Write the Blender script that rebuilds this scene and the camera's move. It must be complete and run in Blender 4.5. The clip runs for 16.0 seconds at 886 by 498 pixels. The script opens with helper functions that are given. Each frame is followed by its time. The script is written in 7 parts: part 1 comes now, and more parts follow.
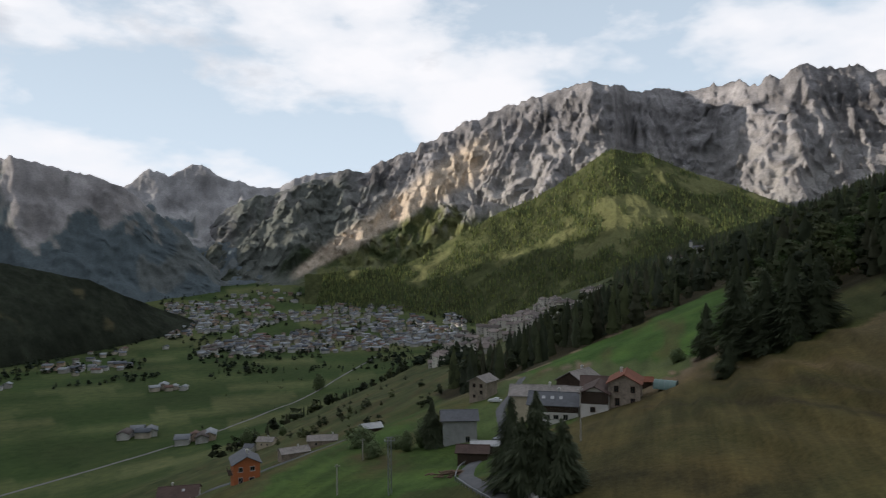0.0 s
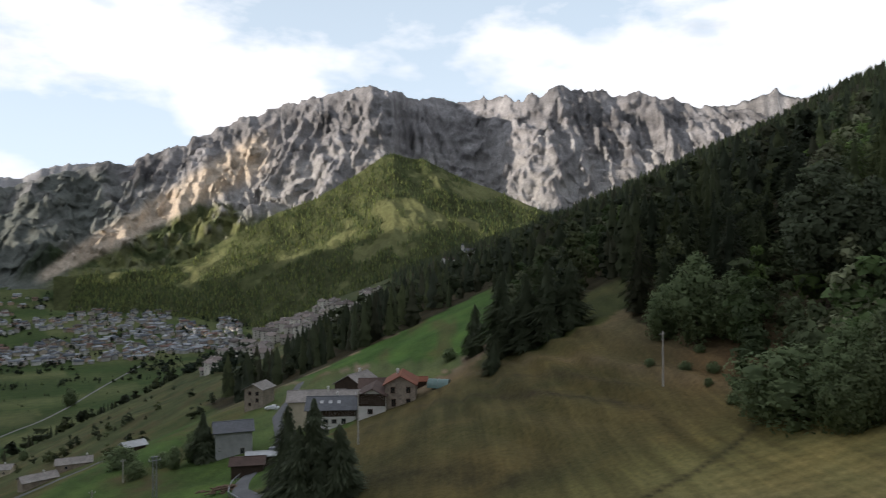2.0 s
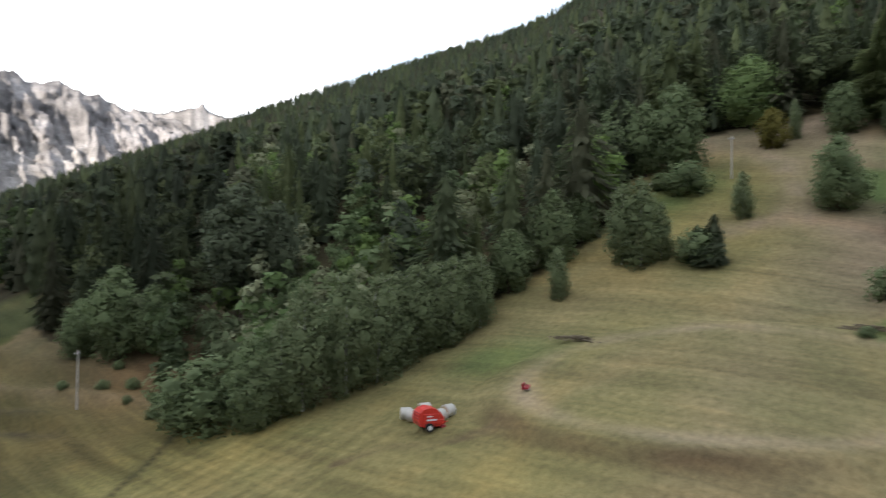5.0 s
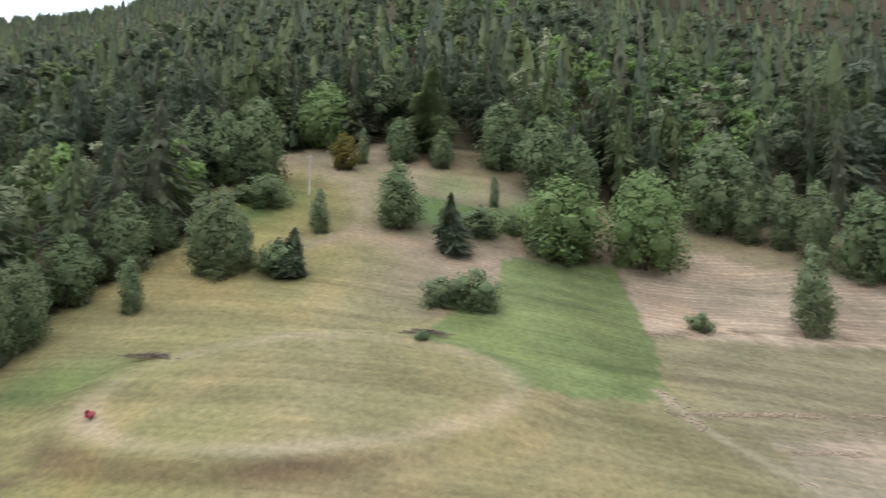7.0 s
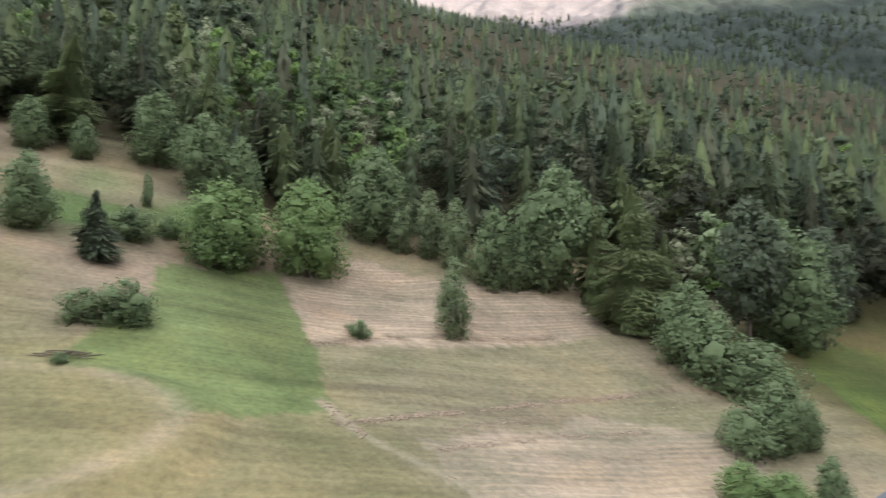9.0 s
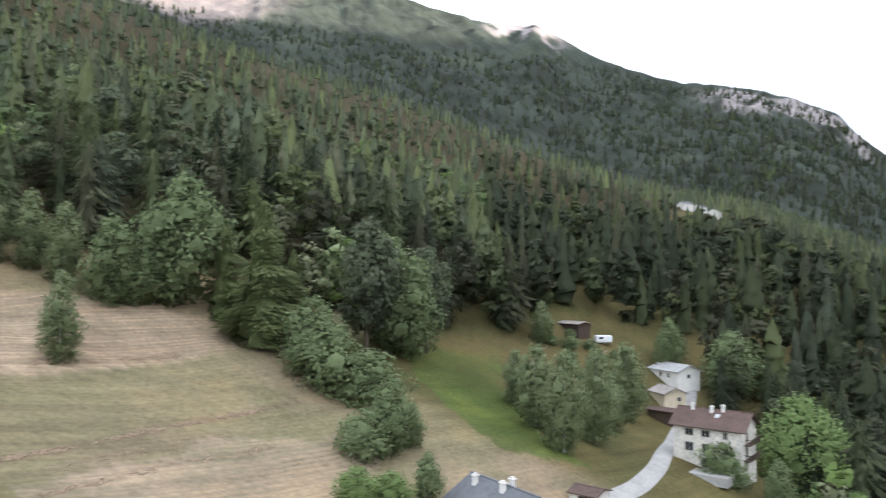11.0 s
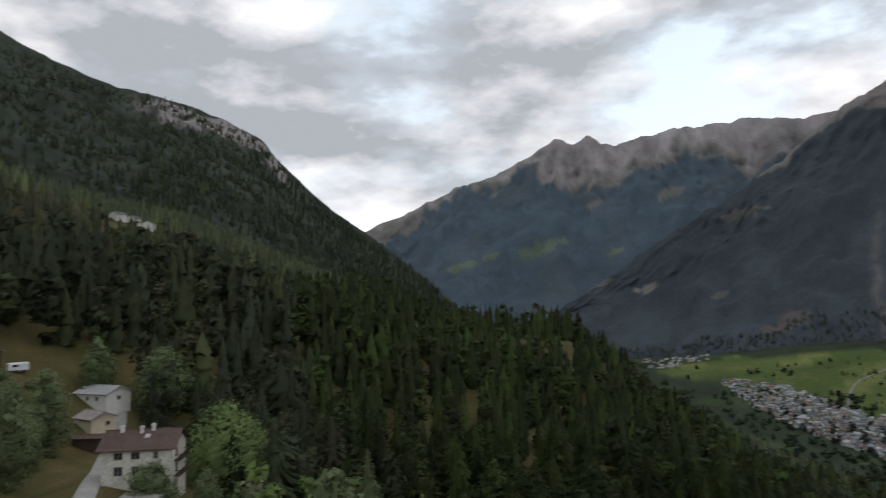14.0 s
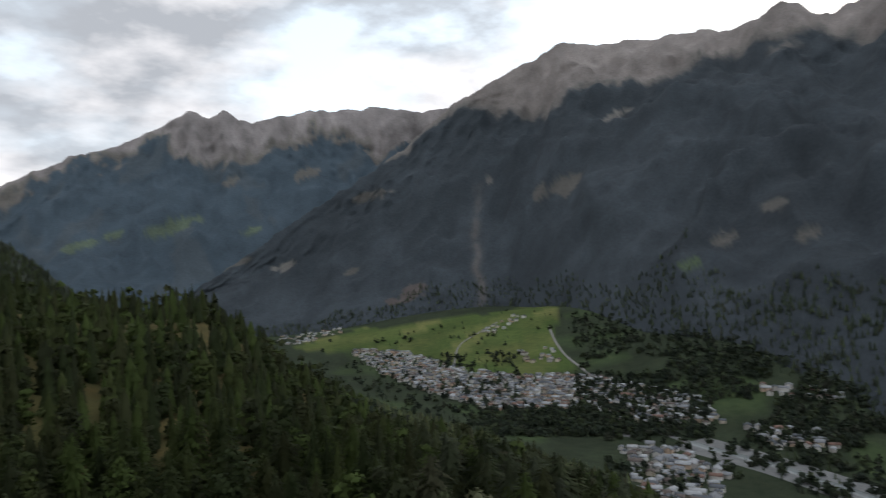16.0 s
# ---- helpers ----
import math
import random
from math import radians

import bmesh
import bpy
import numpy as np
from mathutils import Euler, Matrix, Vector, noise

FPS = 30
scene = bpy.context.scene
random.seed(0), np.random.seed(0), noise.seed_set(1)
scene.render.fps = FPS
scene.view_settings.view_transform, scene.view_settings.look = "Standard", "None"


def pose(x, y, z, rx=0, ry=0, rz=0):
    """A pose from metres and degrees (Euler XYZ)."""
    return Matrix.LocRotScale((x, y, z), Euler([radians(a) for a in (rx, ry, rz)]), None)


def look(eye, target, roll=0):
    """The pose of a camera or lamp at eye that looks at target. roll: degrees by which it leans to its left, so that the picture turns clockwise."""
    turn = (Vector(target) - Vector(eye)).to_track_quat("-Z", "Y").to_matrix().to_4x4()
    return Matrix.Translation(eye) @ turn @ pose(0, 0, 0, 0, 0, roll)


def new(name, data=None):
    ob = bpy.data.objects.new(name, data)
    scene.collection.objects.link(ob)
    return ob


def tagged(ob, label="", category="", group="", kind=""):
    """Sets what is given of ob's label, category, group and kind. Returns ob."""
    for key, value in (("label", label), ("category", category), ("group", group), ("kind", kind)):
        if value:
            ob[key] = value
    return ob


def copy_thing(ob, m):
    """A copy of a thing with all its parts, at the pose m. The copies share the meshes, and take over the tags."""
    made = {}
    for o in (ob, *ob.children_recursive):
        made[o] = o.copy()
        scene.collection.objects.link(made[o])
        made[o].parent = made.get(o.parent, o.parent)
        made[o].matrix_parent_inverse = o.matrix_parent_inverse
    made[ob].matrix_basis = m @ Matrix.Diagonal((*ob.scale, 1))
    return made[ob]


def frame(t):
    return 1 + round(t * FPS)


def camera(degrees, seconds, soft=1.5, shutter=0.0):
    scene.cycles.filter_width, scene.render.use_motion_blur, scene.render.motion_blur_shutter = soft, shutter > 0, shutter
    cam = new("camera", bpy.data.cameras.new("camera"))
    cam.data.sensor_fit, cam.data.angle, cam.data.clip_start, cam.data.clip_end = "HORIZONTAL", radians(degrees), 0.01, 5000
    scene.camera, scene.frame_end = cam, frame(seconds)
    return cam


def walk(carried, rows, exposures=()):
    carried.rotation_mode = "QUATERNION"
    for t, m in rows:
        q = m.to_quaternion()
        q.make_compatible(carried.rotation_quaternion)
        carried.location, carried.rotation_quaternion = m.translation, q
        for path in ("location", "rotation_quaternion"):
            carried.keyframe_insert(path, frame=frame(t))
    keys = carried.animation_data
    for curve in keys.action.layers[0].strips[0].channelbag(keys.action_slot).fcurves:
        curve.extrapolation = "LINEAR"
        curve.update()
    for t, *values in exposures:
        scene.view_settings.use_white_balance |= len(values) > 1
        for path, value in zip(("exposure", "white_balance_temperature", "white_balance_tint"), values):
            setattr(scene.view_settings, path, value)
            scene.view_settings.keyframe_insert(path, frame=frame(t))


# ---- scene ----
# ---- the camera and its flight ----
cam = camera(64.98, 16.0, soft=1.1, shutter=0.4)
EXPOSURES = [(t, e, 6350 if t > 13 else 5950 if 5 < t < 12 else 6050, 13.5 if 5 < t < 12 else 12.5) for t, e in ((0, -0.7), (1.5, -0.55), (2.5, -0.3), (3.5, 0.05), (5, 0.6), (7.5, 1.45), (9, 1.45), (11.5, 1.45), (12.5, 0.33), (14, -0.15), (15, -0.25), (16, 0.0))]
TURNS = [  # seconds, x, y, z over the eye's first height, yaw, pitch, roll
    (0, 0.00, -0.00, -0.00, 2.73, 0.48, -0.54),
    (0.5, 0.01, -0.09, 0.26, -1.07, 0.42, -0.53),
    (1, 0.04, -0.20, 0.48, -5.89, 0.41, -0.42),
    (1.5, 0.04, -0.25, 0.64, -10.66, 0.44, -0.38),
    (2, 0.05, -0.34, 0.83, -15.26, 0.45, -0.25),
    (2.5, 0.04, -0.48, 1.04, -19.69, 0.52, -0.16),
    (3, 0.04, -0.60, 1.23, -26.04, 0.55, -0.03),
    (3.5, 0.03, -0.78, 1.42, -34.65, 0.65, 0.24),
    (4, -0.06, -0.90, 1.61, -43.42, 0.83, 0.46),
    (4.5, -0.17, -1.01, 1.79, -51.74, 0.97, 0.52),
    (5, -0.17, -1.09, 1.96, -60.18, 1.18, 0.61),
    (5.2, -0.13, -1.09, 1.99, -63.56, 1.26, 0.64),
    (7.3, 1.33, 0.75, 1.68, -98.64, 2.86, 0.73),
    (7.5, 1.44, 0.90, 1.83, -101.29, 2.91, 0.64),
    (8, 1.71, 1.24, 2.30, -107.94, 2.85, 0.48),
    (8.5, 1.88, 1.46, 2.91, -114.75, 2.77, 0.58),
    (9, 1.84, 1.66, 3.59, -122.23, 2.71, 0.74),
    (9.2, 1.81, 1.76, 3.86, -125.26, 2.67, 0.75),
    (11.3, 0.72, 3.17, 5.70, -156.52, 3.50, 0.71),
    (11.5, 0.72, 3.27, 5.81, -159.50, 3.60, 0.61),
    (12, 0.73, 3.47, 6.04, -166.93, 3.78, 0.25),
    (12.5, 0.70, 3.64, 6.35, -174.38, 3.92, -0.18),
    (13, 0.61, 3.78, 6.56, -181.75, 3.98, -0.52),
    (13.5, 0.63, 3.86, 6.71, -189.11, 4.01, -0.91),
    (14, 0.57, 3.84, 6.80, -196.43, 4.00, -1.31),
    (14.5, 0.60, 3.82, 6.95, -203.81, 3.90, -1.72),
    (15, 0.61, 3.84, 7.04, -211.09, 3.19, -2.05),
    (15.5, 0.63, 3.87, 7.09, -218.31, 2.23, -2.32),
    (16, 0.64, 3.90, 7.13, -225.58, 1.23, -2.61),
]
PATH = []
for t, x, y, z, yaw, pitch, roll in TURNS:
    eye = Vector((x, y, 275.0 + z))
    a, b = radians(yaw), radians(pitch)
    ahead = Vector((-math.sin(a) * math.cos(b), math.cos(a) * math.cos(b), math.sin(b)))
    PATH.append((t, look(eye, eye + 100 * ahead, roll)))
walk(cam, PATH, exposures=EXPOSURES)


# ---- sky and sun ----
SUN_AZ, SUN_EL = -96.0, 9.5      # degrees, clockwise from +y
world = bpy.data.worlds.new("world")
scene.world = world
world.use_nodes = True
wt = world.node_tree
wt.nodes.clear()


def wire(tree, a, b):
    tree.links.new(a, b)


def maths(tree, op, a, b=None, clamp=False):
    n = tree.nodes.new("ShaderNodeMath")
    n.operation, n.use_clamp = op, clamp
    for k, v in enumerate((a, b)):
        if v is None:
            continue
        if isinstance(v, (int, float)):
            n.inputs[k].default_value = v
        else:
            tree.links.new(v, n.inputs[k])
    return n.outputs[0]


def ramp(tree, fac, stops):
    n = tree.nodes.new("ShaderNodeValToRGB")
    while len(n.color_ramp.elements) < len(stops):
        n.color_ramp.elements.new(0.5)
    for e, (p, c) in zip(n.color_ramp.elements, stops):
        e.position, e.color = p, (*c, 1) if isinstance(c, tuple) else (c, c, c, 1)
    tree.links.new(fac, n.inputs[0])
    return n.outputs[0]


def mixed(tree, fac, a, b, blend="MIX"):
    n = tree.nodes.new("ShaderNodeMix")
    n.data_type, n.blend_type = "RGBA", blend
    for k, v in ((0, fac), (6, a), (7, b)):
        if isinstance(v, (int, float)):
            n.inputs[k].default_value = v
        elif isinstance(v, tuple):
            n.inputs[k].default_value = (*v, 1)
        else:
            tree.links.new(v, n.inputs[k])
    return n.outputs[2]


def noise_tex(tree, vec, scale, detail=4.0, rough=0.55, warp=0.0):
    n = tree.nodes.new("ShaderNodeTexNoise")
    n.inputs["Scale"].default_value, n.inputs["Detail"].default_value = scale, detail
    n.inputs["Roughness"].default_value, n.inputs["Distortion"].default_value = rough, warp
    tree.links.new(vec, n.inputs["Vector"])
    return n.outputs[0]


sky = wt.nodes.new("ShaderNodeTexSky")
sky.sky_type, sky.sun_disc = "NISHITA", False
sky.sun_elevation, sky.sun_rotation = radians(SUN_EL), radians(SUN_AZ)
sky.air_density, sky.dust_density = 1.0, 1.5
direction = wt.nodes.new("ShaderNodeTexCoord").outputs["Generated"]
parts_of = wt.nodes.new("ShaderNodeSeparateXYZ")
wire(wt, direction, parts_of.inputs[0])
puff = wt.nodes.new("ShaderNodeVectorMath")
puff.operation = "MULTIPLY"
wire(wt, direction, puff.inputs[0])
puff.inputs[1].default_value = (1.0, 1.0, 2.3)
shift = wt.nodes.new("ShaderNodeVectorMath")
shift.operation = "ADD"
wire(wt, puff.outputs[0], shift.inputs[0])
shift.inputs[1].default_value = (3.1, 7.7, 0.35)
# thicker, greyer cloud down the valley to the south
south = maths(wt, "MULTIPLY", parts_of.outputs[1], -0.12)
south = maths(wt, "SUBTRACT", south, maths(wt, "MULTIPLY", maths(wt, "MAXIMUM", parts_of.outputs[1], 0.0), 0.09))
banks = maths(wt, "ADD", noise_tex(wt, puff.outputs[0], 3.3, 12.0, 0.53, 0.0), maths(wt, "MULTIPLY", south, 0.4))
cover = ramp(wt, banks, [(0.40, 0.0), (0.47, 0.7), (0.56, 1.0)])
under = maths(wt, "ADD", maths(wt, "ADD", noise_tex(wt, shift.outputs[0], 3.8, 11.0, 0.53, 0.0), south), maths(wt, "MULTIPLY", maths(wt, "SUBTRACT", maths(wt, "MINIMUM", parts_of.outputs[2], 0.34), 0.27), 0.5))
grey = ramp(wt, under, [(0.42, (1.60, 1.55, 1.48)), (0.52, (1.08, 1.07, 1.06)), (0.66, (0.50, 0.53, 0.56))])
blue = mixed(wt, 1.0, sky.outputs[0], (0.16, 0.16, 0.16), "MULTIPLY")
haze = ramp(wt, parts_of.outputs[2], [(0.05, 0.95), (0.25, 0.75), (0.6, 0.5)])
veil = mixed(wt, haze, blue, (1.20, 1.36, 1.46))
sky_mix = mixed(wt, cover, veil, grey)
bg = wt.nodes.new("ShaderNodeBackground")
wire(wt, sky_mix, bg.inputs[0])
bg.inputs[1].default_value = 1.0
wout = wt.nodes.new("ShaderNodeOutputWorld")
wire(wt, bg.outputs[0], wout.inputs[0])

sun = new("sun", bpy.data.lights.new("sun", "SUN"))
sun.data.energy, sun.data.angle, sun.data.color = 7.2, radians(0.6), (1.0, 0.87, 0.70)
sa, se = radians(SUN_AZ), radians(SUN_EL)
to_sun = Vector((math.sin(sa) * math.cos(se), math.cos(sa) * math.cos(se), math.sin(se)))
sun.matrix_world = look(to_sun * 50, (0, 0, 0))



# ---- materials ----
def principled(name, rough=0.85, metal=0.0, spec=0.3):
    m = bpy.data.materials.new(name)
    m.use_nodes = True
    p = m.node_tree.nodes["Principled BSDF"]
    p.inputs["Roughness"].default_value, p.inputs["Metallic"].default_value = rough, metal
    p.inputs["Specular IOR Level"].default_value = spec
    return m, m.node_tree, p


def bumped(tree, p, height, strength, distance):
    b = tree.nodes.new("ShaderNodeBump")
    b.inputs["Strength"].default_value, b.inputs["Distance"].default_value = strength, distance
    tree.links.new(height, b.inputs["Height"])
    tree.links.new(b.outputs[0], p.inputs["Normal"])


def place_of(tree):
    return tree.nodes.new("ShaderNodeNewGeometry").outputs["Position"]


def local_of(tree):
    return tree.nodes.new("ShaderNodeTexCoord").outputs["Object"]


def land(name, fine, coarse, bump, dist, rough=0.95, spread=0.3):
    """Colour from the mesh's own 'tone' layer, broken up by two scales of noise."""
    m, t, p = principled(name, rough, spec=0.1)
    col = t.nodes.new("ShaderNodeVertexColor")
    col.layer_name = "tone"
    pos = place_of(t)
    n1, n2 = noise_tex(t, pos, fine, 9, 0.72), noise_tex(t, pos, coarse, 5, 0.6, 0.4)
    a = mixed(t, 1.0, col.outputs[0], ramp(t, n1, [(0.25, 1 - spread * 1.2), (0.5, 1.0), (0.75, 1 + spread)]), "MULTIPLY")
    b = mixed(t, 1.0, a, ramp(t, n2, [(0.3, 1 - spread * 0.8), (0.5, 1.0), (0.7, 1 + spread * 0.8)]), "MULTIPLY")
    wire(t, b, p.inputs["Base Color"])
    bumped(t, p, n1, bump, dist)
    return m


def let_through(t, p, colour, share):
    """Some light passes through leaves and needles."""
    out = t.nodes["Material Output"]
    tr = t.nodes.new("ShaderNodeBsdfTranslucent")
    wire(t, colour, tr.inputs["Color"])
    mx = t.nodes.new("ShaderNodeMixShader")
    mx.inputs[0].default_value = share
    wire(t, p.outputs[0], mx.inputs[1])
    wire(t, tr.outputs[0], mx.inputs[2])
    wire(t, mx.outputs[0], out.inputs["Surface"])


def leafy(name, dark, light, per_island=True, trans=0.15):
    m, t, p = principled(name, 0.75, spec=0.15)
    if per_island:
        r = t.nodes.new("ShaderNodeNewGeometry").outputs["Random Per Island"]
    else:
        r = t.nodes.new("ShaderNodeObjectInfo").outputs["Random"]
    pos = place_of(t)
    n = noise_tex(t, pos, 0.9, 4, 0.7)
    k = maths(t, "ADD", maths(t, "MULTIPLY", r, 0.3), maths(t, "MULTIPLY", n, 0.7))
    tone = ramp(t, k, [(0.0, dark), (1.0, light)])
    wire(t, tone, p.inputs["Base Color"])
    let_through(t, p, tone, 0.42)
    return m


def plain(name, colour, rough=0.8, fine=3.0, vary=0.3, bump=0.2, dist=0.03, metal=0.0, spec=0.3, per_object=0.0):
    """A surface of one kind, with stains and grain."""
    m, t, p = principled(name, rough, metal, spec)
    pos = local_of(t)
    n1, n2 = noise_tex(t, pos, fine, 5, 0.65), noise_tex(t, pos, fine * 0.18, 4, 0.6, 0.6)
    k = maths(t, "ADD", maths(t, "MULTIPLY", n1, 0.5), maths(t, "MULTIPLY", n2, 0.5))
    c = mixed(t, 1.0, (*colour,), ramp(t, k, [(0.3, 1 - vary), (0.5, 1.0), (0.7, 1 + vary)]), "MULTIPLY")
    if per_object:
        r = t.nodes.new("ShaderNodeObjectInfo").outputs["Random"]
        c = mixed(t, 1.0, c, ramp(t, r, [(0.0, 1 - per_object), (1.0, 1 + per_object)]), "MULTIPLY")
    wire(t, c, p.inputs["Base Color"])
    if bump:
        bumped(t, p, n1, bump, dist)
    return m


def island_tones(name, stops, rough=0.85):
    """One of several real tones for each separate piece of a joined mesh."""
    m, t, p = principled(name, rough, spec=0.2)
    g = t.nodes.new("ShaderNodeNewGeometry")
    col = ramp(t, g.outputs["Random Per Island"], stops)
    t.nodes[-1].color_ramp.interpolation = "CONSTANT"
    n = noise_tex(t, g.outputs["Position"], 0.6, 4, 0.6)
    wire(t, mixed(t, 1.0, col, ramp(t, n, [(0.3, 0.75), (0.7, 1.2)]), "MULTIPLY"), p.inputs["Base Color"])
    return m


def foliage(name, fine=0.8, low=0.75, high=1.3, bump=0.0):
    """Leaves and needles: each tree's own tone, broken up spray by spray."""
    m, t, p = principled(name, 0.8, spec=0.12)
    col = t.nodes.new("ShaderNodeVertexColor")
    col.layer_name = "tone"
    g = t.nodes.new("ShaderNodeNewGeometry")
    n = noise_tex(t, g.outputs["Position"], fine, 6, 0.75)
    k = maths(t, "ADD", maths(t, "MULTIPLY", g.outputs["Random Per Island"], 0.25), maths(t, "MULTIPLY", n, 0.75))
    tone = mixed(t, 1.0, col.outputs[0], ramp(t, k, [(0.3, low), (0.72, high)]), "MULTIPLY")
    wire(t, tone, p.inputs["Base Color"])
    let_through(t, p, tone, 0.42)
    if bump:
        bumped(t, p, n, 1.0, bump)
    return m


def meadow(name):
    """Grass: the tone layer, tufts, blotches, and rows left by the mower along the slope."""
    m, t, p = principled(name, 0.95, spec=0.1)
    col = t.nodes.new("ShaderNodeVertexColor")
    col.layer_name = "tone"
    pos = place_of(t)

    def along(v):
        d = t.nodes.new("ShaderNodeVectorMath")
        d.operation = "DOT_PRODUCT"
        t.links.new(pos, d.inputs[0])
        d.inputs[1].default_value = v
        return d.outputs["Value"]

    rows = t.nodes.new("ShaderNodeCombineXYZ")
    wire(t, maths(t, "MULTIPLY", along((0.966, -0.259, 0)), 1.0), rows.inputs[0])
    wire(t, maths(t, "MULTIPLY", along((0.259, 0.966, 0)), 0.07), rows.inputs[1])
    n1, n2 = noise_tex(t, pos, 1.3, 7, 0.7), noise_tex(t, pos, 0.06, 5, 0.6, 0.4)
    n3 = noise_tex(t, rows.outputs[0], 1.5, 6, 0.65, 0.1)
    a = mixed(t, 1.0, col.outputs[0], ramp(t, n1, [(0.25, 0.68), (0.5, 1.0), (0.75, 1.30)]), "MULTIPLY")
    b = mixed(t, 1.0, a, ramp(t, n2, [(0.3, (0.74, 0.80, 0.74)), (0.5, 1.0), (0.7, (1.28, 1.18, 1.1))]), "MULTIPLY")
    c = mixed(t, col.outputs["Alpha"], b, mixed(t, 1.0, b, ramp(t, n3, [(0.32, (0.88, 0.88, 0.85)), (0.5, 1.0), (0.68, (1.15, 1.12, 1.09))]), "MULTIPLY"))
    # rows left by the mower, a metre apart, wandering and broken
    wander = maths(t, "MULTIPLY", noise_tex(t, pos, 0.12, 3, 0.5), 9.0)
    swing = maths(t, "SINE", maths(t, "ADD", maths(t, "MULTIPLY", along((0.966, -0.259, 0)), 5.6), wander))
    crest = maths(t, "MULTIPLY", maths(t, "ADD", maths(t, "MULTIPLY", swing, 0.5), 0.5), ramp(t, noise_tex(t, rows.outputs[0], 0.7, 4, 0.6), [(0.38, 0.0), (0.6, 1.0)]))
    d = mixed(t, maths(t, "MULTIPLY", crest, maths(t, "MULTIPLY", col.outputs["Alpha"], 0.6)), c, mixed(t, 1.0, c, (1.5, 1.42, 1.32), "MULTIPLY"))
    wire(t, d, p.inputs["Base Color"])
    bumped(t, p, n1, 0.7, 0.3)
    return m


M_GROUND = meadow("meadow_ground")
M_ROCK = land("mountain_rock", 0.06, 0.008, 0.8, 14.0)
M_FARSLOPE = land("far_wooded_slope", 0.10, 0.006, 0.35, 6.0, 0.95, 0.24)
M_WOODS = foliage("forest_leaves", 0.8, 0.84, 1.18)
M_FARWOODS = foliage("far_forest", 0.05)
M_SPRUCE = leafy("spruce_needles", (0.068, 0.084, 0.050), (0.150, 0.172, 0.100))
M_PINE = leafy("pine_needles", (0.070, 0.088, 0.052), (0.175, 0.200, 0.120))
M_LARCH = leafy("larch_needles", (0.110, 0.135, 0.055), (0.240, 0.275, 0.120))
M_LEAF = leafy("broad_leaves", (0.108, 0.146, 0.068), (0.250, 0.305, 0.150))
M_BIRCH = leafy("birch_leaves", (0.118, 0.150, 0.074), (0.265, 0.310, 0.158))
M_BRIGHT = leafy("maple_leaves", (0.120, 0.180, 0.060), (0.270, 0.350, 0.140))
M_YELLOW = leafy("yellowing_leaves", (0.11, 0.10, 0.025), (0.26, 0.23, 0.06))
M_BARK = plain("bark", (0.09, 0.07, 0.05), 0.95, 8, 0.4)
M_BIRCHBARK = plain("birch_bark", (0.45, 0.43, 0.40), 0.8, 4, 0.5)


# ---- meshes ----
def mesh_np(name, verts, faces, material=None, smooth_shade=False, tone=None, normals=None):
    """A mesh from arrays: faces is (n, 3) or (n, 4)."""
    me = bpy.data.meshes.new(name)
    verts, faces = np.asarray(verts, np.float32), np.asarray(faces, np.int32)
    k = faces.shape[1]
    me.vertices.add(len(verts))
    me.vertices.foreach_set("co", verts.ravel())
    me.loops.add(faces.size)
    me.loops.foreach_set("vertex_index", faces.ravel())
    me.polygons.add(len(faces))
    me.polygons.foreach_set("loop_start", np.arange(0, faces.size, k, dtype=np.int32))
    me.polygons.foreach_set("loop_total", np.full(len(faces), k, dtype=np.int32))
    if smooth_shade or normals is not None:
        me.polygons.foreach_set("use_smooth", np.ones(len(faces), dtype=bool))
    me.update(calc_edges=True)
    if tone is not None:
        layer = me.color_attributes.new("tone", "FLOAT_COLOR", "POINT")
        tone = np.asarray(tone)
        rgba = tone if tone.shape[1] == 4 else np.c_[tone, np.ones(len(tone))]
        layer.data.foreach_set("color", rgba.astype(np.float32).ravel())
    if normals is not None:
        me.normals_split_custom_set_from_vertices(np.asarray(normals, np.float32).tolist())
    if material:
        me.materials.append(material)
    return me


def grid_faces(n, m):
    a = np.arange(n * m).reshape(n, m)
    return np.stack([a[:-1, :-1], a[:-1, 1:], a[1:, 1:], a[1:, :-1]], -1).reshape(-1, 4)


def replicate(verts, faces, places, turns, sizes):
    """Many copies of one small mesh as one pair of arrays. sizes: (n, 3)."""
    verts, n = np.asarray(verts, np.float32), len(places)
    c, s = np.cos(turns)[:, None], np.sin(turns)[:, None]
    v = verts[None] * sizes[:, None, :]
    out = np.stack([v[..., 0] * c - v[..., 1] * s, v[..., 0] * s + v[..., 1] * c, v[..., 2]], -1) + places[:, None, :]
    f = np.asarray(faces)[None] + (np.arange(n) * len(verts))[:, None, None]
    return out.reshape(-1, 3), f.reshape(-1, np.asarray(faces).shape[1])


def polar(az, r):
    a = np.radians(az)
    return r * np.sin(a), r * np.cos(a)


def inside(x, y, ring):
    hit = np.zeros(np.shape(x), bool)
    for (x0, y0), (x1, y1) in zip(ring, ring[1:] + ring[:1]):
        if y0 == y1:
            continue
        hit ^= ((y0 > y) != (y1 > y)) & (x < (x1 - x0) * (y - y0) / (y1 - y0) + x0)
    return hit



# ---- the lie of the land ----
EYE = 275.0          # the camera's height over the valley floor
HILL = (0.966, -0.259)   # uphill on the near mountainside
SLOPE = 0.42


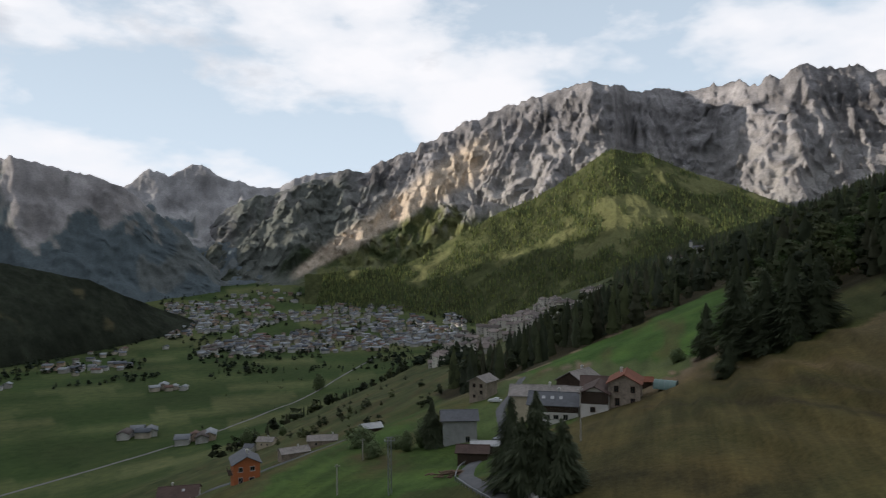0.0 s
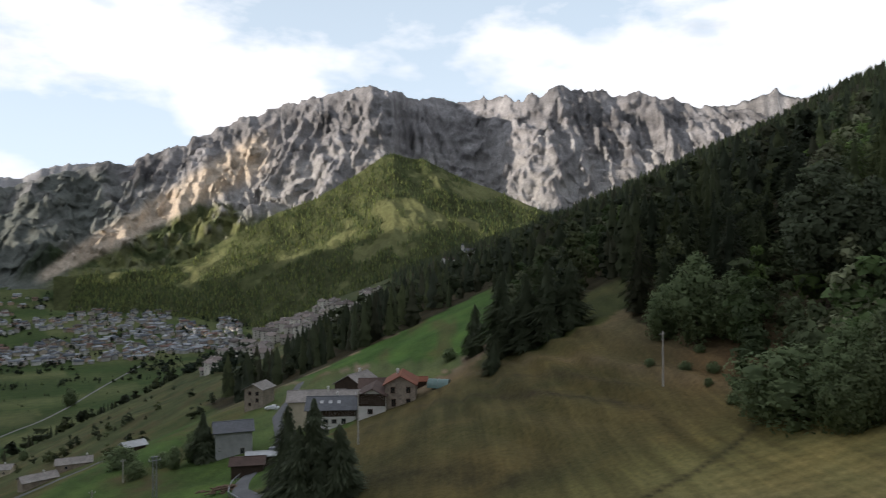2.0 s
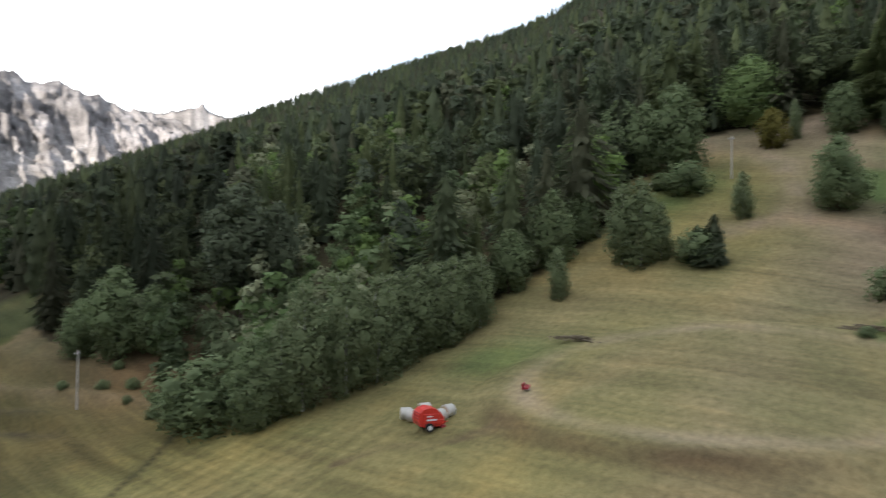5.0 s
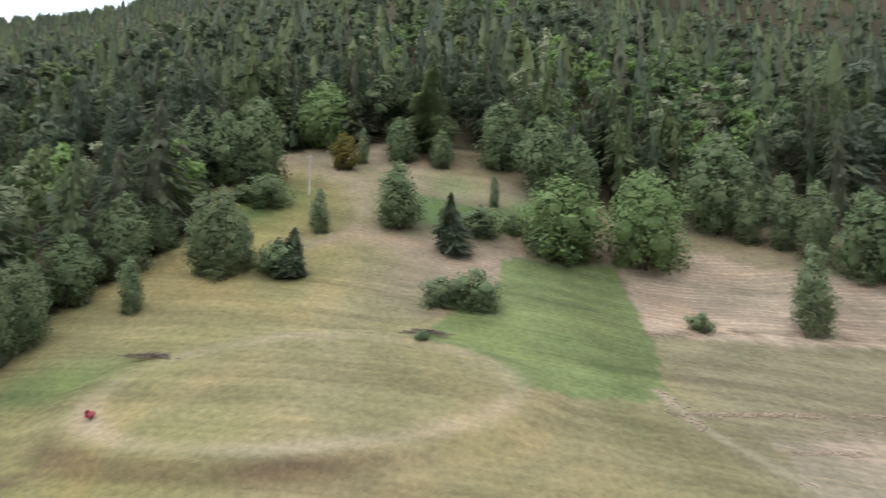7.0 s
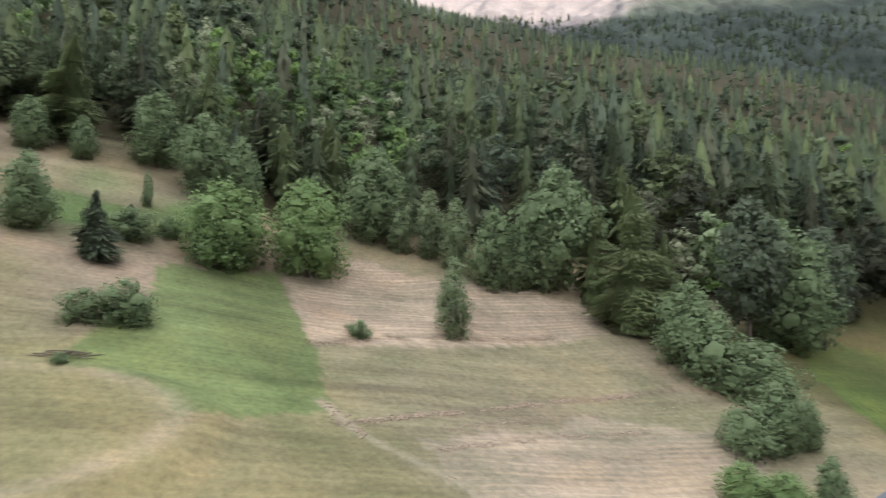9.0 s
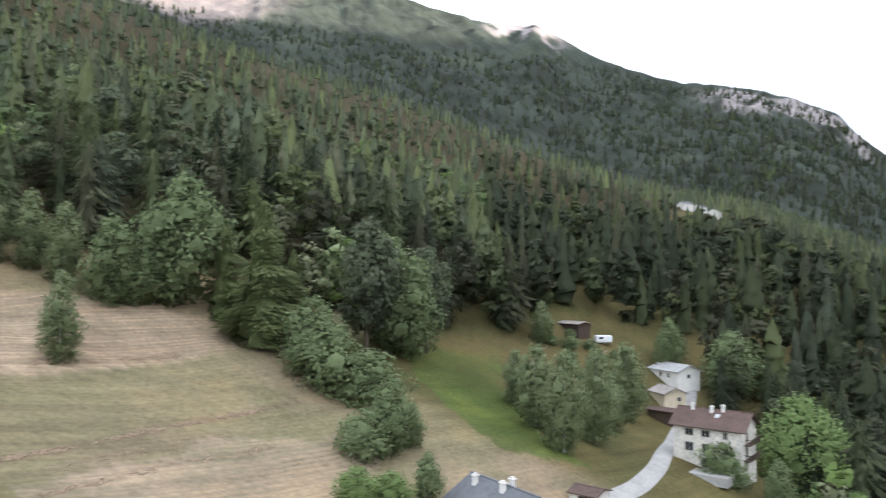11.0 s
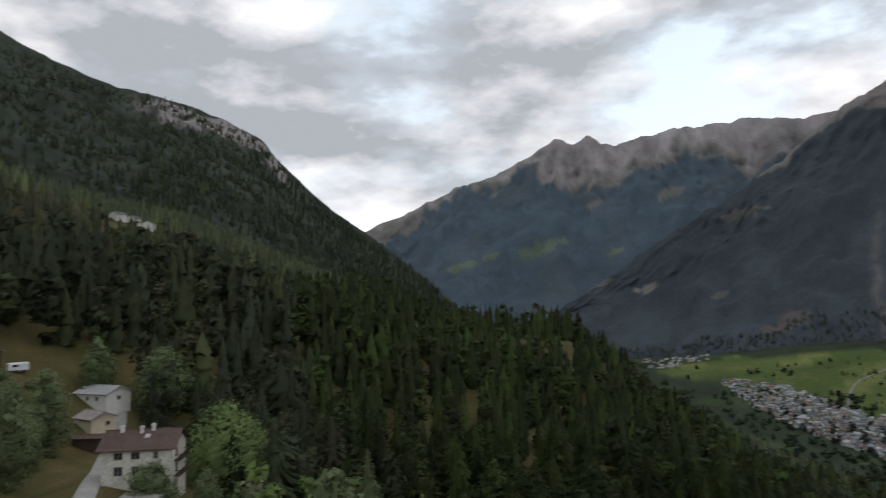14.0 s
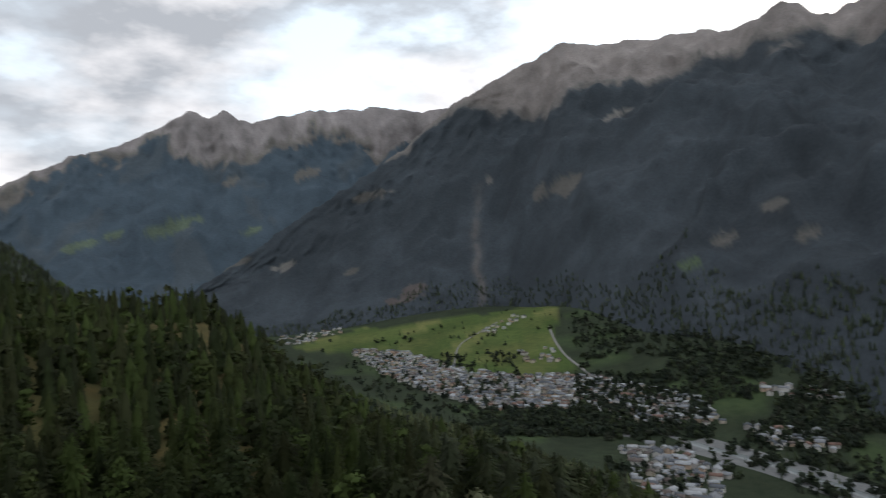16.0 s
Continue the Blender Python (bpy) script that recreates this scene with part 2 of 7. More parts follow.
def hash2(ix, iy, seed):
    h = (ix.astype(np.int64) * 374761393 + iy.astype(np.int64) * 668265263 + seed * 974634777) & 0xFFFFFFFF
    h = ((h ^ (h >> 13)) * 1274126177) & 0xFFFFFFFF
    return ((h ^ (h >> 16)) & 0xFFFFFF) / float(0xFFFFFF)


def vnoise(x, y, seed=0):
    x, y = np.asarray(x, float), np.asarray(y, float)
    ix, iy = np.floor(x), np.floor(y)
    fx, fy = x - ix, y - iy
    fx, fy = fx * fx * (3 - 2 * fx), fy * fy * (3 - 2 * fy)
    a, b = hash2(ix, iy, seed), hash2(ix + 1, iy, seed)
    c, d = hash2(ix, iy + 1, seed), hash2(ix + 1, iy + 1, seed)
    return (a + (b - a) * fx) * (1 - fy) + (c + (d - c) * fx) * fy


def fbm(x, y, octaves=5, seed=0, gain=0.5):
    total, amp, norm = 0.0, 1.0, 0.0
    for k in range(octaves):
        total = total + amp * (vnoise(x, y, seed + k) * 2 - 1)
        norm += amp
        x, y, amp = x * 2.03 + 17.3, y * 2.03 - 9.1, amp * gain
    return total / norm


def ridged(x, y, octaves=5, seed=0, gain=0.55):
    total, amp, norm, last = 0.0, 1.0, 0.0, 1.0
    for k in range(octaves):
        n = 1 - abs(vnoise(x, y, seed + k) * 2 - 1)
        n = n * n * last
        total, norm, last = total + amp * n, norm + amp, np.clip(n * 1.6, 0, 1)
        x, y, amp = x * 2.07 + 5.2, y * 2.07 + 3.7, amp * gain
    return total / norm


def smooth(a, b, x):
    k = np.clip((np.asarray(x, float) - a) / (b - a), 0, 1)
    return k * k * (3 - 2 * k)


# spot heights of the near benches, hollows and knolls
SPOTS = np.array([
    (62, 36, 260), (69, 27, 263), (76, 25, 267), (64, 99, 255), (38, 166, 240), (-15, 117, 235),
    (22, -120, 252), (-62, 180, 217), (96, -59, 270), (106, -9, 280), (113, -43, 280), (76, -79, 270),
    (-1, 140, 233), (8, 100, 240), (2, 230, 228), (52, -7, 261), (46, -36, 259), (45, 25, 258.5),
    (43, 62, 251), (0, 0, 244), (60, 118, 259), (20, -70, 250), (60, -140, 262), (150, 10, 302), (90, 70, 266),
    (-45, -105, 228), (-10, -170, 240), (-110, -95, 224), (-170, -150, 206)], float)


def slope_plane(x, y):
    u = HILL[0] * x + HILL[1] * y
    return 250 + SLOPE * u


def kernel(ax, ay, bx, by):
    return np.exp(-((ax - bx) ** 2 + (ay - by) ** 2) / (2 * 46.0 ** 2))


SPOT_W = np.linalg.solve(
    kernel(SPOTS[:, None, 0], SPOTS[:, None, 1], SPOTS[None, :, 0], SPOTS[None, :, 1]) + 0.12 * np.eye(len(SPOTS)),
    SPOTS[:, 2] - slope_plane(SPOTS[:, 0], SPOTS[:, 1]))


def valley_floor(x, y):
    r = np.hypot(x, y)
    z = 0.062 * np.maximum(0, y - 1900) * smooth(-3000, -400, x) + 0.05 * np.maximum(0, y - 2300)
    z = z + 95 * smooth(1150, 150, np.hypot(x + 2150, y + 1750)) ** 1.3      # the fan of fields at the southern mountain's foot
    z = z + 75 * smooth(900, 120, np.hypot(x + 1850, y + 900)) + 55 * smooth(560, 80, np.hypot(x + 1500, y + 440))
    return z + 1.5 * fbm(x / 300, y / 300, 3, 40) + 0.01 * np.maximum(0, r - 3300)


def hillside(x, y):
    """The near mountainside alone, without the valley floor."""
    z = slope_plane(x, y)
    for (sx, sy, _), w in zip(SPOTS, SPOT_W):
        z = z + w * kernel(x, y, sx, sy)
    r = np.hypot(x, y)
    u = HILL[0] * x + HILL[1] * y
    side = 0.966 * y + 0.259 * x                       # along the slope, to the town
    z = z - 0.000020 * np.maximum(0, side - 500) ** 2 + (0.05 + 0.09 * smooth(0.78, 0.95, u / np.maximum(r, 1)) * smooth(-0.28, -0.06, side / np.maximum(r, 1))) * np.maximum(0, u - 170)
    back = smooth(-0.10, -0.30, side / np.maximum(r, 1)) * smooth(0.3, 0.6, u / np.maximum(r, 1))
    z = z - 0.0005 * np.maximum(0, r - 480) ** 2 * back
    z = z - 0.00010 * np.maximum(0, r - 950) ** 2 * smooth(-200, 300, u)
    z = z + smooth(120, 500, r) * 9 * fbm(x / 160, y / 160, 4, 3) + smooth(30, 120, r) * 1.6 * fbm(x / 28, y / 28, 3, 9)
    z = z + 2.8 * np.exp(-((x - 17) ** 2 + (y + 131) ** 2) / 14 ** 2)      # the terrace of the white house
    bearing = np.degrees(np.arctan2(x, y)) % 360
    z = z + (22 * np.exp(-((bearing - 206) / 5.5) ** 2) + 17 * smooth(183, 193, bearing) * smooth(223, 215, bearing)) * np.exp(-((r - 430) / 150) ** 2)      # the shoulder of the southern spur
    z = z - 27 * smooth(92, 112, bearing) * smooth(178, 160, bearing) * np.exp(-((r - 375) / 145) ** 2)
    z = z + 40 * np.exp(-((x - 130) / 260) ** 2 - ((y - 1250) / 380) ** 2)      # the terraces of the next village
    step = z / 2.6 + 0.5 * fbm(x / 22, y / 22, 2, 47)
    z = z + 2.0 * smooth(28, 40, x) * smooth(80, 66, x) * smooth(82, 96, y) * smooth(158, 140, y) * (smooth(0.3, 0.7, step - np.floor(step)) - (step - np.floor(step)))
    # the levelled oval where the tractor turns
    q = np.hypot((x - 69) / 11.5, (y - 8) / 20)
    return z + 0.9 * smooth(1.32, 1.12, q)


def ground_height(x, y):
    x, y = np.asarray(x, float), np.asarray(y, float)
    k = 25.0
    return k * np.logaddexp(hillside(x, y) / k, valley_floor(x, y) / k)


# ---- the ground: one sheet to the horizon ----
GREEN_FIELD = [(111, -17), (114, -37), (89, -33), (70, -28), (68, -12), (75, -11), (80, -2), (90, -8), (97, -14)]
HAY_FIELD = [(114, -38), (119, -54), (109, -63), (100, -80), (90, -88), (82, -86), (89, -33)]
RAKED_FIELD = [(62, -32), (44, -34), (40, -62), (53, -76), (62, -60)]
RAVINE_LAWN = [(76, -118), (66, -148), (55, -127), (40, -108), (30, -104), (40, -92), (52, -100), (62, -108)]
VILLAGE_LAWN = [(-40, 120), (2, 118), (20, 160), (40, 172), (58, 180), (60, 196), (34, 236), (14, 262), (-30, 262), (-60, 200)]
GREEN_STRIP = [(12, 262), (34, 240), (58, 186), (96, 190), (140, 340), (104, 302)]
SOUTH_FIELDS = [(213, -6.1), (217.7, -5.0), (224.2, -4.5), (231.6, -3.9), (234.9, -3.3), (234.4, -6.4), (236.4, -9.1), (229.1, -9.3), (225.9, -8.4), (221.3, -6.8), (217, -6.6)]   # azimuth, elevation
UPPER_LAWN = [(131, 2), (132, -6), (128, -16), (134, -28), (123, -26), (121, -20), (121, -8), (125, -1)]
KNOLL_LAWN = [(50, 158), (62, 180), (70, 174), (77, 163), (88, 166), (94, 164), (80, 136), (70, 138), (62, 142)]
OPEN_LAND = [   # meadow without forest on the near slope
    (61, 73), (68, 56), (77, 52), (92, 45), (99, 41), (107, 36), (117, 33), (136, 34), (152, 28), (158, 8), (158, -10), (154, -28),
    (142, -36), (130, -42), (132, -56), (122, -74), (114, -90), (104, -104), (92, -112), (80, -126), (72, -150), (68, -172),
    (64, -192), (48, -196), (27, -198), (20, -172), (8, -150), (2, -134), (-2, -100), (-24, -70), (-60, -52), (-700, 0), (-900, 1500),
    (-330, 1700), (-140, 900), (-30, 420), (-8, 285), (14, 268), (104, 302), (140, 352), (111, 312), (78, 214), (63, 181), (70, 175), (77, 164), (88, 166), (92, 160), (79, 138), (74, 122), (76, 104)]


def settled(x, y):
    """The terraces with houses beyond the hamlet."""
    r, a = np.hypot(x, y), (np.degrees(np.arctan2(x, y)) + 60) % 360 - 60
    return (r > 390 + 45 * np.maximum(0, a - 3)) & (a < 11) & (a > -40)


def tones(x, y, z):
    n = len(x)
    r = np.hypot(x, y)
    blotch, fine = fbm(x / 60, y / 60, 4, 21), fbm(x / 9, y / 9, 4, 22)
    tan, green = np.array((0.256, 0.186, 0.136)), np.array((0.168, 0.144, 0.084))
    k = np.clip(0.45 + 0.7 * blotch + 0.4 * fine, 0, 1)[:, None]
    c = green * (1 - k) + tan * k
    knoll = (smooth(95, 60, x) * smooth(45, 75, y) * smooth(185, 150, y))[:, None]
    c = c * (1 - 0.92 * knoll) + 0.92 * knoll * (np.array((0.050, 0.050, 0.018)) + k * np.array((0.068, 0.044, 0.013)))
    mid_meadow = (np.maximum(smooth(-10, 14, y), 0.8 * smooth(-36, -27, y) * smooth(92, 84, x)) * smooth(85, 60, y) * smooth(155, 128, x) * np.clip(0.75 + 0.6 * blotch, 0.35, 0.95))[:, None]
    c = c * (1 - mid_meadow) + mid_meadow * (np.array((0.136, 0.132, 0.044)) + k * np.array((0.062, 0.036, 0.018)))
    lush = (smooth(20, -25, x) * smooth(60, 110, y))[:, None]
    c = c * (1 - lush) + lush * (np.array((0.045, 0.070, 0.020)) + k * np.array((0.055, 0.035, 0.02)))
    def lay(ring, tone, soft=0.6, mix=0.9):
        wx, wy = x + soft * fbm(x / 3, y / 3, 2, 31), y + soft * fbm(x / 3, y / 3, 2, 32)
        m = inside(wx, wy, ring)
        c[m] = c[m] * (1 - mix) + np.array(tone) * mix * (1 + 0.35 * fine[m, None])

    over = hillside(x, y) - valley_floor(x, y)
    forest = ~inside(x, y, OPEN_LAND) & (over > 12) & ~settled(x, y)
    c[forest] = np.array((0.050, 0.042, 0.022)) * (1 + 0.5 * fine[forest, None])
    terraces = settled(x, y) & (over > 12)
    c[terraces] = (np.array((0.050, 0.066, 0.024)) + k[terraces] * np.array((0.045, 0.034, 0.018))) * (1 + 0.4 * fine[terraces, None])
    lay(GREEN_FIELD, (0.102, 0.127, 0.046))
    lay(HAY_FIELD, (0.265, 0.205, 0.145))
    lay(RAKED_FIELD, (0.24, 0.19, 0.135), 2.5, 0.75)
    hollow = (smooth(-88, -104, y) * smooth(92, 74, x))[:, None]                 # unmown ground round the ravine
    c[:] = c * (1 - hollow) + hollow * (np.array((0.066, 0.066, 0.026)) + k * np.array((0.045, 0.022, 0.012)))
    lay(UPPER_LAWN, (0.092, 0.126, 0.044), 1.2, 0.85)
    lay(KNOLL_LAWN, (0.052, 0.070, 0.020), 2.0, 0.8)
    lay(RAVINE_LAWN, (0.058, 0.088, 0.020), 2.5, 0.75)
    lay(VILLAGE_LAWN, (0.060, 0.108, 0.024), 5.0, 0.75)
    lay(GREEN_STRIP, (0.062, 0.124, 0.024), 1.5, 0.95)
    stroke_soft = np.zeros(n)
    for px, py, wx, wy in ((122, 26, 7, 6), (131, 20, 7, 5), (126, -8, 7, 8), (137, -12, 6, 7), (128, -24, 6, 7), (76, 34, 5, 8)):
        stroke_soft = np.maximum(stroke_soft, np.exp(-((x - px) / wx) ** 2 - ((y - py) / wy) ** 2))
    stroke_soft = np.clip(stroke_soft * (1.1 + 0.8 * fine), 0, 1)[:, None] * 0.75
    c[:] = c * (1 - stroke_soft) + np.array((0.085, 0.125, 0.042)) * stroke_soft
    # swathes where the tractor went up and down
    swath = (smooth(42, 47, x) * smooth(66, 60, x) * smooth(36, 42, y) * smooth(70, 64, y))[:, None]
    c[:] = c * (1 + 0.16 * swath * np.sin(2 * math.pi * ((0.259 * x + 0.966 * y) / 2.9 + 0.35 * blotch))[:, None])
    # thin streaks along the slope
    up, level = HILL[0] * x + HILL[1] * y, HILL[0] * y - HILL[1] * x
    streak = fbm(up / 1.3, level / 16, 3, 48) + 0.7 * fbm(up / 4.5, level / 30, 3, 49)
    c[:] = c * (1 + ((0.30 + 0.10 * knoll[:, 0]) * streak * smooth(300, 180, r))[:, None])
    rough = smooth(0.02, 0.30, fbm(up / 9, level / 60, 4, 50)) * smooth(110, 170, r) * smooth(1300, 700, r) * ~forest
    c[:] = c * (1 - 0.6 * rough[:, None]) + np.array((0.105, 0.082, 0.038)) * 0.6 * rough[:, None]
    # the scrub bank by the pole
    bank = np.exp(-(((x - 74) / 11) ** 2 + ((y - 92) / 20) ** 2))[:, None]
    c[:] = c * (1 - 0.8 * bank) + np.array((0.125, 0.085, 0.045)) * 0.8 * bank
    # the turning track of the tractor, an oval
    q = np.hypot((x - 69) / 11.5, (y - 8) / 20)
    track = np.exp(-((q - 1) / 0.075) ** 2)[:, None] * np.clip(0.62 + 0.8 * fine + 0.5 * blotch, 0.12, 0.95)[:, None]
    c[:] = c * (1 - track) + np.array((0.285, 0.230, 0.150)) * track
    # the worn scarp below it, and a straight ditch down the meadow
    scarp = np.exp(-((q - 1.2) / 0.09) ** 2)[:, None] * (smooth(66, 60, x) * smooth(-6, 8, y) * smooth(36, 28, y))[:, None] * np.clip(0.7 + 0.6 * fine, 0, 1)[:, None]
    c[:] = c * (1 - scarp) + np.array((0.105, 0.075, 0.040)) * scarp

    def stroke(line, wide, tone, mix, ragged=0.5):
        """A worn line: a ditch, a windrow of hay, a path, the edge of a terrace."""
        near = (r < 260)
        xs, ys, best = x[near], y[near], np.full(near.sum(), 1e9)
        for (x0, y0), (x1, y1) in zip(line, line[1:]):
            t = np.clip(((xs - x0) * (x1 - x0) + (ys - y0) * (y1 - y0)) / ((x1 - x0) ** 2 + (y1 - y0) ** 2), 0, 1)
            best = np.minimum(best, np.hypot(xs - x0 - t * (x1 - x0), ys - y0 - t * (y1 - y0)))
        k = np.exp(-(best / wide) ** 2) * np.clip(mix * (1 + ragged * 2.2 * fbm(xs / 2.5, ys / 2.5, 3, 41)), 0, 1)
        c[near] = c[near] * (1 - k[:, None]) + np.array(tone) * k[:, None]

    stroke([(36, 63.5), (47, 66.2), (54, 69), (60, 72)], 0.5, (0.040, 0.036, 0.018), 0.9, 0.2)
    stroke([(66.6, -27), (67.7, -38), (68, -49.5), (67.7, -62), (66.7, -77)], 0.6, (0.14, 0.10, 0.07), 0.75)
    stroke([(59.7, -35), (60.3, -48), (58.5, -63)], 0.45, (0.15, 0.11, 0.075), 0.6)
    stroke([(64, -33), (64.5, -46), (63.5, -60), (62, -72)], 0.4, (0.16, 0.12, 0.08), 0.45)
    stroke([(88.7, -33), (90.8, -45.5), (88.2, -58), (86, -72)], 0.8, (0.11, 0.08, 0.05), 0.75)
    stroke([(72, -27.5), (65, -28.2), (60, -30), (54, -33)], 0.7, (0.27, 0.22, 0.15), 0.7)
    stroke([(44, 169), (53, 148), (59, 130), (62, 107), (66, 84)], 1.3, (0.15, 0.115, 0.065), 0.6)
    stroke([(34, 142), (44, 122.5), (52, 105), (56, 92)], 1.2, (0.055, 0.045, 0.026), 0.55)
    stroke([(47, 142.5), (53.6, 122), (58.5, 99)], 0.9, (0.060, 0.048, 0.028), 0.5)
    stroke([(116, 5), (124, 4.5), (134, 7), (143, 12)], 2.6, (0.25, 0.195, 0.13), 0.65)
    stroke([(109, -9), (112, -3), (116, 5), (112, 14)], 2.2, (0.23, 0.175, 0.12), 0.6)
    stroke([(54, 42), (57, 38), (57.4, 32), (60, 27.6)], 0.7, (0.12, 0.085, 0.05), 0.6)
    stroke([(-27, 172), (-22, 160), (-20, 148)], 6.0, (0.085, 0.066, 0.032), 0.7)
    stroke([(-60, 330), (-40, 300), (-10, 262)], 5.0, (0.10, 0.07, 0.035), 0.6)
    stroke([(12, 102), (20, 99), (27, 92), (31, 84)], 4.2, (0.042, 0.038, 0.018), 0.75, 0.4)
    # valley fields, in strips
    floor = smooth(70, 10, over)[:, None] * (r > 500)[:, None]
    px, py = (x * 0.94 + y * 0.34) / 160, (y * 0.94 - x * 0.34) / 75
    strip = hash2(np.floor(px + 0.4 * np.floor(py)), np.floor(py), 77)[:, None]
    field = np.array((0.040, 0.066, 0.019)) + strip ** 2 * np.array((0.085, 0.070, 0.038))
    field = field * (1 + 0.35 * fbm(x / 120, y / 120, 3, 15))[:, None]
    c[:] = c * (1 - floor) + field * floor
    # the southern valley: green fields on the fan, woods and groves round them
    a, e = np.degrees(np.arctan2(x, y)) % 360, np.degrees(np.arctan2(z - EYE - 4, np.maximum(r, 1)))
    far_south = (floor[:, 0] > 0.3) & (a > 205) & (a < 265)
    wood_floor = np.array((0.030, 0.041, 0.024)) * (1 + 0.4 * fbm(x / 60, y / 60, 3, 16))[:, None] + smooth(0.1, 0.3, fbm(x / 170, y / 170, 3, 17))[:, None] * np.array((0.012, 0.022, 0.004))
    lit = inside(a + 0.3 * fbm(x / 80, y / 80, 2, 18), e + 0.25 * fbm(x / 60, y / 60, 2, 19), SOUTH_FIELDS)
    bright = (np.array((0.060, 0.092, 0.026)) + strip ** 2 * np.array((0.075, 0.052, 0.026))) * (1 + 0.3 * fbm(x / 90, y / 90, 3, 20))[:, None]
    c[far_south] = np.where(lit[far_south, None], bright[far_south], wood_floor[far_south])
    hay = inside(x, y, HAY_FIELD) | inside(x, y, RAKED_FIELD)
    mown = smooth(170, 120, r) * (1 - 0.8 * forest) * np.where(hay, 1.0, 0.45)
    return np.c_[np.clip(c, 0.01, 0.8), mown]


az_rows = np.concatenate([np.arange(-37, 261, 0.4), np.arange(261, 323, 2.0)])
az_rows = np.append(az_rows, 323.0)
r_rows = np.concatenate([[0.0], np.geomspace(6, 40, 14)[:-1], np.geomspace(40, 160, 105)[:-1], np.geomspace(160, 1200, 70)[:-1], np.geomspace(1200, 4950, 36)])
A, Rr = np.meshgrid(az_rows, r_rows, indexing="ij")
gx, gy = polar(A.ravel(), Rr.ravel())
gz = ground_height(gx, gy)
ground = new("ground", mesh_np("ground", np.c_[gx, gy, gz], grid_faces(len(az_rows), len(r_rows))[:, ::-1], M_GROUND, True, tones(gx, gy, gz)))
tagged(ground, "mown alpine meadows, forest floor and green valley fields", "ground", kind="structure")


# ---- mountains ----
def mountain(name, label, crest, foot, na, nr, seed, relief, jag, paint, steep=1.35, back=500.0, saws=(0.05, 0.05, 0.03), weights=(0.30, 0.62, 0.34), ledge=0.0, crags=0.0, crag_from=(0.05, 0.35), material=None):
    """A mountainside between a foot line (azimuth, distance) and a crest line (azimuth, elevation, distance)."""
    crest, foot = np.array(crest, float), np.array(foot, float)
    az = np.linspace(crest[0, 0], crest[-1, 0], na)
    el = np.interp(az, crest[:, 0], crest[:, 1])
    teeth = jag * (ridged(az * 0.55, az * 0 + 3, 3, seed) - 0.45) + 0.35 * jag * fbm(az * 3, az * 0, 4, seed + 9)
    teeth = teeth - teeth.mean() + 0.12
    rc = np.interp(az, crest[:, 0], crest[:, 2]) + 60 * fbm(az * 0.4, az * 0 + 2, 3, seed + 4)
    rf = np.interp(az, foot[:, 0], foot[:, 1])
    zc = EYE + np.tan(np.radians(el)) * rc
    dz = np.radians(teeth) * rc
    front = int(nr * 0.9)
    v = np.concatenate([np.linspace(0, 1, front), 1 + np.linspace(0.15, 1, nr - front)])
    A, V = np.meshgrid(az, v, indexing="ij")
    u = np.minimum(V, 1)
    R = rf[:, None] + (rc - rf)[:, None] * u + back * np.maximum(0, V - 1)
    x, y = polar(A, R)
    zb = ground_height(x[:, 0], y[:, 0]) - 25
    rise = (zc - zb)[:, None]
    across = np.radians(A - crest[:, 0].mean()) * R
    # spurs run down from the crest, with gullies between; smaller ones branch off lower down
    bend = 0.5 * fbm(x / 700, y / 700, 3, seed + 2)
    lean = across + 0.35 * (R - R.mean())
    s1 = lean / (relief * 2.0) + 1.3 * fbm(lean / (relief * 5), 0 * lean + 1, 3, seed + 1) + bend
    s2 = lean / (relief * 0.62) + 1.5 * fbm(lean / (relief * 2), R / (relief * 3), 3, seed + 3) + 1.5 * bend
    s3 = across / (relief * 0.24) - R / (relief * 0.7) + 1.6 * fbm(x / relief, y / relief, 3, seed + 5)
    saw = [1 - 2 * abs(q - np.floor(q) - 0.5) * 2 for q in (s1, s2, s3)]
    w2, w3 = 0.4 + 0.6 * vnoise(x / 260, y / 260, seed + 31), vnoise(x / 170, y / 170, seed + 32)
    wx, wy = 0.55 * fbm(x / 420, y / 420, 3, seed + 41), 0.55 * fbm(x / 420 + 9, y / 420, 3, seed + 42)
    great = ridged(x / (relief * 3.0) + wx, y / (relief * 3.0) + wy, 4, seed + 43, 0.5) - 0.45
    # buttresses lean across the face, broken by crags
    p, q = lean / (relief * 1.15) + 1.2 * wx, (R - 0.45 * across) / (relief * 1.5) + 1.2 * wy
    rough = ridged(p, q, 6, seed + 6, 0.60) - 0.4
    crag = ridged(lean / 95 + 1.4 * wx, (R - 0.5 * across) / 120 + 1.4 * wy, 4, seed + 7, 0.62) - 0.4
    ribs = saws[0] * saw[0] + saws[1] * w2 * saw[1] + saws[2] * w3 * saw[2] + weights[0] * great + weights[1] * rough + weights[2] * crag
    env = smooth(0, 0.4, u) * (1 - 0.6 * smooth(0.86, 1.0, u)) * np.clip(rise / 800, 0.2, 1)
    z = zb[:, None] + rise * u ** steep + env * relief * 1.35 * ribs + dz[:, None] * smooth(0.88, 1.0, u)
    z = z + smooth(0, 0.1, u) * relief * 0.06 * fbm(x / 45, y / 45, 4, seed + 8)
    if ledge:                                # beds of limestone, dipping along the face
        bed = (z + 0.10 * across + 40 * fbm(x / 300, y / 300, 3, seed + 50)) / 46
        z = z + ledge * env * (smooth(0.25, 0.75, bed - np.floor(bed)) - (bed - np.floor(bed)))
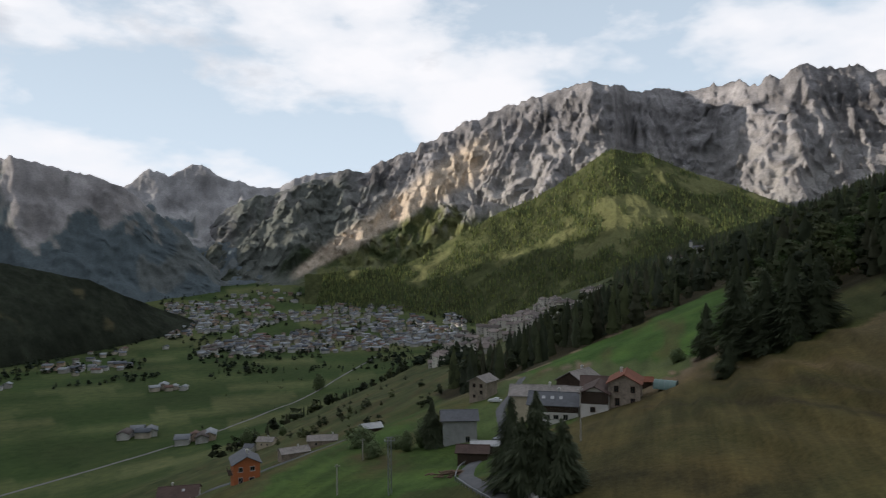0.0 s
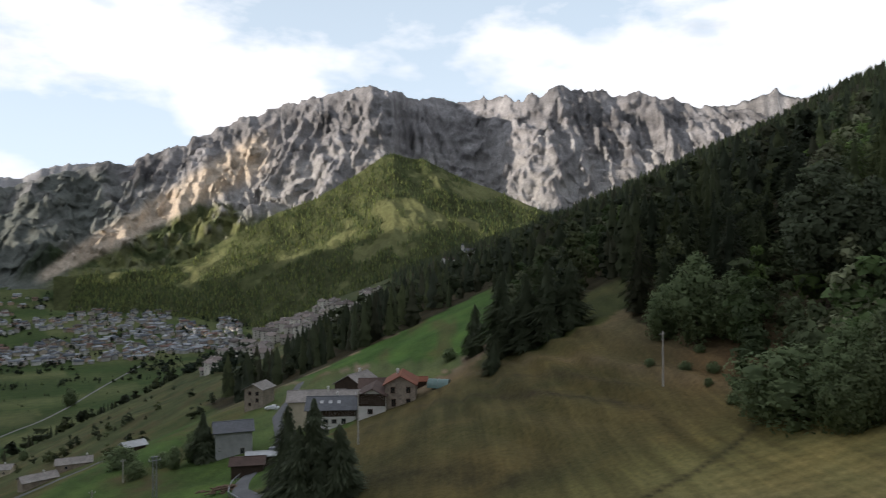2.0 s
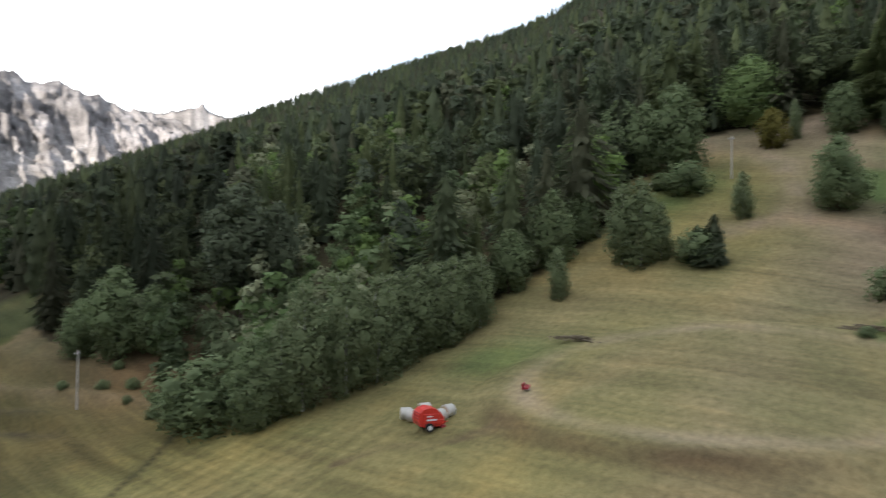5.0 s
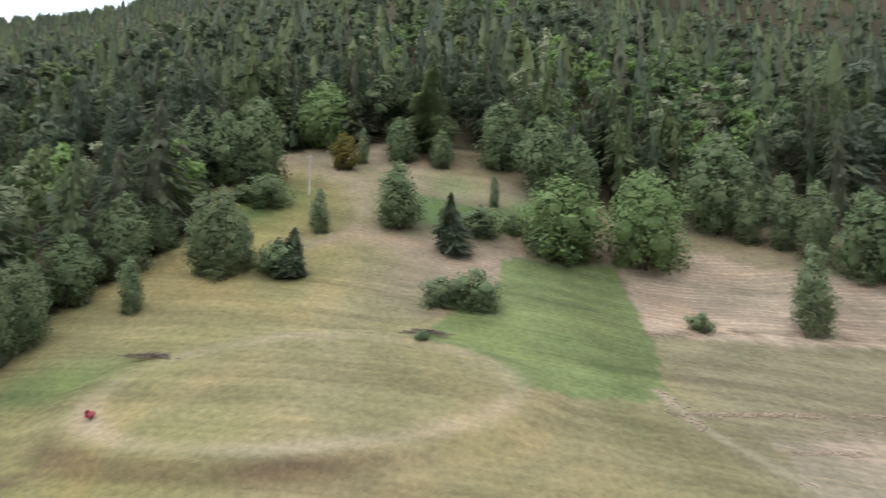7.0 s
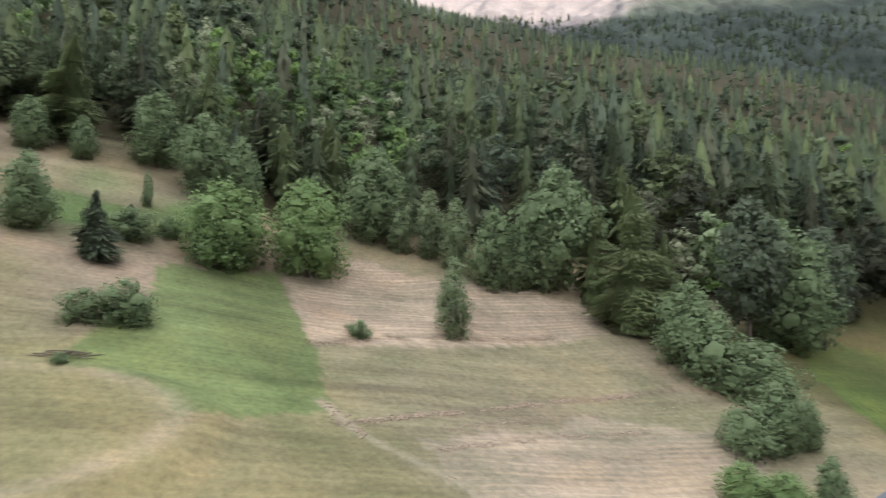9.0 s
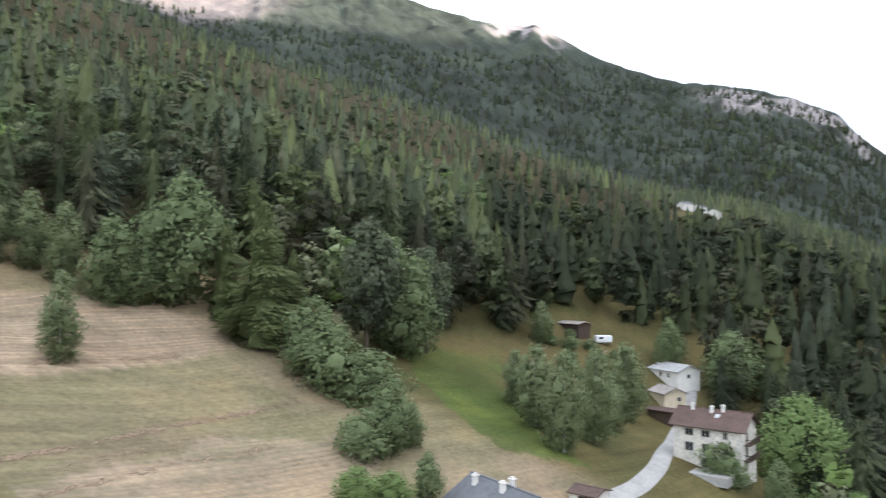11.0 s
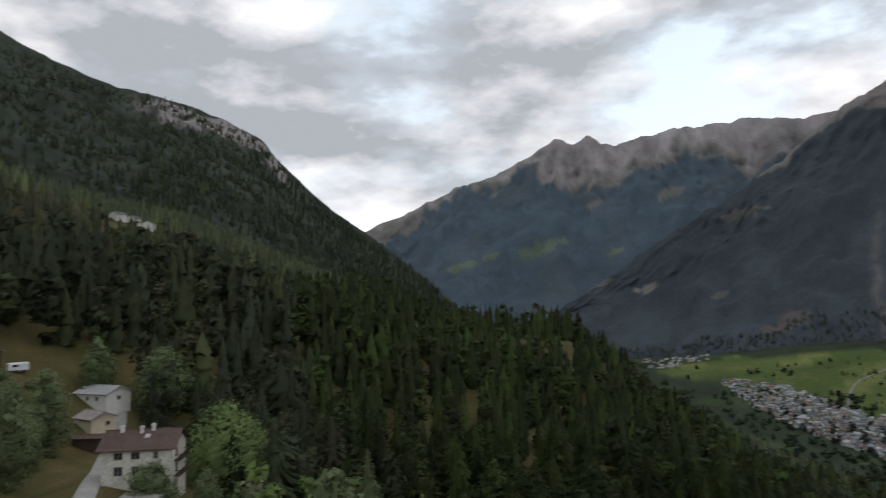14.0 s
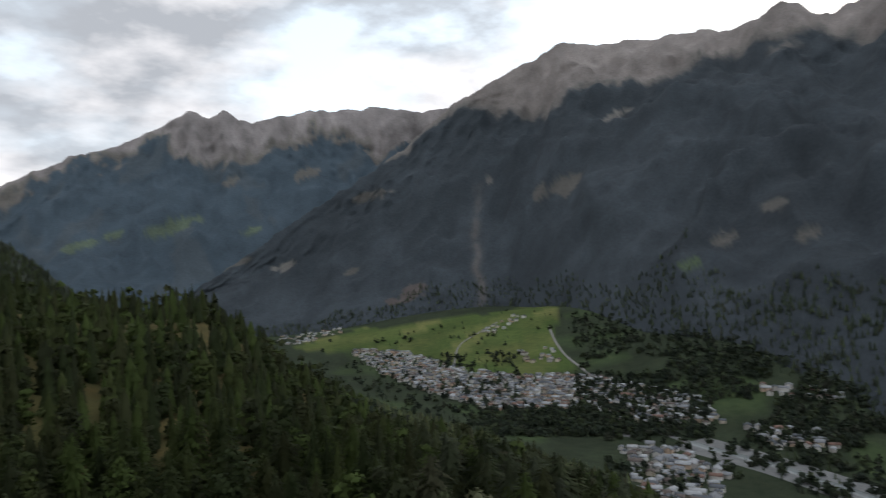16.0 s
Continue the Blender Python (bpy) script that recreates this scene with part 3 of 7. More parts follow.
    if crags:                                # spurs lean down the face, with crags and clefts on them
        p, q = (across - 0.35 * z) / 120 + 1.6 * wx, (z + 0.25 * across) / 210 + 1.6 * wy
        out = 0.55 * (ridged(p, q, 6, seed + 61, 0.68) - 0.42) + 0.40 * (ridged(p * 2.3 + q, q * 3.1 + 4, 5, seed + 67, 0.66) - 0.42)
        R = R - crags * smooth(*crag_from, u) * (1 - 0.75 * smooth(0.9, 1.0, u)) * out
        x, y = polar(A, R)
        ribs = ribs + 0.5 * out
    # stay under the skyline
    z = np.minimum(z, EYE + np.tan(np.radians(el + teeth))[:, None] * R - 2 * (u < 1))
    z = z - np.maximum(0, V - 1) * rise * 0.55
    gr = np.gradient(z, axis=0) / np.maximum(1e-3, np.gradient(across, axis=0))
    gv = np.gradient(z, axis=1) / np.maximum(1e-3, np.gradient(R, axis=1) + 1e-3)
    slope = np.hypot(gr, gv)
    elev = np.degrees(np.arctan2(z - EYE, R))
    tone = paint(A, u, elev, slope, ribs, x, y, z)
    ob = new(name, mesh_np(name, np.stack([x, y, z], -1).reshape(-1, 3), grid_faces(na, nr)[:, ::-1], material or M_ROCK, True, np.clip(tone, 0.01, 0.8).reshape(-1, 3)))
    tagged(ob, label, "mountain", kind="structure")
    return x[:, :front], y[:, :front], z[:, :front]


def blend(base, tone, k):
    return base * (1 - k[..., None]) + np.array(tone) * k[..., None]


def paint_rock(tree_z, rock=(0.26, 0.245, 0.235), scree=(0.36, 0.325, 0.285), wood=(0.030, 0.042, 0.020), grass=(0.095, 0.100, 0.045), clear=0.0, wander=160.0, mottle=1.0):
    """Wood below a wandering tree line (metres), then grass, then bare rock with scree in the gullies."""
    def paint(A, u, elev, slope, ribs, x, y, z):
        n = fbm(x / 220, y / 220, 4, 51)
        band = fbm(x / 900 + z / 400, z / 45, 3, 53)
        c = np.array(rock) * np.clip(1 + mottle * (0.35 * band + 0.5 * n + 0.55 * fbm(x / 50, y / 50, 3, 56)), 0.4, 1.8)[..., None]
        c = blend(c, scree, smooth(0.02, -0.16, ribs) * smooth(0.9, 0.5, u) * np.clip(0.7 + 0.8 * n, 0, 1))
        top = tree_z(A) if callable(tree_z) else tree_z
        line = top + wander * (1.3 * n + 0.5 * fbm(x / 60, y / 60, 3, 57) + 1.3 * np.clip(ribs, -0.3, 0.3))
        c = blend(c, grass, smooth(line + 70, line + 10, z) * 0.75)
        c = blend(c, np.array(wood) * np.ones(3), smooth(line + 15, line - 15, z))
        gap = smooth(0.30, 0.40, fbm(x / 210 + 9, y / 210, 4, 58)) * clear * (z < line)
        return blend(c, grass, gap)
    return paint


def paint_reit(A, u, elev, slope, ribs, x, y, z):
    c = paint_rock(300, (0.248, 0.240, 0.243), (0.40, 0.385, 0.365), wander=90)(A, u, elev, slope, ribs, x, y, z)
    # scrub on the lower western end
    n = fbm(x / 160, y / 160, 4, 74)
    scrub = smooth(-5.5, -10, A + 5 * n) * np.clip(0.75 + 1.6 * n - 0.5 * smooth(5, 7, elev), 0, 1)
    c = blend(c, (0.145, 0.156, 0.140), scrub)
    # the great fan of scree, from the gullies down to the valley
    line = -1.3 + (A + 14.2) * 0.62 + 0.25 * n
    wide = 0.62 + 0.085 * (A + 13)
    fan = np.exp(-((elev - line - 0.25) / wide) ** 4) * smooth(2.5, -1, A) * smooth(-15.5, -13.5, A)
    c = blend(c, (0.56, 0.47, 0.37), np.clip(fan * (1.3 + 0.4 * fbm(A * 4, elev * 3, 3, 71)), 0, 1))
    # grass and wood under the fan, with thinner runs of scree
    low = np.minimum(line, 4.6 + 1.2 * n - 0.12 * np.maximum(0, A))
    below = smooth(low - wide * 0.5, low - wide * 1.1, elev) * smooth(14, 8, A) * smooth(-16, -12, A)
    mixed_wood = np.clip(0.9 + 0.9 * fbm(A * 2, elev, 4, 73), 0, 1)
    c = blend(c, (0.160, 0.170, 0.070), below * mixed_wood)
    return blend(c, (0.072, 0.090, 0.038), below * smooth(0.02, 0.2, fbm(A * 1.3 + 7, elev * 1.5, 5, 75)))


def patches(c, A, elev, spots, x, y):
    """Clearings, each with its azimuth, elevation, half width, half height and tone."""
    n = fbm(x / 60, y / 60, 4, 97)
    for a, e, wa, we, tone in spots:
        q = ((A - a) / wa) ** 2 + ((elev - e - 0.25 * (A - a)) / we) ** 2 + 1.6 * n
        c = blend(c, tone, smooth(1.15, 0.75, q))
    return c


def paint_side(A, u, elev, slope, ribs, x, y, z):
    tree = lambda a: EYE + np.interp(a, [203, 216, 222, 227, 232, 244, 252, 260], [700, 700, 640, 810, 790, 820, 880, 850])
    # wood and grass tones pushed to blue-grey, haze put into the colour
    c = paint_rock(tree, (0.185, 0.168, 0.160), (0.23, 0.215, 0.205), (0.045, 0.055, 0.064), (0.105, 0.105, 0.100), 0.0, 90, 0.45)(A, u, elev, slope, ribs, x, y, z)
    c *= (1 + 0.16 * fbm(x / 90, y / 90, 4, 98) + 0.30 * fbm(x / 350, y / 350, 3, 99))[..., None]
    brown, pale, green = (0.098, 0.096, 0.090), (0.140, 0.136, 0.128), (0.078, 0.108, 0.062)
    c = patches(c, A, elev, [(219.6, 5.9, 2.0, 0.5, brown), (229.6, 6.7, 0.5, 0.5, pale), (235.1, 5.9, 1.8, 0.8, brown), (222.7, -2.3, 1.5, 0.7, (0.098, 0.086, 0.082)),
                             (245.2, -0.6, 1.0, 0.35, green), (240.1, 11.3, 1.0, 0.25, pale), (251.2, 3.4, 1.2, 0.35, brown), (208.2, 0.7, 2.2, 0.3, brown), (212.5, 0.5, 0.8, 0.4, pale),
                             (247.5, 1.1, 1.2, 0.5, brown), (253.3, 1.2, 0.7, 0.5, brown), (217.9, -0.2, 0.8, 0.3, brown)], x, y)
    gully = np.exp(-((A - 228.6 - 0.10 * np.sin(elev * 2) - 0.5 * fbm(elev * 0.5, elev * 0, 3, 96)) / 0.32) ** 2) * smooth(-4.5, -3, elev) * smooth(7, 6, elev)
    return blend(c, (0.108, 0.104, 0.102), gully * np.clip(0.75 + 1.2 * fbm(x / 45, y / 45, 3, 94), 0, 1))


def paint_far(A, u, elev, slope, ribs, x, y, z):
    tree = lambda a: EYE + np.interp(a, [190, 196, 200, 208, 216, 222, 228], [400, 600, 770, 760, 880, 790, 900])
    # flank colours carry a blue tint that stands for distance haze
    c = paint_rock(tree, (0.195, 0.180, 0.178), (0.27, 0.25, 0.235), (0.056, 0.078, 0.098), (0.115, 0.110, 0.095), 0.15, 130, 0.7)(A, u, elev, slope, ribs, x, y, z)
    green, brown = (0.092, 0.120, 0.088), (0.12, 0.118, 0.110)
    return patches(c, A, elev, [(204.6, 3.9, 1.8, 0.5, green), (210.5, 3.5, 1.0, 0.3, green), (200.3, 3.4, 0.8, 0.25, green), (198, 2.6, 1.2, 0.3, green), (214.9, 7.9, 1.0, 0.4, brown), (208.6, 7.3, 0.8, 0.4, brown), (214.8, 11.5, 0.4, 0.09, (0.75, 0.76, 0.78)), (214.1, 11.4, 0.2, 0.07, (0.75, 0.76, 0.78))], x, y)


def paint_wood(wood, open_tone, share, rock=None, rock_u=0.9):
    def paint(A, u, elev, slope, ribs, x, y, z):
        n = fbm(x / 130, y / 130, 5, 61)
        c = np.array(wood) * (1 + 0.5 * fbm(x / 22, y / 22, 3, 62) + 0.4 * n)[..., None]
        c = blend(c, open_tone, smooth(share, share + 0.1, n + 0.25 * fbm(x / 500, y / 500, 2, 63)))
        if rock:
            edge = rock_u + 0.16 * n + 0.4 * np.clip(ribs, -0.3, 0.3)
            c = blend(c, np.array(rock) * (1 + 0.3 * 0), smooth(edge, edge + 0.1, u))
        return c
    return paint


def paint_cliff(A, u, elev, slope, ribs, x, y, z):
    c = paint_wood((0.033, 0.040, 0.031), (0.046, 0.054, 0.038), 0.36)(A, u, elev, slope, ribs, x, y, z)
    n = fbm(x / 45, y / 45, 4, 66)
    cliff = smooth(0.80, 0.88, u + 0.12 * n) * smooth(171, 175, A) * smooth(184.5, 183, A) * smooth(0.985, 0.96, u + 0.05 * n)
    summit = smooth(0.93, 0.97, u + 0.1 * n) * smooth(154, 157, A) * smooth(163, 160, A)
    head = smooth(0.0, 0.5, elev - 19.7 - 0.20 * abs(A - 131) + 0.5 * n) * smooth(110, 114, A) * smooth(141, 134, A)
    c = blend(c, (0.22, 0.195, 0.19), np.clip(cliff + summit, 0, 1))
    return blend(c, np.array((0.135, 0.118, 0.112)), head)


mountain("mountain_range", "jagged grey limestone massif with scree gullies, lit by low sun",
         [(-26, -2, 4300), (-20, 3.5, 4300), (-16, 5.2, 4300), (-13, 6.2, 4300), (-9, 7.1, 4300), (-5.6, 8.5, 4300), (-0.3, 11.0, 4250), (3, 11.9, 4200), (6.7, 12.9, 4080), (9.2, 13.8, 3950), (11.2, 13.4, 3950),
          (12.6, 12.7, 4300), (15, 12.7, 4600), (18, 12.5, 4600), (20.5, 13.0, 4350), (21.7, 12.4, 4300), (24.4, 13.5, 4200), (27, 13.0, 4400), (30, 12.6, 4500), (33, 12.0, 4500), (37.3, 10.9, 4550), (52, 8, 4550)],
         [(-26, 4000), (-18, 3500), (-10, 3150), (0, 3000), (9, 2850), (13, 3400), (18, 3500), (22, 3150), (28, 3300), (52, 3200)], 640, 200, 11, 210, 0.5, paint_reit, 1.2, ledge=20.0, crags=125.0, saws=(0.07, 0.07, 0.04), weights=(0.32, 0.42, 0.24))
mountain("snowy_peak", "distant rocky summit with patches of fresh snow",
         [(34, 9.5, 4800), (37.5, 10.9, 4800), (39.5, 11.6, 4800), (41.2, 11.8, 4800), (44, 11.2, 4800), (50, 10, 4800)], [(34, 4560), (50, 4560)], 120, 50, 23, 120, 0.5,
         paint_rock(-900, (0.34, 0.33, 0.33), (0.75, 0.76, 0.78)), 1.0, back=120)
# lightened blue-grey tones imitate the haze in front of this mountain
mountain("dark_mountain", "steep mountain with a pale scree gully, haze in its colours",
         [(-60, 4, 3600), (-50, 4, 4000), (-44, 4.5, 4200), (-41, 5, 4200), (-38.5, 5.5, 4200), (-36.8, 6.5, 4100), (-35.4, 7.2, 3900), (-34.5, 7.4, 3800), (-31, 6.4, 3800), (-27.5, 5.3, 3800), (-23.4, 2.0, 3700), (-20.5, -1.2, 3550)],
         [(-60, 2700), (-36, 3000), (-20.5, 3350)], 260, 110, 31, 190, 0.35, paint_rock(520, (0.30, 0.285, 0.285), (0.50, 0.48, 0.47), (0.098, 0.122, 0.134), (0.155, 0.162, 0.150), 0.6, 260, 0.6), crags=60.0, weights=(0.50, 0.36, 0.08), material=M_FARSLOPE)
# the blue-grey of these peaks is distance haze mixed into their colours
mountain("valley_head_peaks", "peaks closing the side valley, coloured blue-grey for haze",
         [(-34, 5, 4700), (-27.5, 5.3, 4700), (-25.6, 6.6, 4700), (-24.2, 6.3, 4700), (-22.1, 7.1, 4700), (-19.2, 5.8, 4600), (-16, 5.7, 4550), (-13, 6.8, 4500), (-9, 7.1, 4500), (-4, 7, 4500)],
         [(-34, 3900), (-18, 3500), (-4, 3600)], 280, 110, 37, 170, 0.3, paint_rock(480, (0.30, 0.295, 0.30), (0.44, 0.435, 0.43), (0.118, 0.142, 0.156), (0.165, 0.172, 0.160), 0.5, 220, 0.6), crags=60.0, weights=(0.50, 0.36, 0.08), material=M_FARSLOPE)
# slope tones lifted to yellow-green, adding sunlight in the colour itself
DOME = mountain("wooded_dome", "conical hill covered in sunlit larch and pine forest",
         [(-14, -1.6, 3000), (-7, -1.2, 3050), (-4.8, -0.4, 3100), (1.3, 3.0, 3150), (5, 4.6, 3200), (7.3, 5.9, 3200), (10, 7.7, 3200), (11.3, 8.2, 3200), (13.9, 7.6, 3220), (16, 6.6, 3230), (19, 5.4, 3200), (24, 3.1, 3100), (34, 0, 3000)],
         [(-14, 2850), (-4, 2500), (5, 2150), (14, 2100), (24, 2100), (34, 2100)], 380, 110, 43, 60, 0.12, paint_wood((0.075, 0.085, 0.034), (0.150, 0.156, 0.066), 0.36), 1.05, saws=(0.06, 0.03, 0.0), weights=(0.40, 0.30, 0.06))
LOW = mountain("low_dark_hill", "low wooded hill with a terraced top at the valley's side",
         [(-60, 1.5, 2300), (-40, 0.3, 2350), (-35, -0.4, 2400), (-29.6, -1.8, 2450), (-25, -4.0, 2550), (-21, -5.6, 2650)], [(-60, 1700), (-35, 2080), (-28, 2300), (-21, 2560)],
         180, 60, 47, 40, 0.15, paint_wood((0.030, 0.036, 0.024), (0.10, 0.09, 0.05), 0.18), 0.6)
WOODS = mountain("forest_mountain", "dark forested mountainside ending in a pale cliff",
         [(92, 24, 2300), (111, 24.5, 2400), (118, 25, 2600), (127.5, 25, 2800), (132, 24.6, 2850), (138, 24.4, 2700), (146, 23.8, 2550), (152.4, 22.1, 2500), (157.6, 21.1, 2450), (159.3, 21.3, 2450), (164.8, 18.3, 2350),
          (170, 16.5, 2250), (176.6, 15.2, 2200), (179.4, 14.15, 2150), (181.9, 13.0, 2100), (182.9, 11.55, 2080), (187, 7.7, 2000), (190.4, 5.3, 1950), (194.7, 1.9, 1900), (200, -3, 1850)],
         [(92, 900), (140, 950), (170, 1000), (185, 1150), (200, 1500)], 420, 110, 53, 48, 0.15, paint_cliff, 1.15, saws=(0.06, 0.03, 0.0), weights=(0.50, 0.26, 0.03), material=M_FARSLOPE)
mountain("haze_blue_range", "far mountains with bare tops and wooded flanks, haze in their colour",
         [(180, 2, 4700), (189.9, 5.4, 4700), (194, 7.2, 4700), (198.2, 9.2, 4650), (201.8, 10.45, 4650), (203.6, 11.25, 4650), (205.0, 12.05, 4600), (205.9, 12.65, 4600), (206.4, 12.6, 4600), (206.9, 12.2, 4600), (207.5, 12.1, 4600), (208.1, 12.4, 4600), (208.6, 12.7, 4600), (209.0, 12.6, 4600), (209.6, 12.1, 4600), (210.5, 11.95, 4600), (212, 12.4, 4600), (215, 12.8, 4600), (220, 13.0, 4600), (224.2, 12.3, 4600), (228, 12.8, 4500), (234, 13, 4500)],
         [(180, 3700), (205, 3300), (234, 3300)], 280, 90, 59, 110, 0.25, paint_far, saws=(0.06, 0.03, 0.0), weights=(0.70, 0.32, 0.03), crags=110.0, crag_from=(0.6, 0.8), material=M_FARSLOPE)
# unseen behind the skyline; added to keep low sun off the forested mountain
mountain("sun_block_range", "unseen high range added to hide the low sun from the valley",
         [(226, 8, 8000), (232, 14.3, 8000), (240, 15.6, 8000), (250, 15.5, 8000), (258, 15.8, 8000), (264, 20, 7500)], [(226, 6500), (264, 6000)], 60, 24, 71, 120, 0.2,
         paint_rock(900, (0.185, 0.168, 0.160), (0.23, 0.215, 0.205), (0.052, 0.068, 0.084), (0.098, 0.098, 0.092)))
# crest beyond azimuth 260 lies out of view, raised to shade the near slope
SIDE = mountain("valley_side_mountain", "broad wooded mountainside above the village, haze tinted into its colour",
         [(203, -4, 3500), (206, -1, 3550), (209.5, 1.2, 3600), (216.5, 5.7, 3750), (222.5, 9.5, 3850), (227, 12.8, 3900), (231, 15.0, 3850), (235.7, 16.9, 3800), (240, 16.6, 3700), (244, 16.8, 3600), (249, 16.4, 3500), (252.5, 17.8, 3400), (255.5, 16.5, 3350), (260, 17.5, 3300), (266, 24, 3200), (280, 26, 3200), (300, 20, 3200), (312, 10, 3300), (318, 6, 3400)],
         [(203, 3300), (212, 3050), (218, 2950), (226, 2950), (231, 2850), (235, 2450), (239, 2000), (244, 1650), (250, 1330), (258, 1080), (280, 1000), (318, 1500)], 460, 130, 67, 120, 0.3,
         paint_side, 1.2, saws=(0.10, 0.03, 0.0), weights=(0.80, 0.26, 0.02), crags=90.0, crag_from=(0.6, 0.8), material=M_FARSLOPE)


# ---- trees ----
def tuft_conifer(sprays, seed, rad=0.15, power=0.7, start=0.06, size=0.07, core=8, inner=0.2, droop=0.55, full=0.85, tiers=1):
    """A conifer of many small drooping sprays round a slim inner crown; 1 high. Also gives soft normals."""
    rng = np.random.default_rng(seed)
    t = start + (0.985 - start) * (np.arange(sprays) + rng.uniform(0, 1, sprays)) / sprays
    t = start + (t - start) ** 1.0
    lump = 1 + 0.15 * np.sin(t * 23 + seed) + 0.10 * np.sin(t * 51 + 2 * seed)
    R = rad * np.minimum(1, ((1 - t) / (1 - start)) ** power * np.minimum(1, 0.62 + (t - start) * 2.2)) * lump + 0.006
    a = rng.uniform(0, 2 * math.pi, sprays) + np.arange(sprays) * 2.4
    R = R * (1 + 0.25 * np.sin(a + 3 * t + seed) + 0.2 * np.sin(2 * a - 7 * t + seed))
    d = np.c_[np.cos(a), np.sin(a), np.zeros(sprays)]
    s = np.c_[-np.sin(a), np.cos(a), np.zeros(sprays)]
    up = np.array((0, 0, 1.0))
    out = R * rng.uniform(0.6, 1.25, sprays)
    wide = (size * rng.uniform(0.5, 1.1, sprays) * (0.35 + 0.65 * R / rad))[:, None]
    tip = d * out[:, None] + up * (t - out * rng.uniform(0.05, droop, sprays))[:, None]
    root = d * (out * inner)[:, None] + up * (t + 0.1 * size)[:, None]
    mid = (root * 0.45 + tip * 0.55)
    V = np.stack([root, mid + s * wide, tip, mid - s * wide - up * wide * 0.4], 1).reshape(-1, 3)
    b = np.arange(sprays)[:, None] * 4
    Fc = np.concatenate([b + np.array((0, 1, 2)), b + np.array((0, 2, 3))])
    # the inner crown: uneven whorls, each wider below than above
    W, G, rows = [], [], []
    for k in range(tiers):
        z0, z1 = (start * 0.5 + (0.93 - start * 0.5) * q / tiers for q in (k + rng.uniform(-0.15, 0.15), k + 0.65))
        rows += [(max(0.01, z0), rng.uniform(0.86, 1.04)), (z1, rng.uniform(0.66, 0.78))]
    rows.append((0.985, 0.02))
    for z, q in rows:
        wide_here = rad * max(0.03, ((1 - z) / (1 - start * 0.5)) ** power) * min(1, 0.7 + z * 2) * q * full
        for j in range(core):
            e, f = 2 * math.pi * (j + 0.4 * rng.uniform(-1, 1)) / core, rng.uniform(0.66, 1.18)
            W.append((f * wide_here * math.cos(e), f * wide_here * math.sin(e), z - 0.05 * (f - 0.9) * (q > 0.8) + rng.uniform(-0.022, 0.022)))
    for k in range(len(rows) - 1):
        for j in range(core):
            i, m = k * core + j, k * core + (j + 1) % core
            G += [(i, m, m + core), (i, m + core, i + core)]
    V, Fc = np.concatenate([V, np.array(W)]), np.concatenate([Fc, np.array(G) + len(V)])
    N = V * (1, 1, 0)
    N = 0.8 * N / (np.linalg.norm(N, axis=1)[:, None] + 1e-6) + np.array((0, 0, 0.5))
    N[:4 * sprays] += np.repeat(rng.normal(0, 0.16, (sprays, 3)), 4, axis=0)
    return softened(V, Fc, N)


def softened(V, Fc, N):
    """Turns every face outwards, along the given vertex normals."""
    N = N / (np.linalg.norm(N, axis=1)[:, None] + 1e-9)
    g = np.cross(V[Fc[:, 1]] - V[Fc[:, 0]], V[Fc[:, 2]] - V[Fc[:, 0]])
    turn = (g * N[Fc].mean(1)).sum(1) < 0
    Fc = np.where(turn[:, None], Fc[:, ::-1], Fc)
    return V, Fc, N


def joined(*parts):
    V, Fc, N, off = [], [], [], 0
    for v, f, n in parts:
        V.append(v)
        Fc.append(f + off)
        N.append(n)
        off += len(v)
    return np.concatenate(V), np.concatenate(Fc), np.concatenate(N)


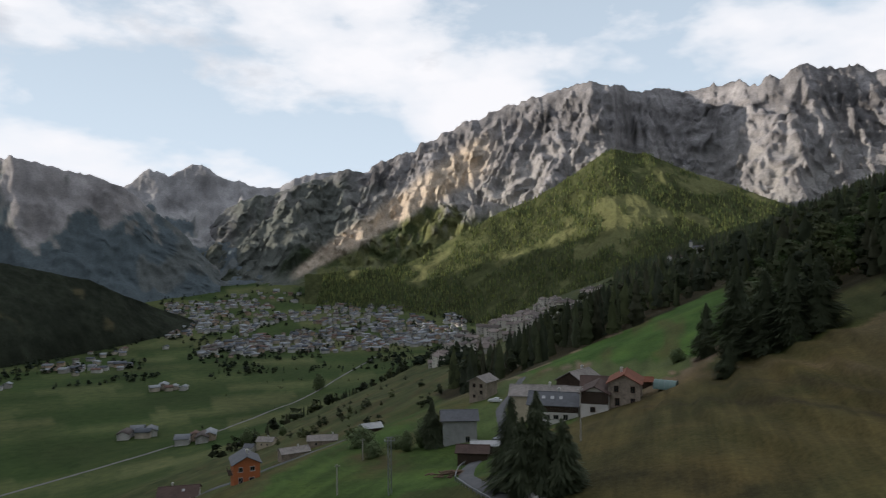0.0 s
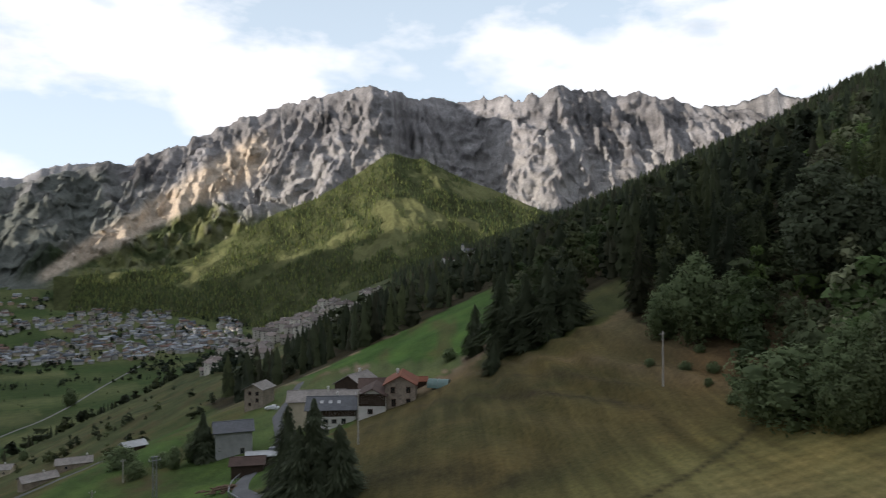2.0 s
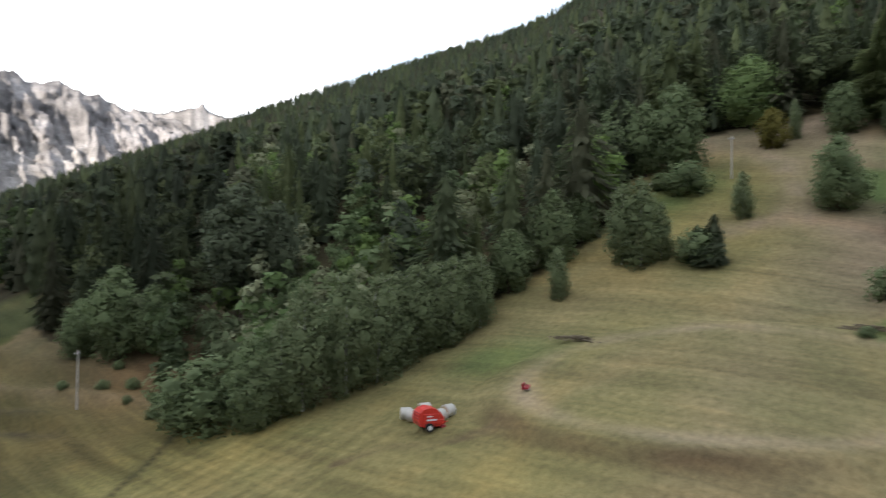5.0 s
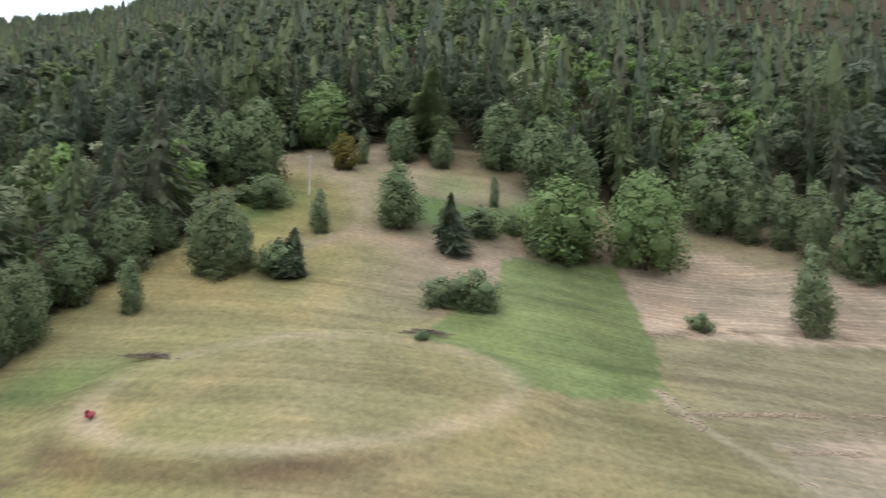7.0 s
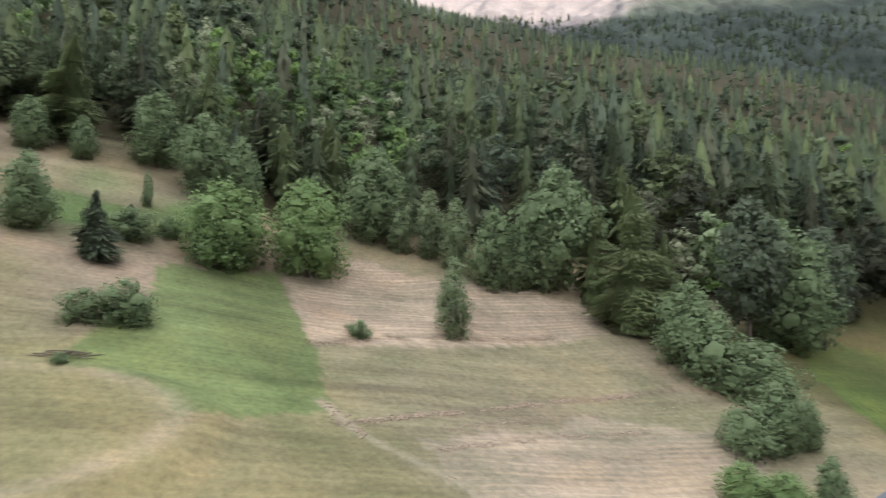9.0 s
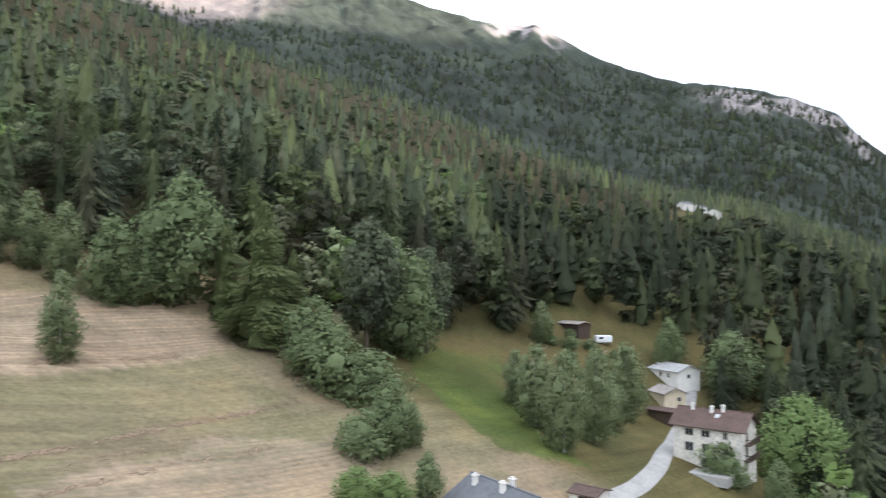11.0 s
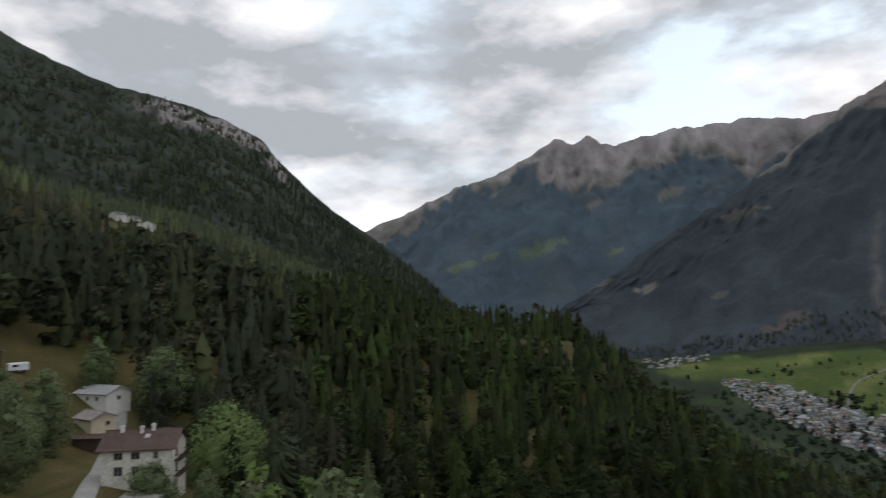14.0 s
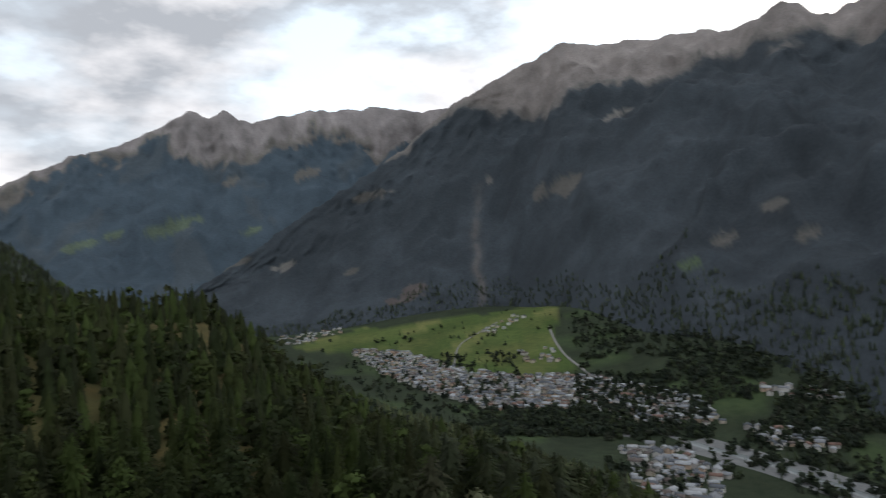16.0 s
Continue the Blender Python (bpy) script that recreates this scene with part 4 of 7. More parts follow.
def leaf_crown(leaves, seed, lobes=9, size=0.05, wide=0.36, base=0.05, core=True, peak=0.5):
    """A leafy crown of many small sprays on uneven lobes, widest at 'peak'; the tree is 1 high. Also gives soft normals."""
    rng = np.random.default_rng(seed)
    t = (np.arange(lobes) + rng.uniform(0, 1, lobes)) / lobes
    h = base + 0.07 + (0.86 - base) * t
    bulge = np.sin(math.pi * np.clip(0.16 + 0.80 * t ** (math.log(0.5) / math.log(peak)), 0, 1)) ** 0.7
    a = np.arange(lobes) * 2.4 + rng.uniform(-0.5, 0.5, lobes)
    off = wide * bulge * rng.uniform(0.30, 0.66, lobes)
    C = np.c_[off * np.cos(a), off * np.sin(a), h]
    Rr = wide * bulge * rng.uniform(0.36, 0.58, lobes)
    C, Rr = np.concatenate([C, [(0, 0, 0.88)], [(0, 0, 0.45)]]), np.concatenate([Rr, [wide * 0.30], [wide * 0.5]])
    k = rng.choice(len(C), leaves, p=Rr ** 2 / (Rr ** 2).sum())
    d = rng.normal(size=(leaves, 3))
    d /= np.linalg.norm(d, axis=1)[:, None]
    p = C[k] + d * (Rr[k] * (1.15 - 0.6 * rng.uniform(0, 1, leaves) ** 1.5))[:, None] * np.array((1, 1, 0.85))
    n = d + 0.55 * rng.normal(size=(leaves, 3)) + np.array((0, 0, 0.4))
    n /= np.linalg.norm(n, axis=1)[:, None]
    s = np.cross(n, (0.3, 0.2, 1))
    s /= np.linalg.norm(s, axis=1)[:, None] + 1e-6
    u = np.cross(n, s)
    spin = rng.uniform(0, 6.28, leaves)[:, None]
    s, u = s * np.cos(spin) + u * np.sin(spin), u * np.cos(spin) - s * np.sin(spin)
    q = (size * rng.uniform(0.6, 1.3, leaves))[:, None]
    V = np.stack([p - s * q - u * q * 0.6, p + s * q - u * q * 0.6 - n * q * 0.3, p + u * q * 1.2], 1).reshape(-1, 3)
    Fc = np.arange(leaves * 3).reshape(-1, 3)
    mass = np.array((0, 0, base + 0.42 * (1 - base)))          # light falls on the crown as a whole
    out = (p - mass) / (np.linalg.norm(p - mass, axis=1)[:, None] + 1e-6)
    N = np.repeat(0.55 * d + 0.6 * out + np.array((0, 0, 0.3)) + 0.2 * rng.normal(size=(leaves, 3)), 3, axis=0)
    if core:
        ball = bmesh.new()
        bmesh.ops.create_icosphere(ball, subdivisions=1, radius=1.0)
        ball.verts.index_update()
        bv, bf = np.array([tuple(v.co) for v in ball.verts]), np.array([[v.index for v in f.verts] for f in ball.faces])
        ball.free()
        for c, r in zip(C, Rr):
            Fc = np.concatenate([Fc, bf + len(V)])
            V = np.concatenate([V, c + bv * r * 0.44 * rng.uniform(0.72, 1.14, (len(bv), 1))])
            N = np.concatenate([N, 0.5 * bv + (c - mass) / (np.linalg.norm(c - mass) + 0.05) + np.array((0, 0, 0.2))])
    return softened(V, Fc, N)


def trunk_mesh(height, r0, r1, seed, limbs=0, limb_from=0.3, limb_len=0.22):
    """A tapered, slightly crooked trunk with limbs; 1 high tree."""
    rng = np.random.default_rng(seed)
    V, Fc = [], []

    def tube(p, q, ra, rb, sides=6, bend=0.01, steps=4):
        b = len(V)
        p, q = np.array(p, float), np.array(q, float)
        for i in range(steps + 1):
            c = p + (q - p) * i / steps + rng.normal(0, bend, 3) * (0 < i < steps)
            r = ra + (rb - ra) * i / steps
            for j in range(sides):
                a = 2 * math.pi * j / sides
                V.append(c + np.array((math.cos(a), math.sin(a), 0.0)) * r)
        for i in range(steps):
            for j in range(sides):
                k, m = b + i * sides, (j + 1) % sides
                Fc.append((k + j, k + m, k + sides + m))
                Fc.append((k + j, k + sides + m, k + sides + j))

    tube((0, 0, -0.04), (0, 0, height), r0, r1)
    for k in range(limbs):
        a, z = rng.uniform(0, 6.28), height * (limb_from + (1 - limb_from) * k / max(1, limbs))
        L = limb_len * rng.uniform(0.7, 1.1)
        tube((0, 0, z), (L * math.cos(a), L * math.sin(a), z + L * 0.7), r0 * 0.4, r0 * 0.12, 4, 0.008, 3)
    return np.array(V), np.array(Fc)


rng = np.random.default_rng(7)


def scatter(spacing, r0, r1, a0, a1, keep):
    xs = np.arange(-r1, r1, spacing)
    X, Y = np.meshgrid(xs, xs)
    x = (X + rng.uniform(-0.48, 0.48, X.shape) * spacing).ravel()
    y = (Y + rng.uniform(-0.48, 0.48, Y.shape) * spacing).ravel()
    r, a = np.hypot(x, y), (np.degrees(np.arctan2(x, y)) + 60) % 360 - 60
    m = (r > r0) & (r < r1) & (a > a0) & (a < a1)
    x, y = x[m], y[m]
    z = ground_height(x, y)
    m = keep(x, y, z)
    return np.c_[x, y, z][m]


def wooded(x, y, z):
    r, a = np.hypot(x, y), (np.degrees(np.arctan2(x, y)) + 60) % 360 - 60
    return ~inside(x, y, OPEN_LAND) & (hillside(x, y) > valley_floor(x, y) + 14) & ~settled(x, y) & (r > 84) & (np.hypot(x - 262, y - 858) > 55) & (((x * 0.138 - y * 0.990 - 512) / 48) ** 2 + ((x * 0.990 + y * 0.138 + 1) / 15) ** 2 > 1)


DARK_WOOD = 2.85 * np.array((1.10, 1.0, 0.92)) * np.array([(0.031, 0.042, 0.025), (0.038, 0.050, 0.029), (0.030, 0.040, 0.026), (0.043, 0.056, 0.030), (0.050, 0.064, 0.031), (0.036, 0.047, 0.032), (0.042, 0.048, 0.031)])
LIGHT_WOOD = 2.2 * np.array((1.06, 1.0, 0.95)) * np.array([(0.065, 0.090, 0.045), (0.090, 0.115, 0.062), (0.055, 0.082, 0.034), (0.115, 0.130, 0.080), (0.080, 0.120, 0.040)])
# spur tones: the same woods, darkened for the deep shade there
SHADED_SPUR_WOOD = 1.45 * np.array((1.05, 1.15, 0.95)) * np.array([(0.022, 0.028, 0.013), (0.028, 0.034, 0.015), (0.034, 0.040, 0.016), (0.024, 0.027, 0.015), (0.040, 0.052, 0.018), (0.030, 0.032, 0.016)])
# larch and pine tones with the dome's sunlight painted in
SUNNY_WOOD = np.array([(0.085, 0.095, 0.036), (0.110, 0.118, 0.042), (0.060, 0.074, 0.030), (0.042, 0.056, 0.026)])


def forest(name, label, places, meshes, material, low, high, palette, slim=1.0):
    """Trees past counting, as one mesh; each keeps one tone."""
    Vs, Fs, Ts, Ns, off = [], [], [], [], 0
    pick = rng.integers(len(meshes), size=len(places))
    stand = fbm(places[:, 0] / 70, places[:, 1] / 70, 3, 88)
    for k, (v, f, n) in enumerate(meshes):
        p = places[pick == k]
        if not len(p):
            continue
        h = rng.uniform(low, high, len(p)) * (1 + 0.30 * stand[pick == k])
        w = h * rng.uniform(0.9, 1.35, len(p)) * slim
        turns = rng.uniform(0, 6.28, len(p))
        a, b = replicate(v, f, p - np.array((0, 0, 0.4)), turns, np.c_[w, w, h])
        Ns.append(replicate(n, f, 0 * p, turns, np.ones_like(p))[0])
        tone = palette[rng.integers(len(palette), size=len(p))] * rng.uniform(0.8, 1.2, (len(p), 1))
        Vs.append(a)
        Fs.append(b + off)
        Ts.append(np.repeat(tone, len(v), axis=0))
        off += len(a)
    ob = new(name, mesh_np(name, np.concatenate(Vs), np.concatenate(Fs), material, tone=np.concatenate(Ts), normals=np.concatenate(Ns)))
    return tagged(ob, label, "forest", kind="stuff")


tiny_cones = [tuft_conifer(2, 20 + s, 0.19, 0.8, 0.05, 0.2, 4) for s in range(5)]
far_cones = [tuft_conifer(5, s, 0.20, 0.8, 0.05, 0.13, 4) for s in range(6)]
hill_cones = [tuft_conifer(14, 60 + s, 0.19 + 0.02 * (s % 3), (0.85, 0.65, 0.52)[s % 3], 0.05, 0.075, 5, tiers=3) for s in range(7)] + [leaf_crown(40, 160 + s, 1, 0.075, 0.27, 0.06, True, 0.6) for s in range(2)]
mid_cones = [tuft_conifer(46, 30 + s, 0.185 + 0.022 * (s % 3), (0.85, 0.66, 0.52)[s % 3], 0.06, 0.05, 6, tiers=5) for s in range(8)] + [leaf_crown(130, 170 + s, 3, 0.046, 0.25, 0.05, True, 0.6) for s in range(3)]
edge_cones = [tuft_conifer(560, 10 + s, 0.195 + 0.025 * (s % 3), (0.85, 0.66, 0.52)[s % 3], 0.05 + 0.05 * (s % 2), 0.023, 6, 0.45, 0.5, 0.52, 7) for s in range(9)] + [leaf_crown(420, 180 + s, 7, 0.026, 0.23, 0.08, True, 0.6) for s in range(3)]
mid_leaf = [leaf_crown(330, 100 + s, 5, 0.036, 0.31, 0.0, True) for s in range(5)]

near = scatter(6.9, 60, 300, 8, 246, wooded)
patch = fbm(near[:, 0] / 40, near[:, 1] / 40, 3, 91)
dist = np.hypot(near[:, 0], near[:, 1])
is_leaf = patch > np.where(dist < 140, 0.02, 0.22) + 0.6 * ((near[:, 1] < -135) & (near[:, 0] < 25))
spur = (near[:, 1] < -60) & (near[:, 0] < -20)
north = near[:, 1] > 1.05 * near[:, 0]
forest("spruce_wood_edge", "tall dark spruces and larches behind the meadow", near[~is_leaf & (dist < 185) & ~spur & ~north & (near[:, 1] > -118)], edge_cones, M_WOODS, 13, 23, DARK_WOOD)
# north, ravine and spur stands use darker copies that imitate shade
forest("north_spruces", "spruces beside the knoll, toned dark for shade", near[~is_leaf & (dist < 185) & north], edge_cones, M_WOODS, 13, 21, DARK_WOOD * 0.55)
forest("ravine_spruces", "spruces behind the white house, toned dark for shade", near[~is_leaf & (dist < 185) & ~spur & (near[:, 1] <= -118)], edge_cones, M_WOODS, 13, 23, DARK_WOOD * 0.62)
forest("spur_pines", "tall pines and spruces on the near side of the spur, toned for shade", near[~is_leaf & (dist < 185) & spur], edge_cones, M_WOODS, 13, 22, SHADED_SPUR_WOOD)
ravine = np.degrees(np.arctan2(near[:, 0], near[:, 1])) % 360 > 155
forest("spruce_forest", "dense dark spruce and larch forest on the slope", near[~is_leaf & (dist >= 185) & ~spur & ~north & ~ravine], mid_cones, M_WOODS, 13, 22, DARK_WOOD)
forest("ravine_forest", "spruces and pines in the ravine, toned dark for shade", near[~is_leaf & (dist >= 185) & ~spur & ravine], mid_cones, M_WOODS, 13, 22, DARK_WOOD * 0.52)
forest("north_forest", "spruces above the green strip of meadow, toned dark for shade", near[~is_leaf & (dist >= 185) & north], mid_cones, M_WOODS, 13, 22, DARK_WOOD * 0.52)
forest("pine_forest", "pine and spruce forest on the southern spur, toned for shade", near[~is_leaf & (dist >= 185) & spur], mid_cones, M_WOODS, 13, 22, SHADED_SPUR_WOOD)
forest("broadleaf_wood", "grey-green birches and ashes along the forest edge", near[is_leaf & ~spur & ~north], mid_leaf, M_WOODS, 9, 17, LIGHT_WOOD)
forest("north_broadleaves", "green broad-leaved trees on the northern slope, toned dark for shade", near[is_leaf & north], mid_leaf, M_WOODS, 9, 16, LIGHT_WOOD * 0.55)
forest("spur_broadleaves", "yellow-green broad-leaved trees among the pines", near[is_leaf & spur], mid_leaf, M_WOODS, 8, 14, np.array([(0.115, 0.145, 0.036), (0.090, 0.115, 0.034), (0.130, 0.150, 0.050)]))
hill = scatter(10.2, 300, 500, -2, 240, wooded)
spur = (hill[:, 1] < -150) & (hill[:, 0] < -40)
north = hill[:, 1] > 1.05 * hill[:, 0]
ravine = np.degrees(np.arctan2(hill[:, 0], hill[:, 1])) % 360 > 155
forest("hill_forest", "conifer forest higher up the slope", hill[~spur & ~north & ~ravine], hill_cones, M_WOODS, 10, 17, DARK_WOOD * 0.98)
# darkened palettes again, shade put into the tree colour
forest("ravine_hill_forest", "conifers on the slope above the ravine, toned dark for shade", hill[~spur & ravine], hill_cones, M_WOODS, 11, 18, DARK_WOOD * 0.62)
forest("north_hill_forest", "spruces down the shoulder towards the town, toned dark for shade", hill[north], hill_cones, M_WOODS, 12, 21, DARK_WOOD * 0.6)
forest("spur_forest", "pines over the far side of the spur, toned for shade", hill[spur], hill_cones, M_WOODS, 12, 21, SHADED_SPUR_WOOD)
mid = scatter(13.0, 500, 1150, 2, 240, wooded)
forest("upper_forest", "conifer forest covering the mountainside", mid, far_cones, M_WOODS, 10, 16, DARK_WOOD * 0.92, 1.15)


def on_mountain(grid, count, keep):
    x, y, z = grid
    n, m = x.shape
    i, j = rng.uniform(0, n - 1.01, count), rng.uniform(0, m - 1.01, count)
    a, b = i.astype(int), j.astype(int)
    fi, fj = i - a, j - b
    p = [(g[a, b] * (1 - fi) + g[a + 1, b] * fi) * (1 - fj) + (g[a, b + 1] * (1 - fi) + g[a + 1, b + 1] * fi) * fj for g in (x, y, z)]
    k = keep(j / m, *p)
    return np.stack(p, -1)[k]


# palette more than doubled so these trees read as sunlit
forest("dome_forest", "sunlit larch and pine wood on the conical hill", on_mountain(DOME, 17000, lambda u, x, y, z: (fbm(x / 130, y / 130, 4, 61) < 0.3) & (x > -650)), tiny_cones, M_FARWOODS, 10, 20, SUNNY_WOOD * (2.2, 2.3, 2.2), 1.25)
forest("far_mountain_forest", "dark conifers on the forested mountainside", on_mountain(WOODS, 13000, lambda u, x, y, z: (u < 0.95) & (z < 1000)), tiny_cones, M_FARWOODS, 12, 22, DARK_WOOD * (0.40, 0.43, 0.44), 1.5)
# spruce tones blued to match the haze painted on the slope
forest("valley_side_forest", "woods on the mountain above the village, blued for haze", on_mountain(SIDE, 26000, lambda u, x, y, z: u < 0.2 + 0.15 * fbm(x / 300, y / 300, 3, 95)), tiny_cones, M_FARWOODS, 11, 20, DARK_WOOD * (0.50, 0.55, 0.66), 1.6)


# ---- single trees ----
LEAF_SPOTS = [
    (137.4, 36.9, 15.6), (147.2, -1.2, 10.2), (147.6, -36.4, 10.6), (95.7, 42.4, 10.2), (103.2, 38.1, 12.5), (110.4, 36, 9.3),
    (118.7, -0.6, 12.1), (135.6, 25.7, 17.7), (134.2, 31.4, 15), (139, 45.6, 13.4), (153.7, -4.1, 8.1), (144.8, -9.7, 8.5),
    (146.3, -23, 16.1), (136.3, -29.4, 17), (135.1, -36.1, 13.9), (124.9, -59.7, 19.7), (103.1, -73.1, 15.3), (101.6, -77.5, 13.3),
    (70.5, -84.9, 13.9), (49.3, -74.6, 10.1), (48.9, -79.3, 6.4), (39.3, -66.8, 5.5), (72.9, -115.5, 22.4), (99.5, -84.9, 24.3),
    (33.6, -184.3, 14.2), (18.3, -180.3, 18.2), (5.8, -123.4, 9.2), (-2.7, -141.3, 6.6), (73.5, 103.5, 16.5), (72.3, 112, 10.5),
    (76.5, 97.5, 12.3), (61.6, 60.6, 11.8), (-13.3, 170.3, 7.5), (-183.8, 648.3, 10.6), (-265.5, 789.9, 22.7),
    (-321.8, 1404.7, 34.5), (-17.2, 167.5, 5.5),
]
BUSH_SPOTS = [
    (127.9, 27.1, 3.3), (101.3, 15.8, 5), (118.7, -14.7, 5.2), (91.2, -41, 2.6), (125.7, 22.3, 5.9), (112.7, -27.6, 6.8),
    (91.4, -6.1, 4), (91, -10.5, 5.5), (91.1, -11.6, 3.6), (79.5, -3.4, 1.2), (120.3, -20.9, 3.7), (66.3, -85.4, 10.2),
    (61.5, -87.3, 8.1), (49.9, -70.7, 6.1), (14.5, -124.5, 6.5), (12.7, -125.2, 4.7), (61.9, 68.7, 8.9), (61.8, 73.2, 5.6),
    (64, 143.2, 2.1), (-31, 184.6, 5.3), (-25, 165, 4), (-20.5, 172.7, 3.5), (53.7, 189.3, 3.7), (66, 96, 1.5), (64.5, 88, 1.2), (68.5, 92, 1.8), (63.5, 102, 1.3), (70, 87.5, 1.9), (62.5, 80, 1.6), (71, 99, 1.6), (56, -172, 3.4), (52, -176, 2.8), (58, -178, 2.4), (48, -170, 3.6), (54, -165, 3.0), (60, -169, 2.8), (46, -177, 2.6),
    (50, -160, 2.6), (57, -184, 2.0),
]
LARCH_SPOTS = [
    (152.4, -8.5, 21.7), (138.1, -55.6, 19.6), (81.7, -85.4, 25.1), (92.4, -87.5, 18.4), (82.3, -93.9, 16.7),
]
BIRCH_SPOTS = [
    (135.8, 43.5, 13.3), (81.5, 46.8, 12.3), (85.7, 43.8, 11.4), (76.7, 50, 13.4), (60.9, 59.5, 9.7), (101.1, 26.8, 12.5),
    (92.1, 33.3, 7.8), (100.6, 24, 13.5), (102.6, 21.5, 8.7), (103.2, 37.8, 11.4), (102.9, 41.3, 10.7), (115.7, 12.2, 7.8),
    (146.7, 6.5, 8.2), (119.8, -62.7, 12.3), (116.4, -67.3, 14.3), (110.3, -69.4, 14.6), (88.9, -55.1, 12.9), (129.9, -18.8, 6.5),
    (43.2, -111.9, 15.1), (50.5, -120.7, 11.2), (35.2, -103.2, 17), (34.4, -118.2, 17.6), (36.8, -149.9, 17.3), (36.1, -135, 11.7),
    (62, -166.3, 11.5), (64.1, 58.4, 12.7), (65.6, 56.1, 16.9), (69.6, 52.6, 16.6), (72.8, 50.2, 14.8), (79.1, 48.3, 13.3),
    (81.6, 44, 12.6), (85.8, 42.1, 10.9),
]
SPRUCE_SPOTS = [
    (111, -9.1, 10), (100.7, 14, 7), (101.3, 16.3, 5.4), (134.7, 36.4, 16.6), (119.1, -14.8, 5.5), (51.4, 145.6, 7.5),
    (58, 179.5, 13.8), (58.2, 158.5, 20.6), (60.3, 148.9, 17.9), (64, 144.8, 18), (68.8, 143.4, 15.6), (8.3, 100.1, 14.8),
    (5, 106.4, 14), (11.6, 97.4, 10.5), (6.3, 99.8, 11.6), (9.3, 98.3, 9.1), (-10.9, 166.3, 11.5),
]
YELLOW_SPOTS = [
    (142.9, 10.3, 8),
]
BRIGHT_SPOTS = [
    (157.2, 15.6, 15.3), (112.9, -27.6, 14.6), (112.4, -41.4, 17.3), (42.9, -58.1, 4.7), (40.8, -61.4, 4.1), (3.1, -146.2, 19),
    (0.1, -151.5, 15.8),
]
PINE_SPOTS = [
    (74, -105.3, 27.6), (72, -124.3, 24), (88.1, 90.6, 26.7), (92.5, 85.9, 21.9),
]


def part(name, mesh, parent, label="", m=None):
    """One mesh object under a thing or under a part."""
    ob = new(name, mesh)
    ob.parent = parent
    if m is not None:
        ob.matrix_basis = m
    if label:
        ob["label"] = label
    return ob


def tree_kind(name, label, category, group, crown, trunk, leaves, bark, variants):
    """Templates of one kind of tree, 1 m high; each is an Empty with a trunk and a crown."""
    made = []
    for k in range(variants):
        root = new(name)
        tagged(root, label, category, group)
        tv, tf = trunk(k)
        cv, cf, cn = crown(k)
        part("trunk", mesh_np(name + "_trunk", tv, tf, bark, True), root)
        part("crown", mesh_np(name + "_crown", cv, cf, leaves, normals=cn), root)
        made.append(root)
    return made


def plant(templates, spots, wide=1.0):
    """Sets the trees out; the templates themselves are the first of them."""
    for k, (x, y, h) in enumerate(spots):
        w = h * (wide if h > 9 else wide ** 2) * rng.uniform(0.85, 1.15)
        m = pose(x, y, float(ground_height(x, y)) - 0.1, 0, 0, rng.uniform(0, 360))
        base = templates[k % len(templates)]
        ob = base if k < len(templates) else copy_thing(base, m)
        ob.matrix_basis = m
        ob.scale = (w, w, h)


plant(tree_kind("spruce_tree", "dark green spruce with drooping branches on the meadow", "tree", "single spruces",
                lambda k: tuft_conifer(3000, 200 + k, 0.24, 0.8, 0.02, 0.016, 10, 0.5, 0.45, 0.7, 10), lambda k: trunk_mesh(0.97, 0.016, 0.002, k), M_SPRUCE, M_BARK, 4), SPRUCE_SPOTS, 1.3)
plant(tree_kind("pine_tree", "tall pine with a bare lower trunk at the wood's edge", "tree", "pines",
                lambda k: leaf_crown(4600, 220 + k, 24, 0.0145, 0.22, 0.12), lambda k: trunk_mesh(0.95, 0.014, 0.003, k, 8, 0.35, 0.12), M_PINE, M_BARK, 3), PINE_SPOTS)
plant(tree_kind("larch_tree", "light green larch with feathery branches", "tree", "larches",
                lambda k: tuft_conifer(6500, 240 + k, 0.22, 0.75, 0.02, 0.014, 9, 0.70, 0.16, 0.66, 9), lambda k: trunk_mesh(0.97, 0.016, 0.002, k), M_LARCH, M_BARK, 3), LARCH_SPOTS)
plant(tree_kind("birch_tree", "grey-green birch with a pale slender trunk", "tree", "birches",
                lambda k: leaf_crown(5600, 260 + k, 26, 0.0128, 0.30, -0.05, peak=0.42), lambda k: trunk_mesh(0.92, 0.012, 0.003, k, 7, 0.25, 0.14), M_BIRCH, M_BIRCHBARK, 5), BIRCH_SPOTS, 0.90)
plant(tree_kind("broadleaf_tree", "full green broad-leaved tree at the meadow's edge", "tree", "broad-leaved trees",
                lambda k: leaf_crown(4800, 280 + k, 28, 0.0165, 0.36, -0.02, peak=0.45), lambda k: trunk_mesh(0.8, 0.022, 0.005, k, 8, 0.22, 0.2), M_LEAF, M_BARK, 5), LEAF_SPOTS)
plant(tree_kind("maple_tree", "round bright green maple beside the field", "tree", "maples",
                lambda k: leaf_crown(6800, 300 + k, 34, 0.0155, 0.43, -0.04, peak=0.45), lambda k: trunk_mesh(0.8, 0.022, 0.005, k, 8, 0.2, 0.2), M_BRIGHT, M_BARK, 3), BRIGHT_SPOTS, 1.2)
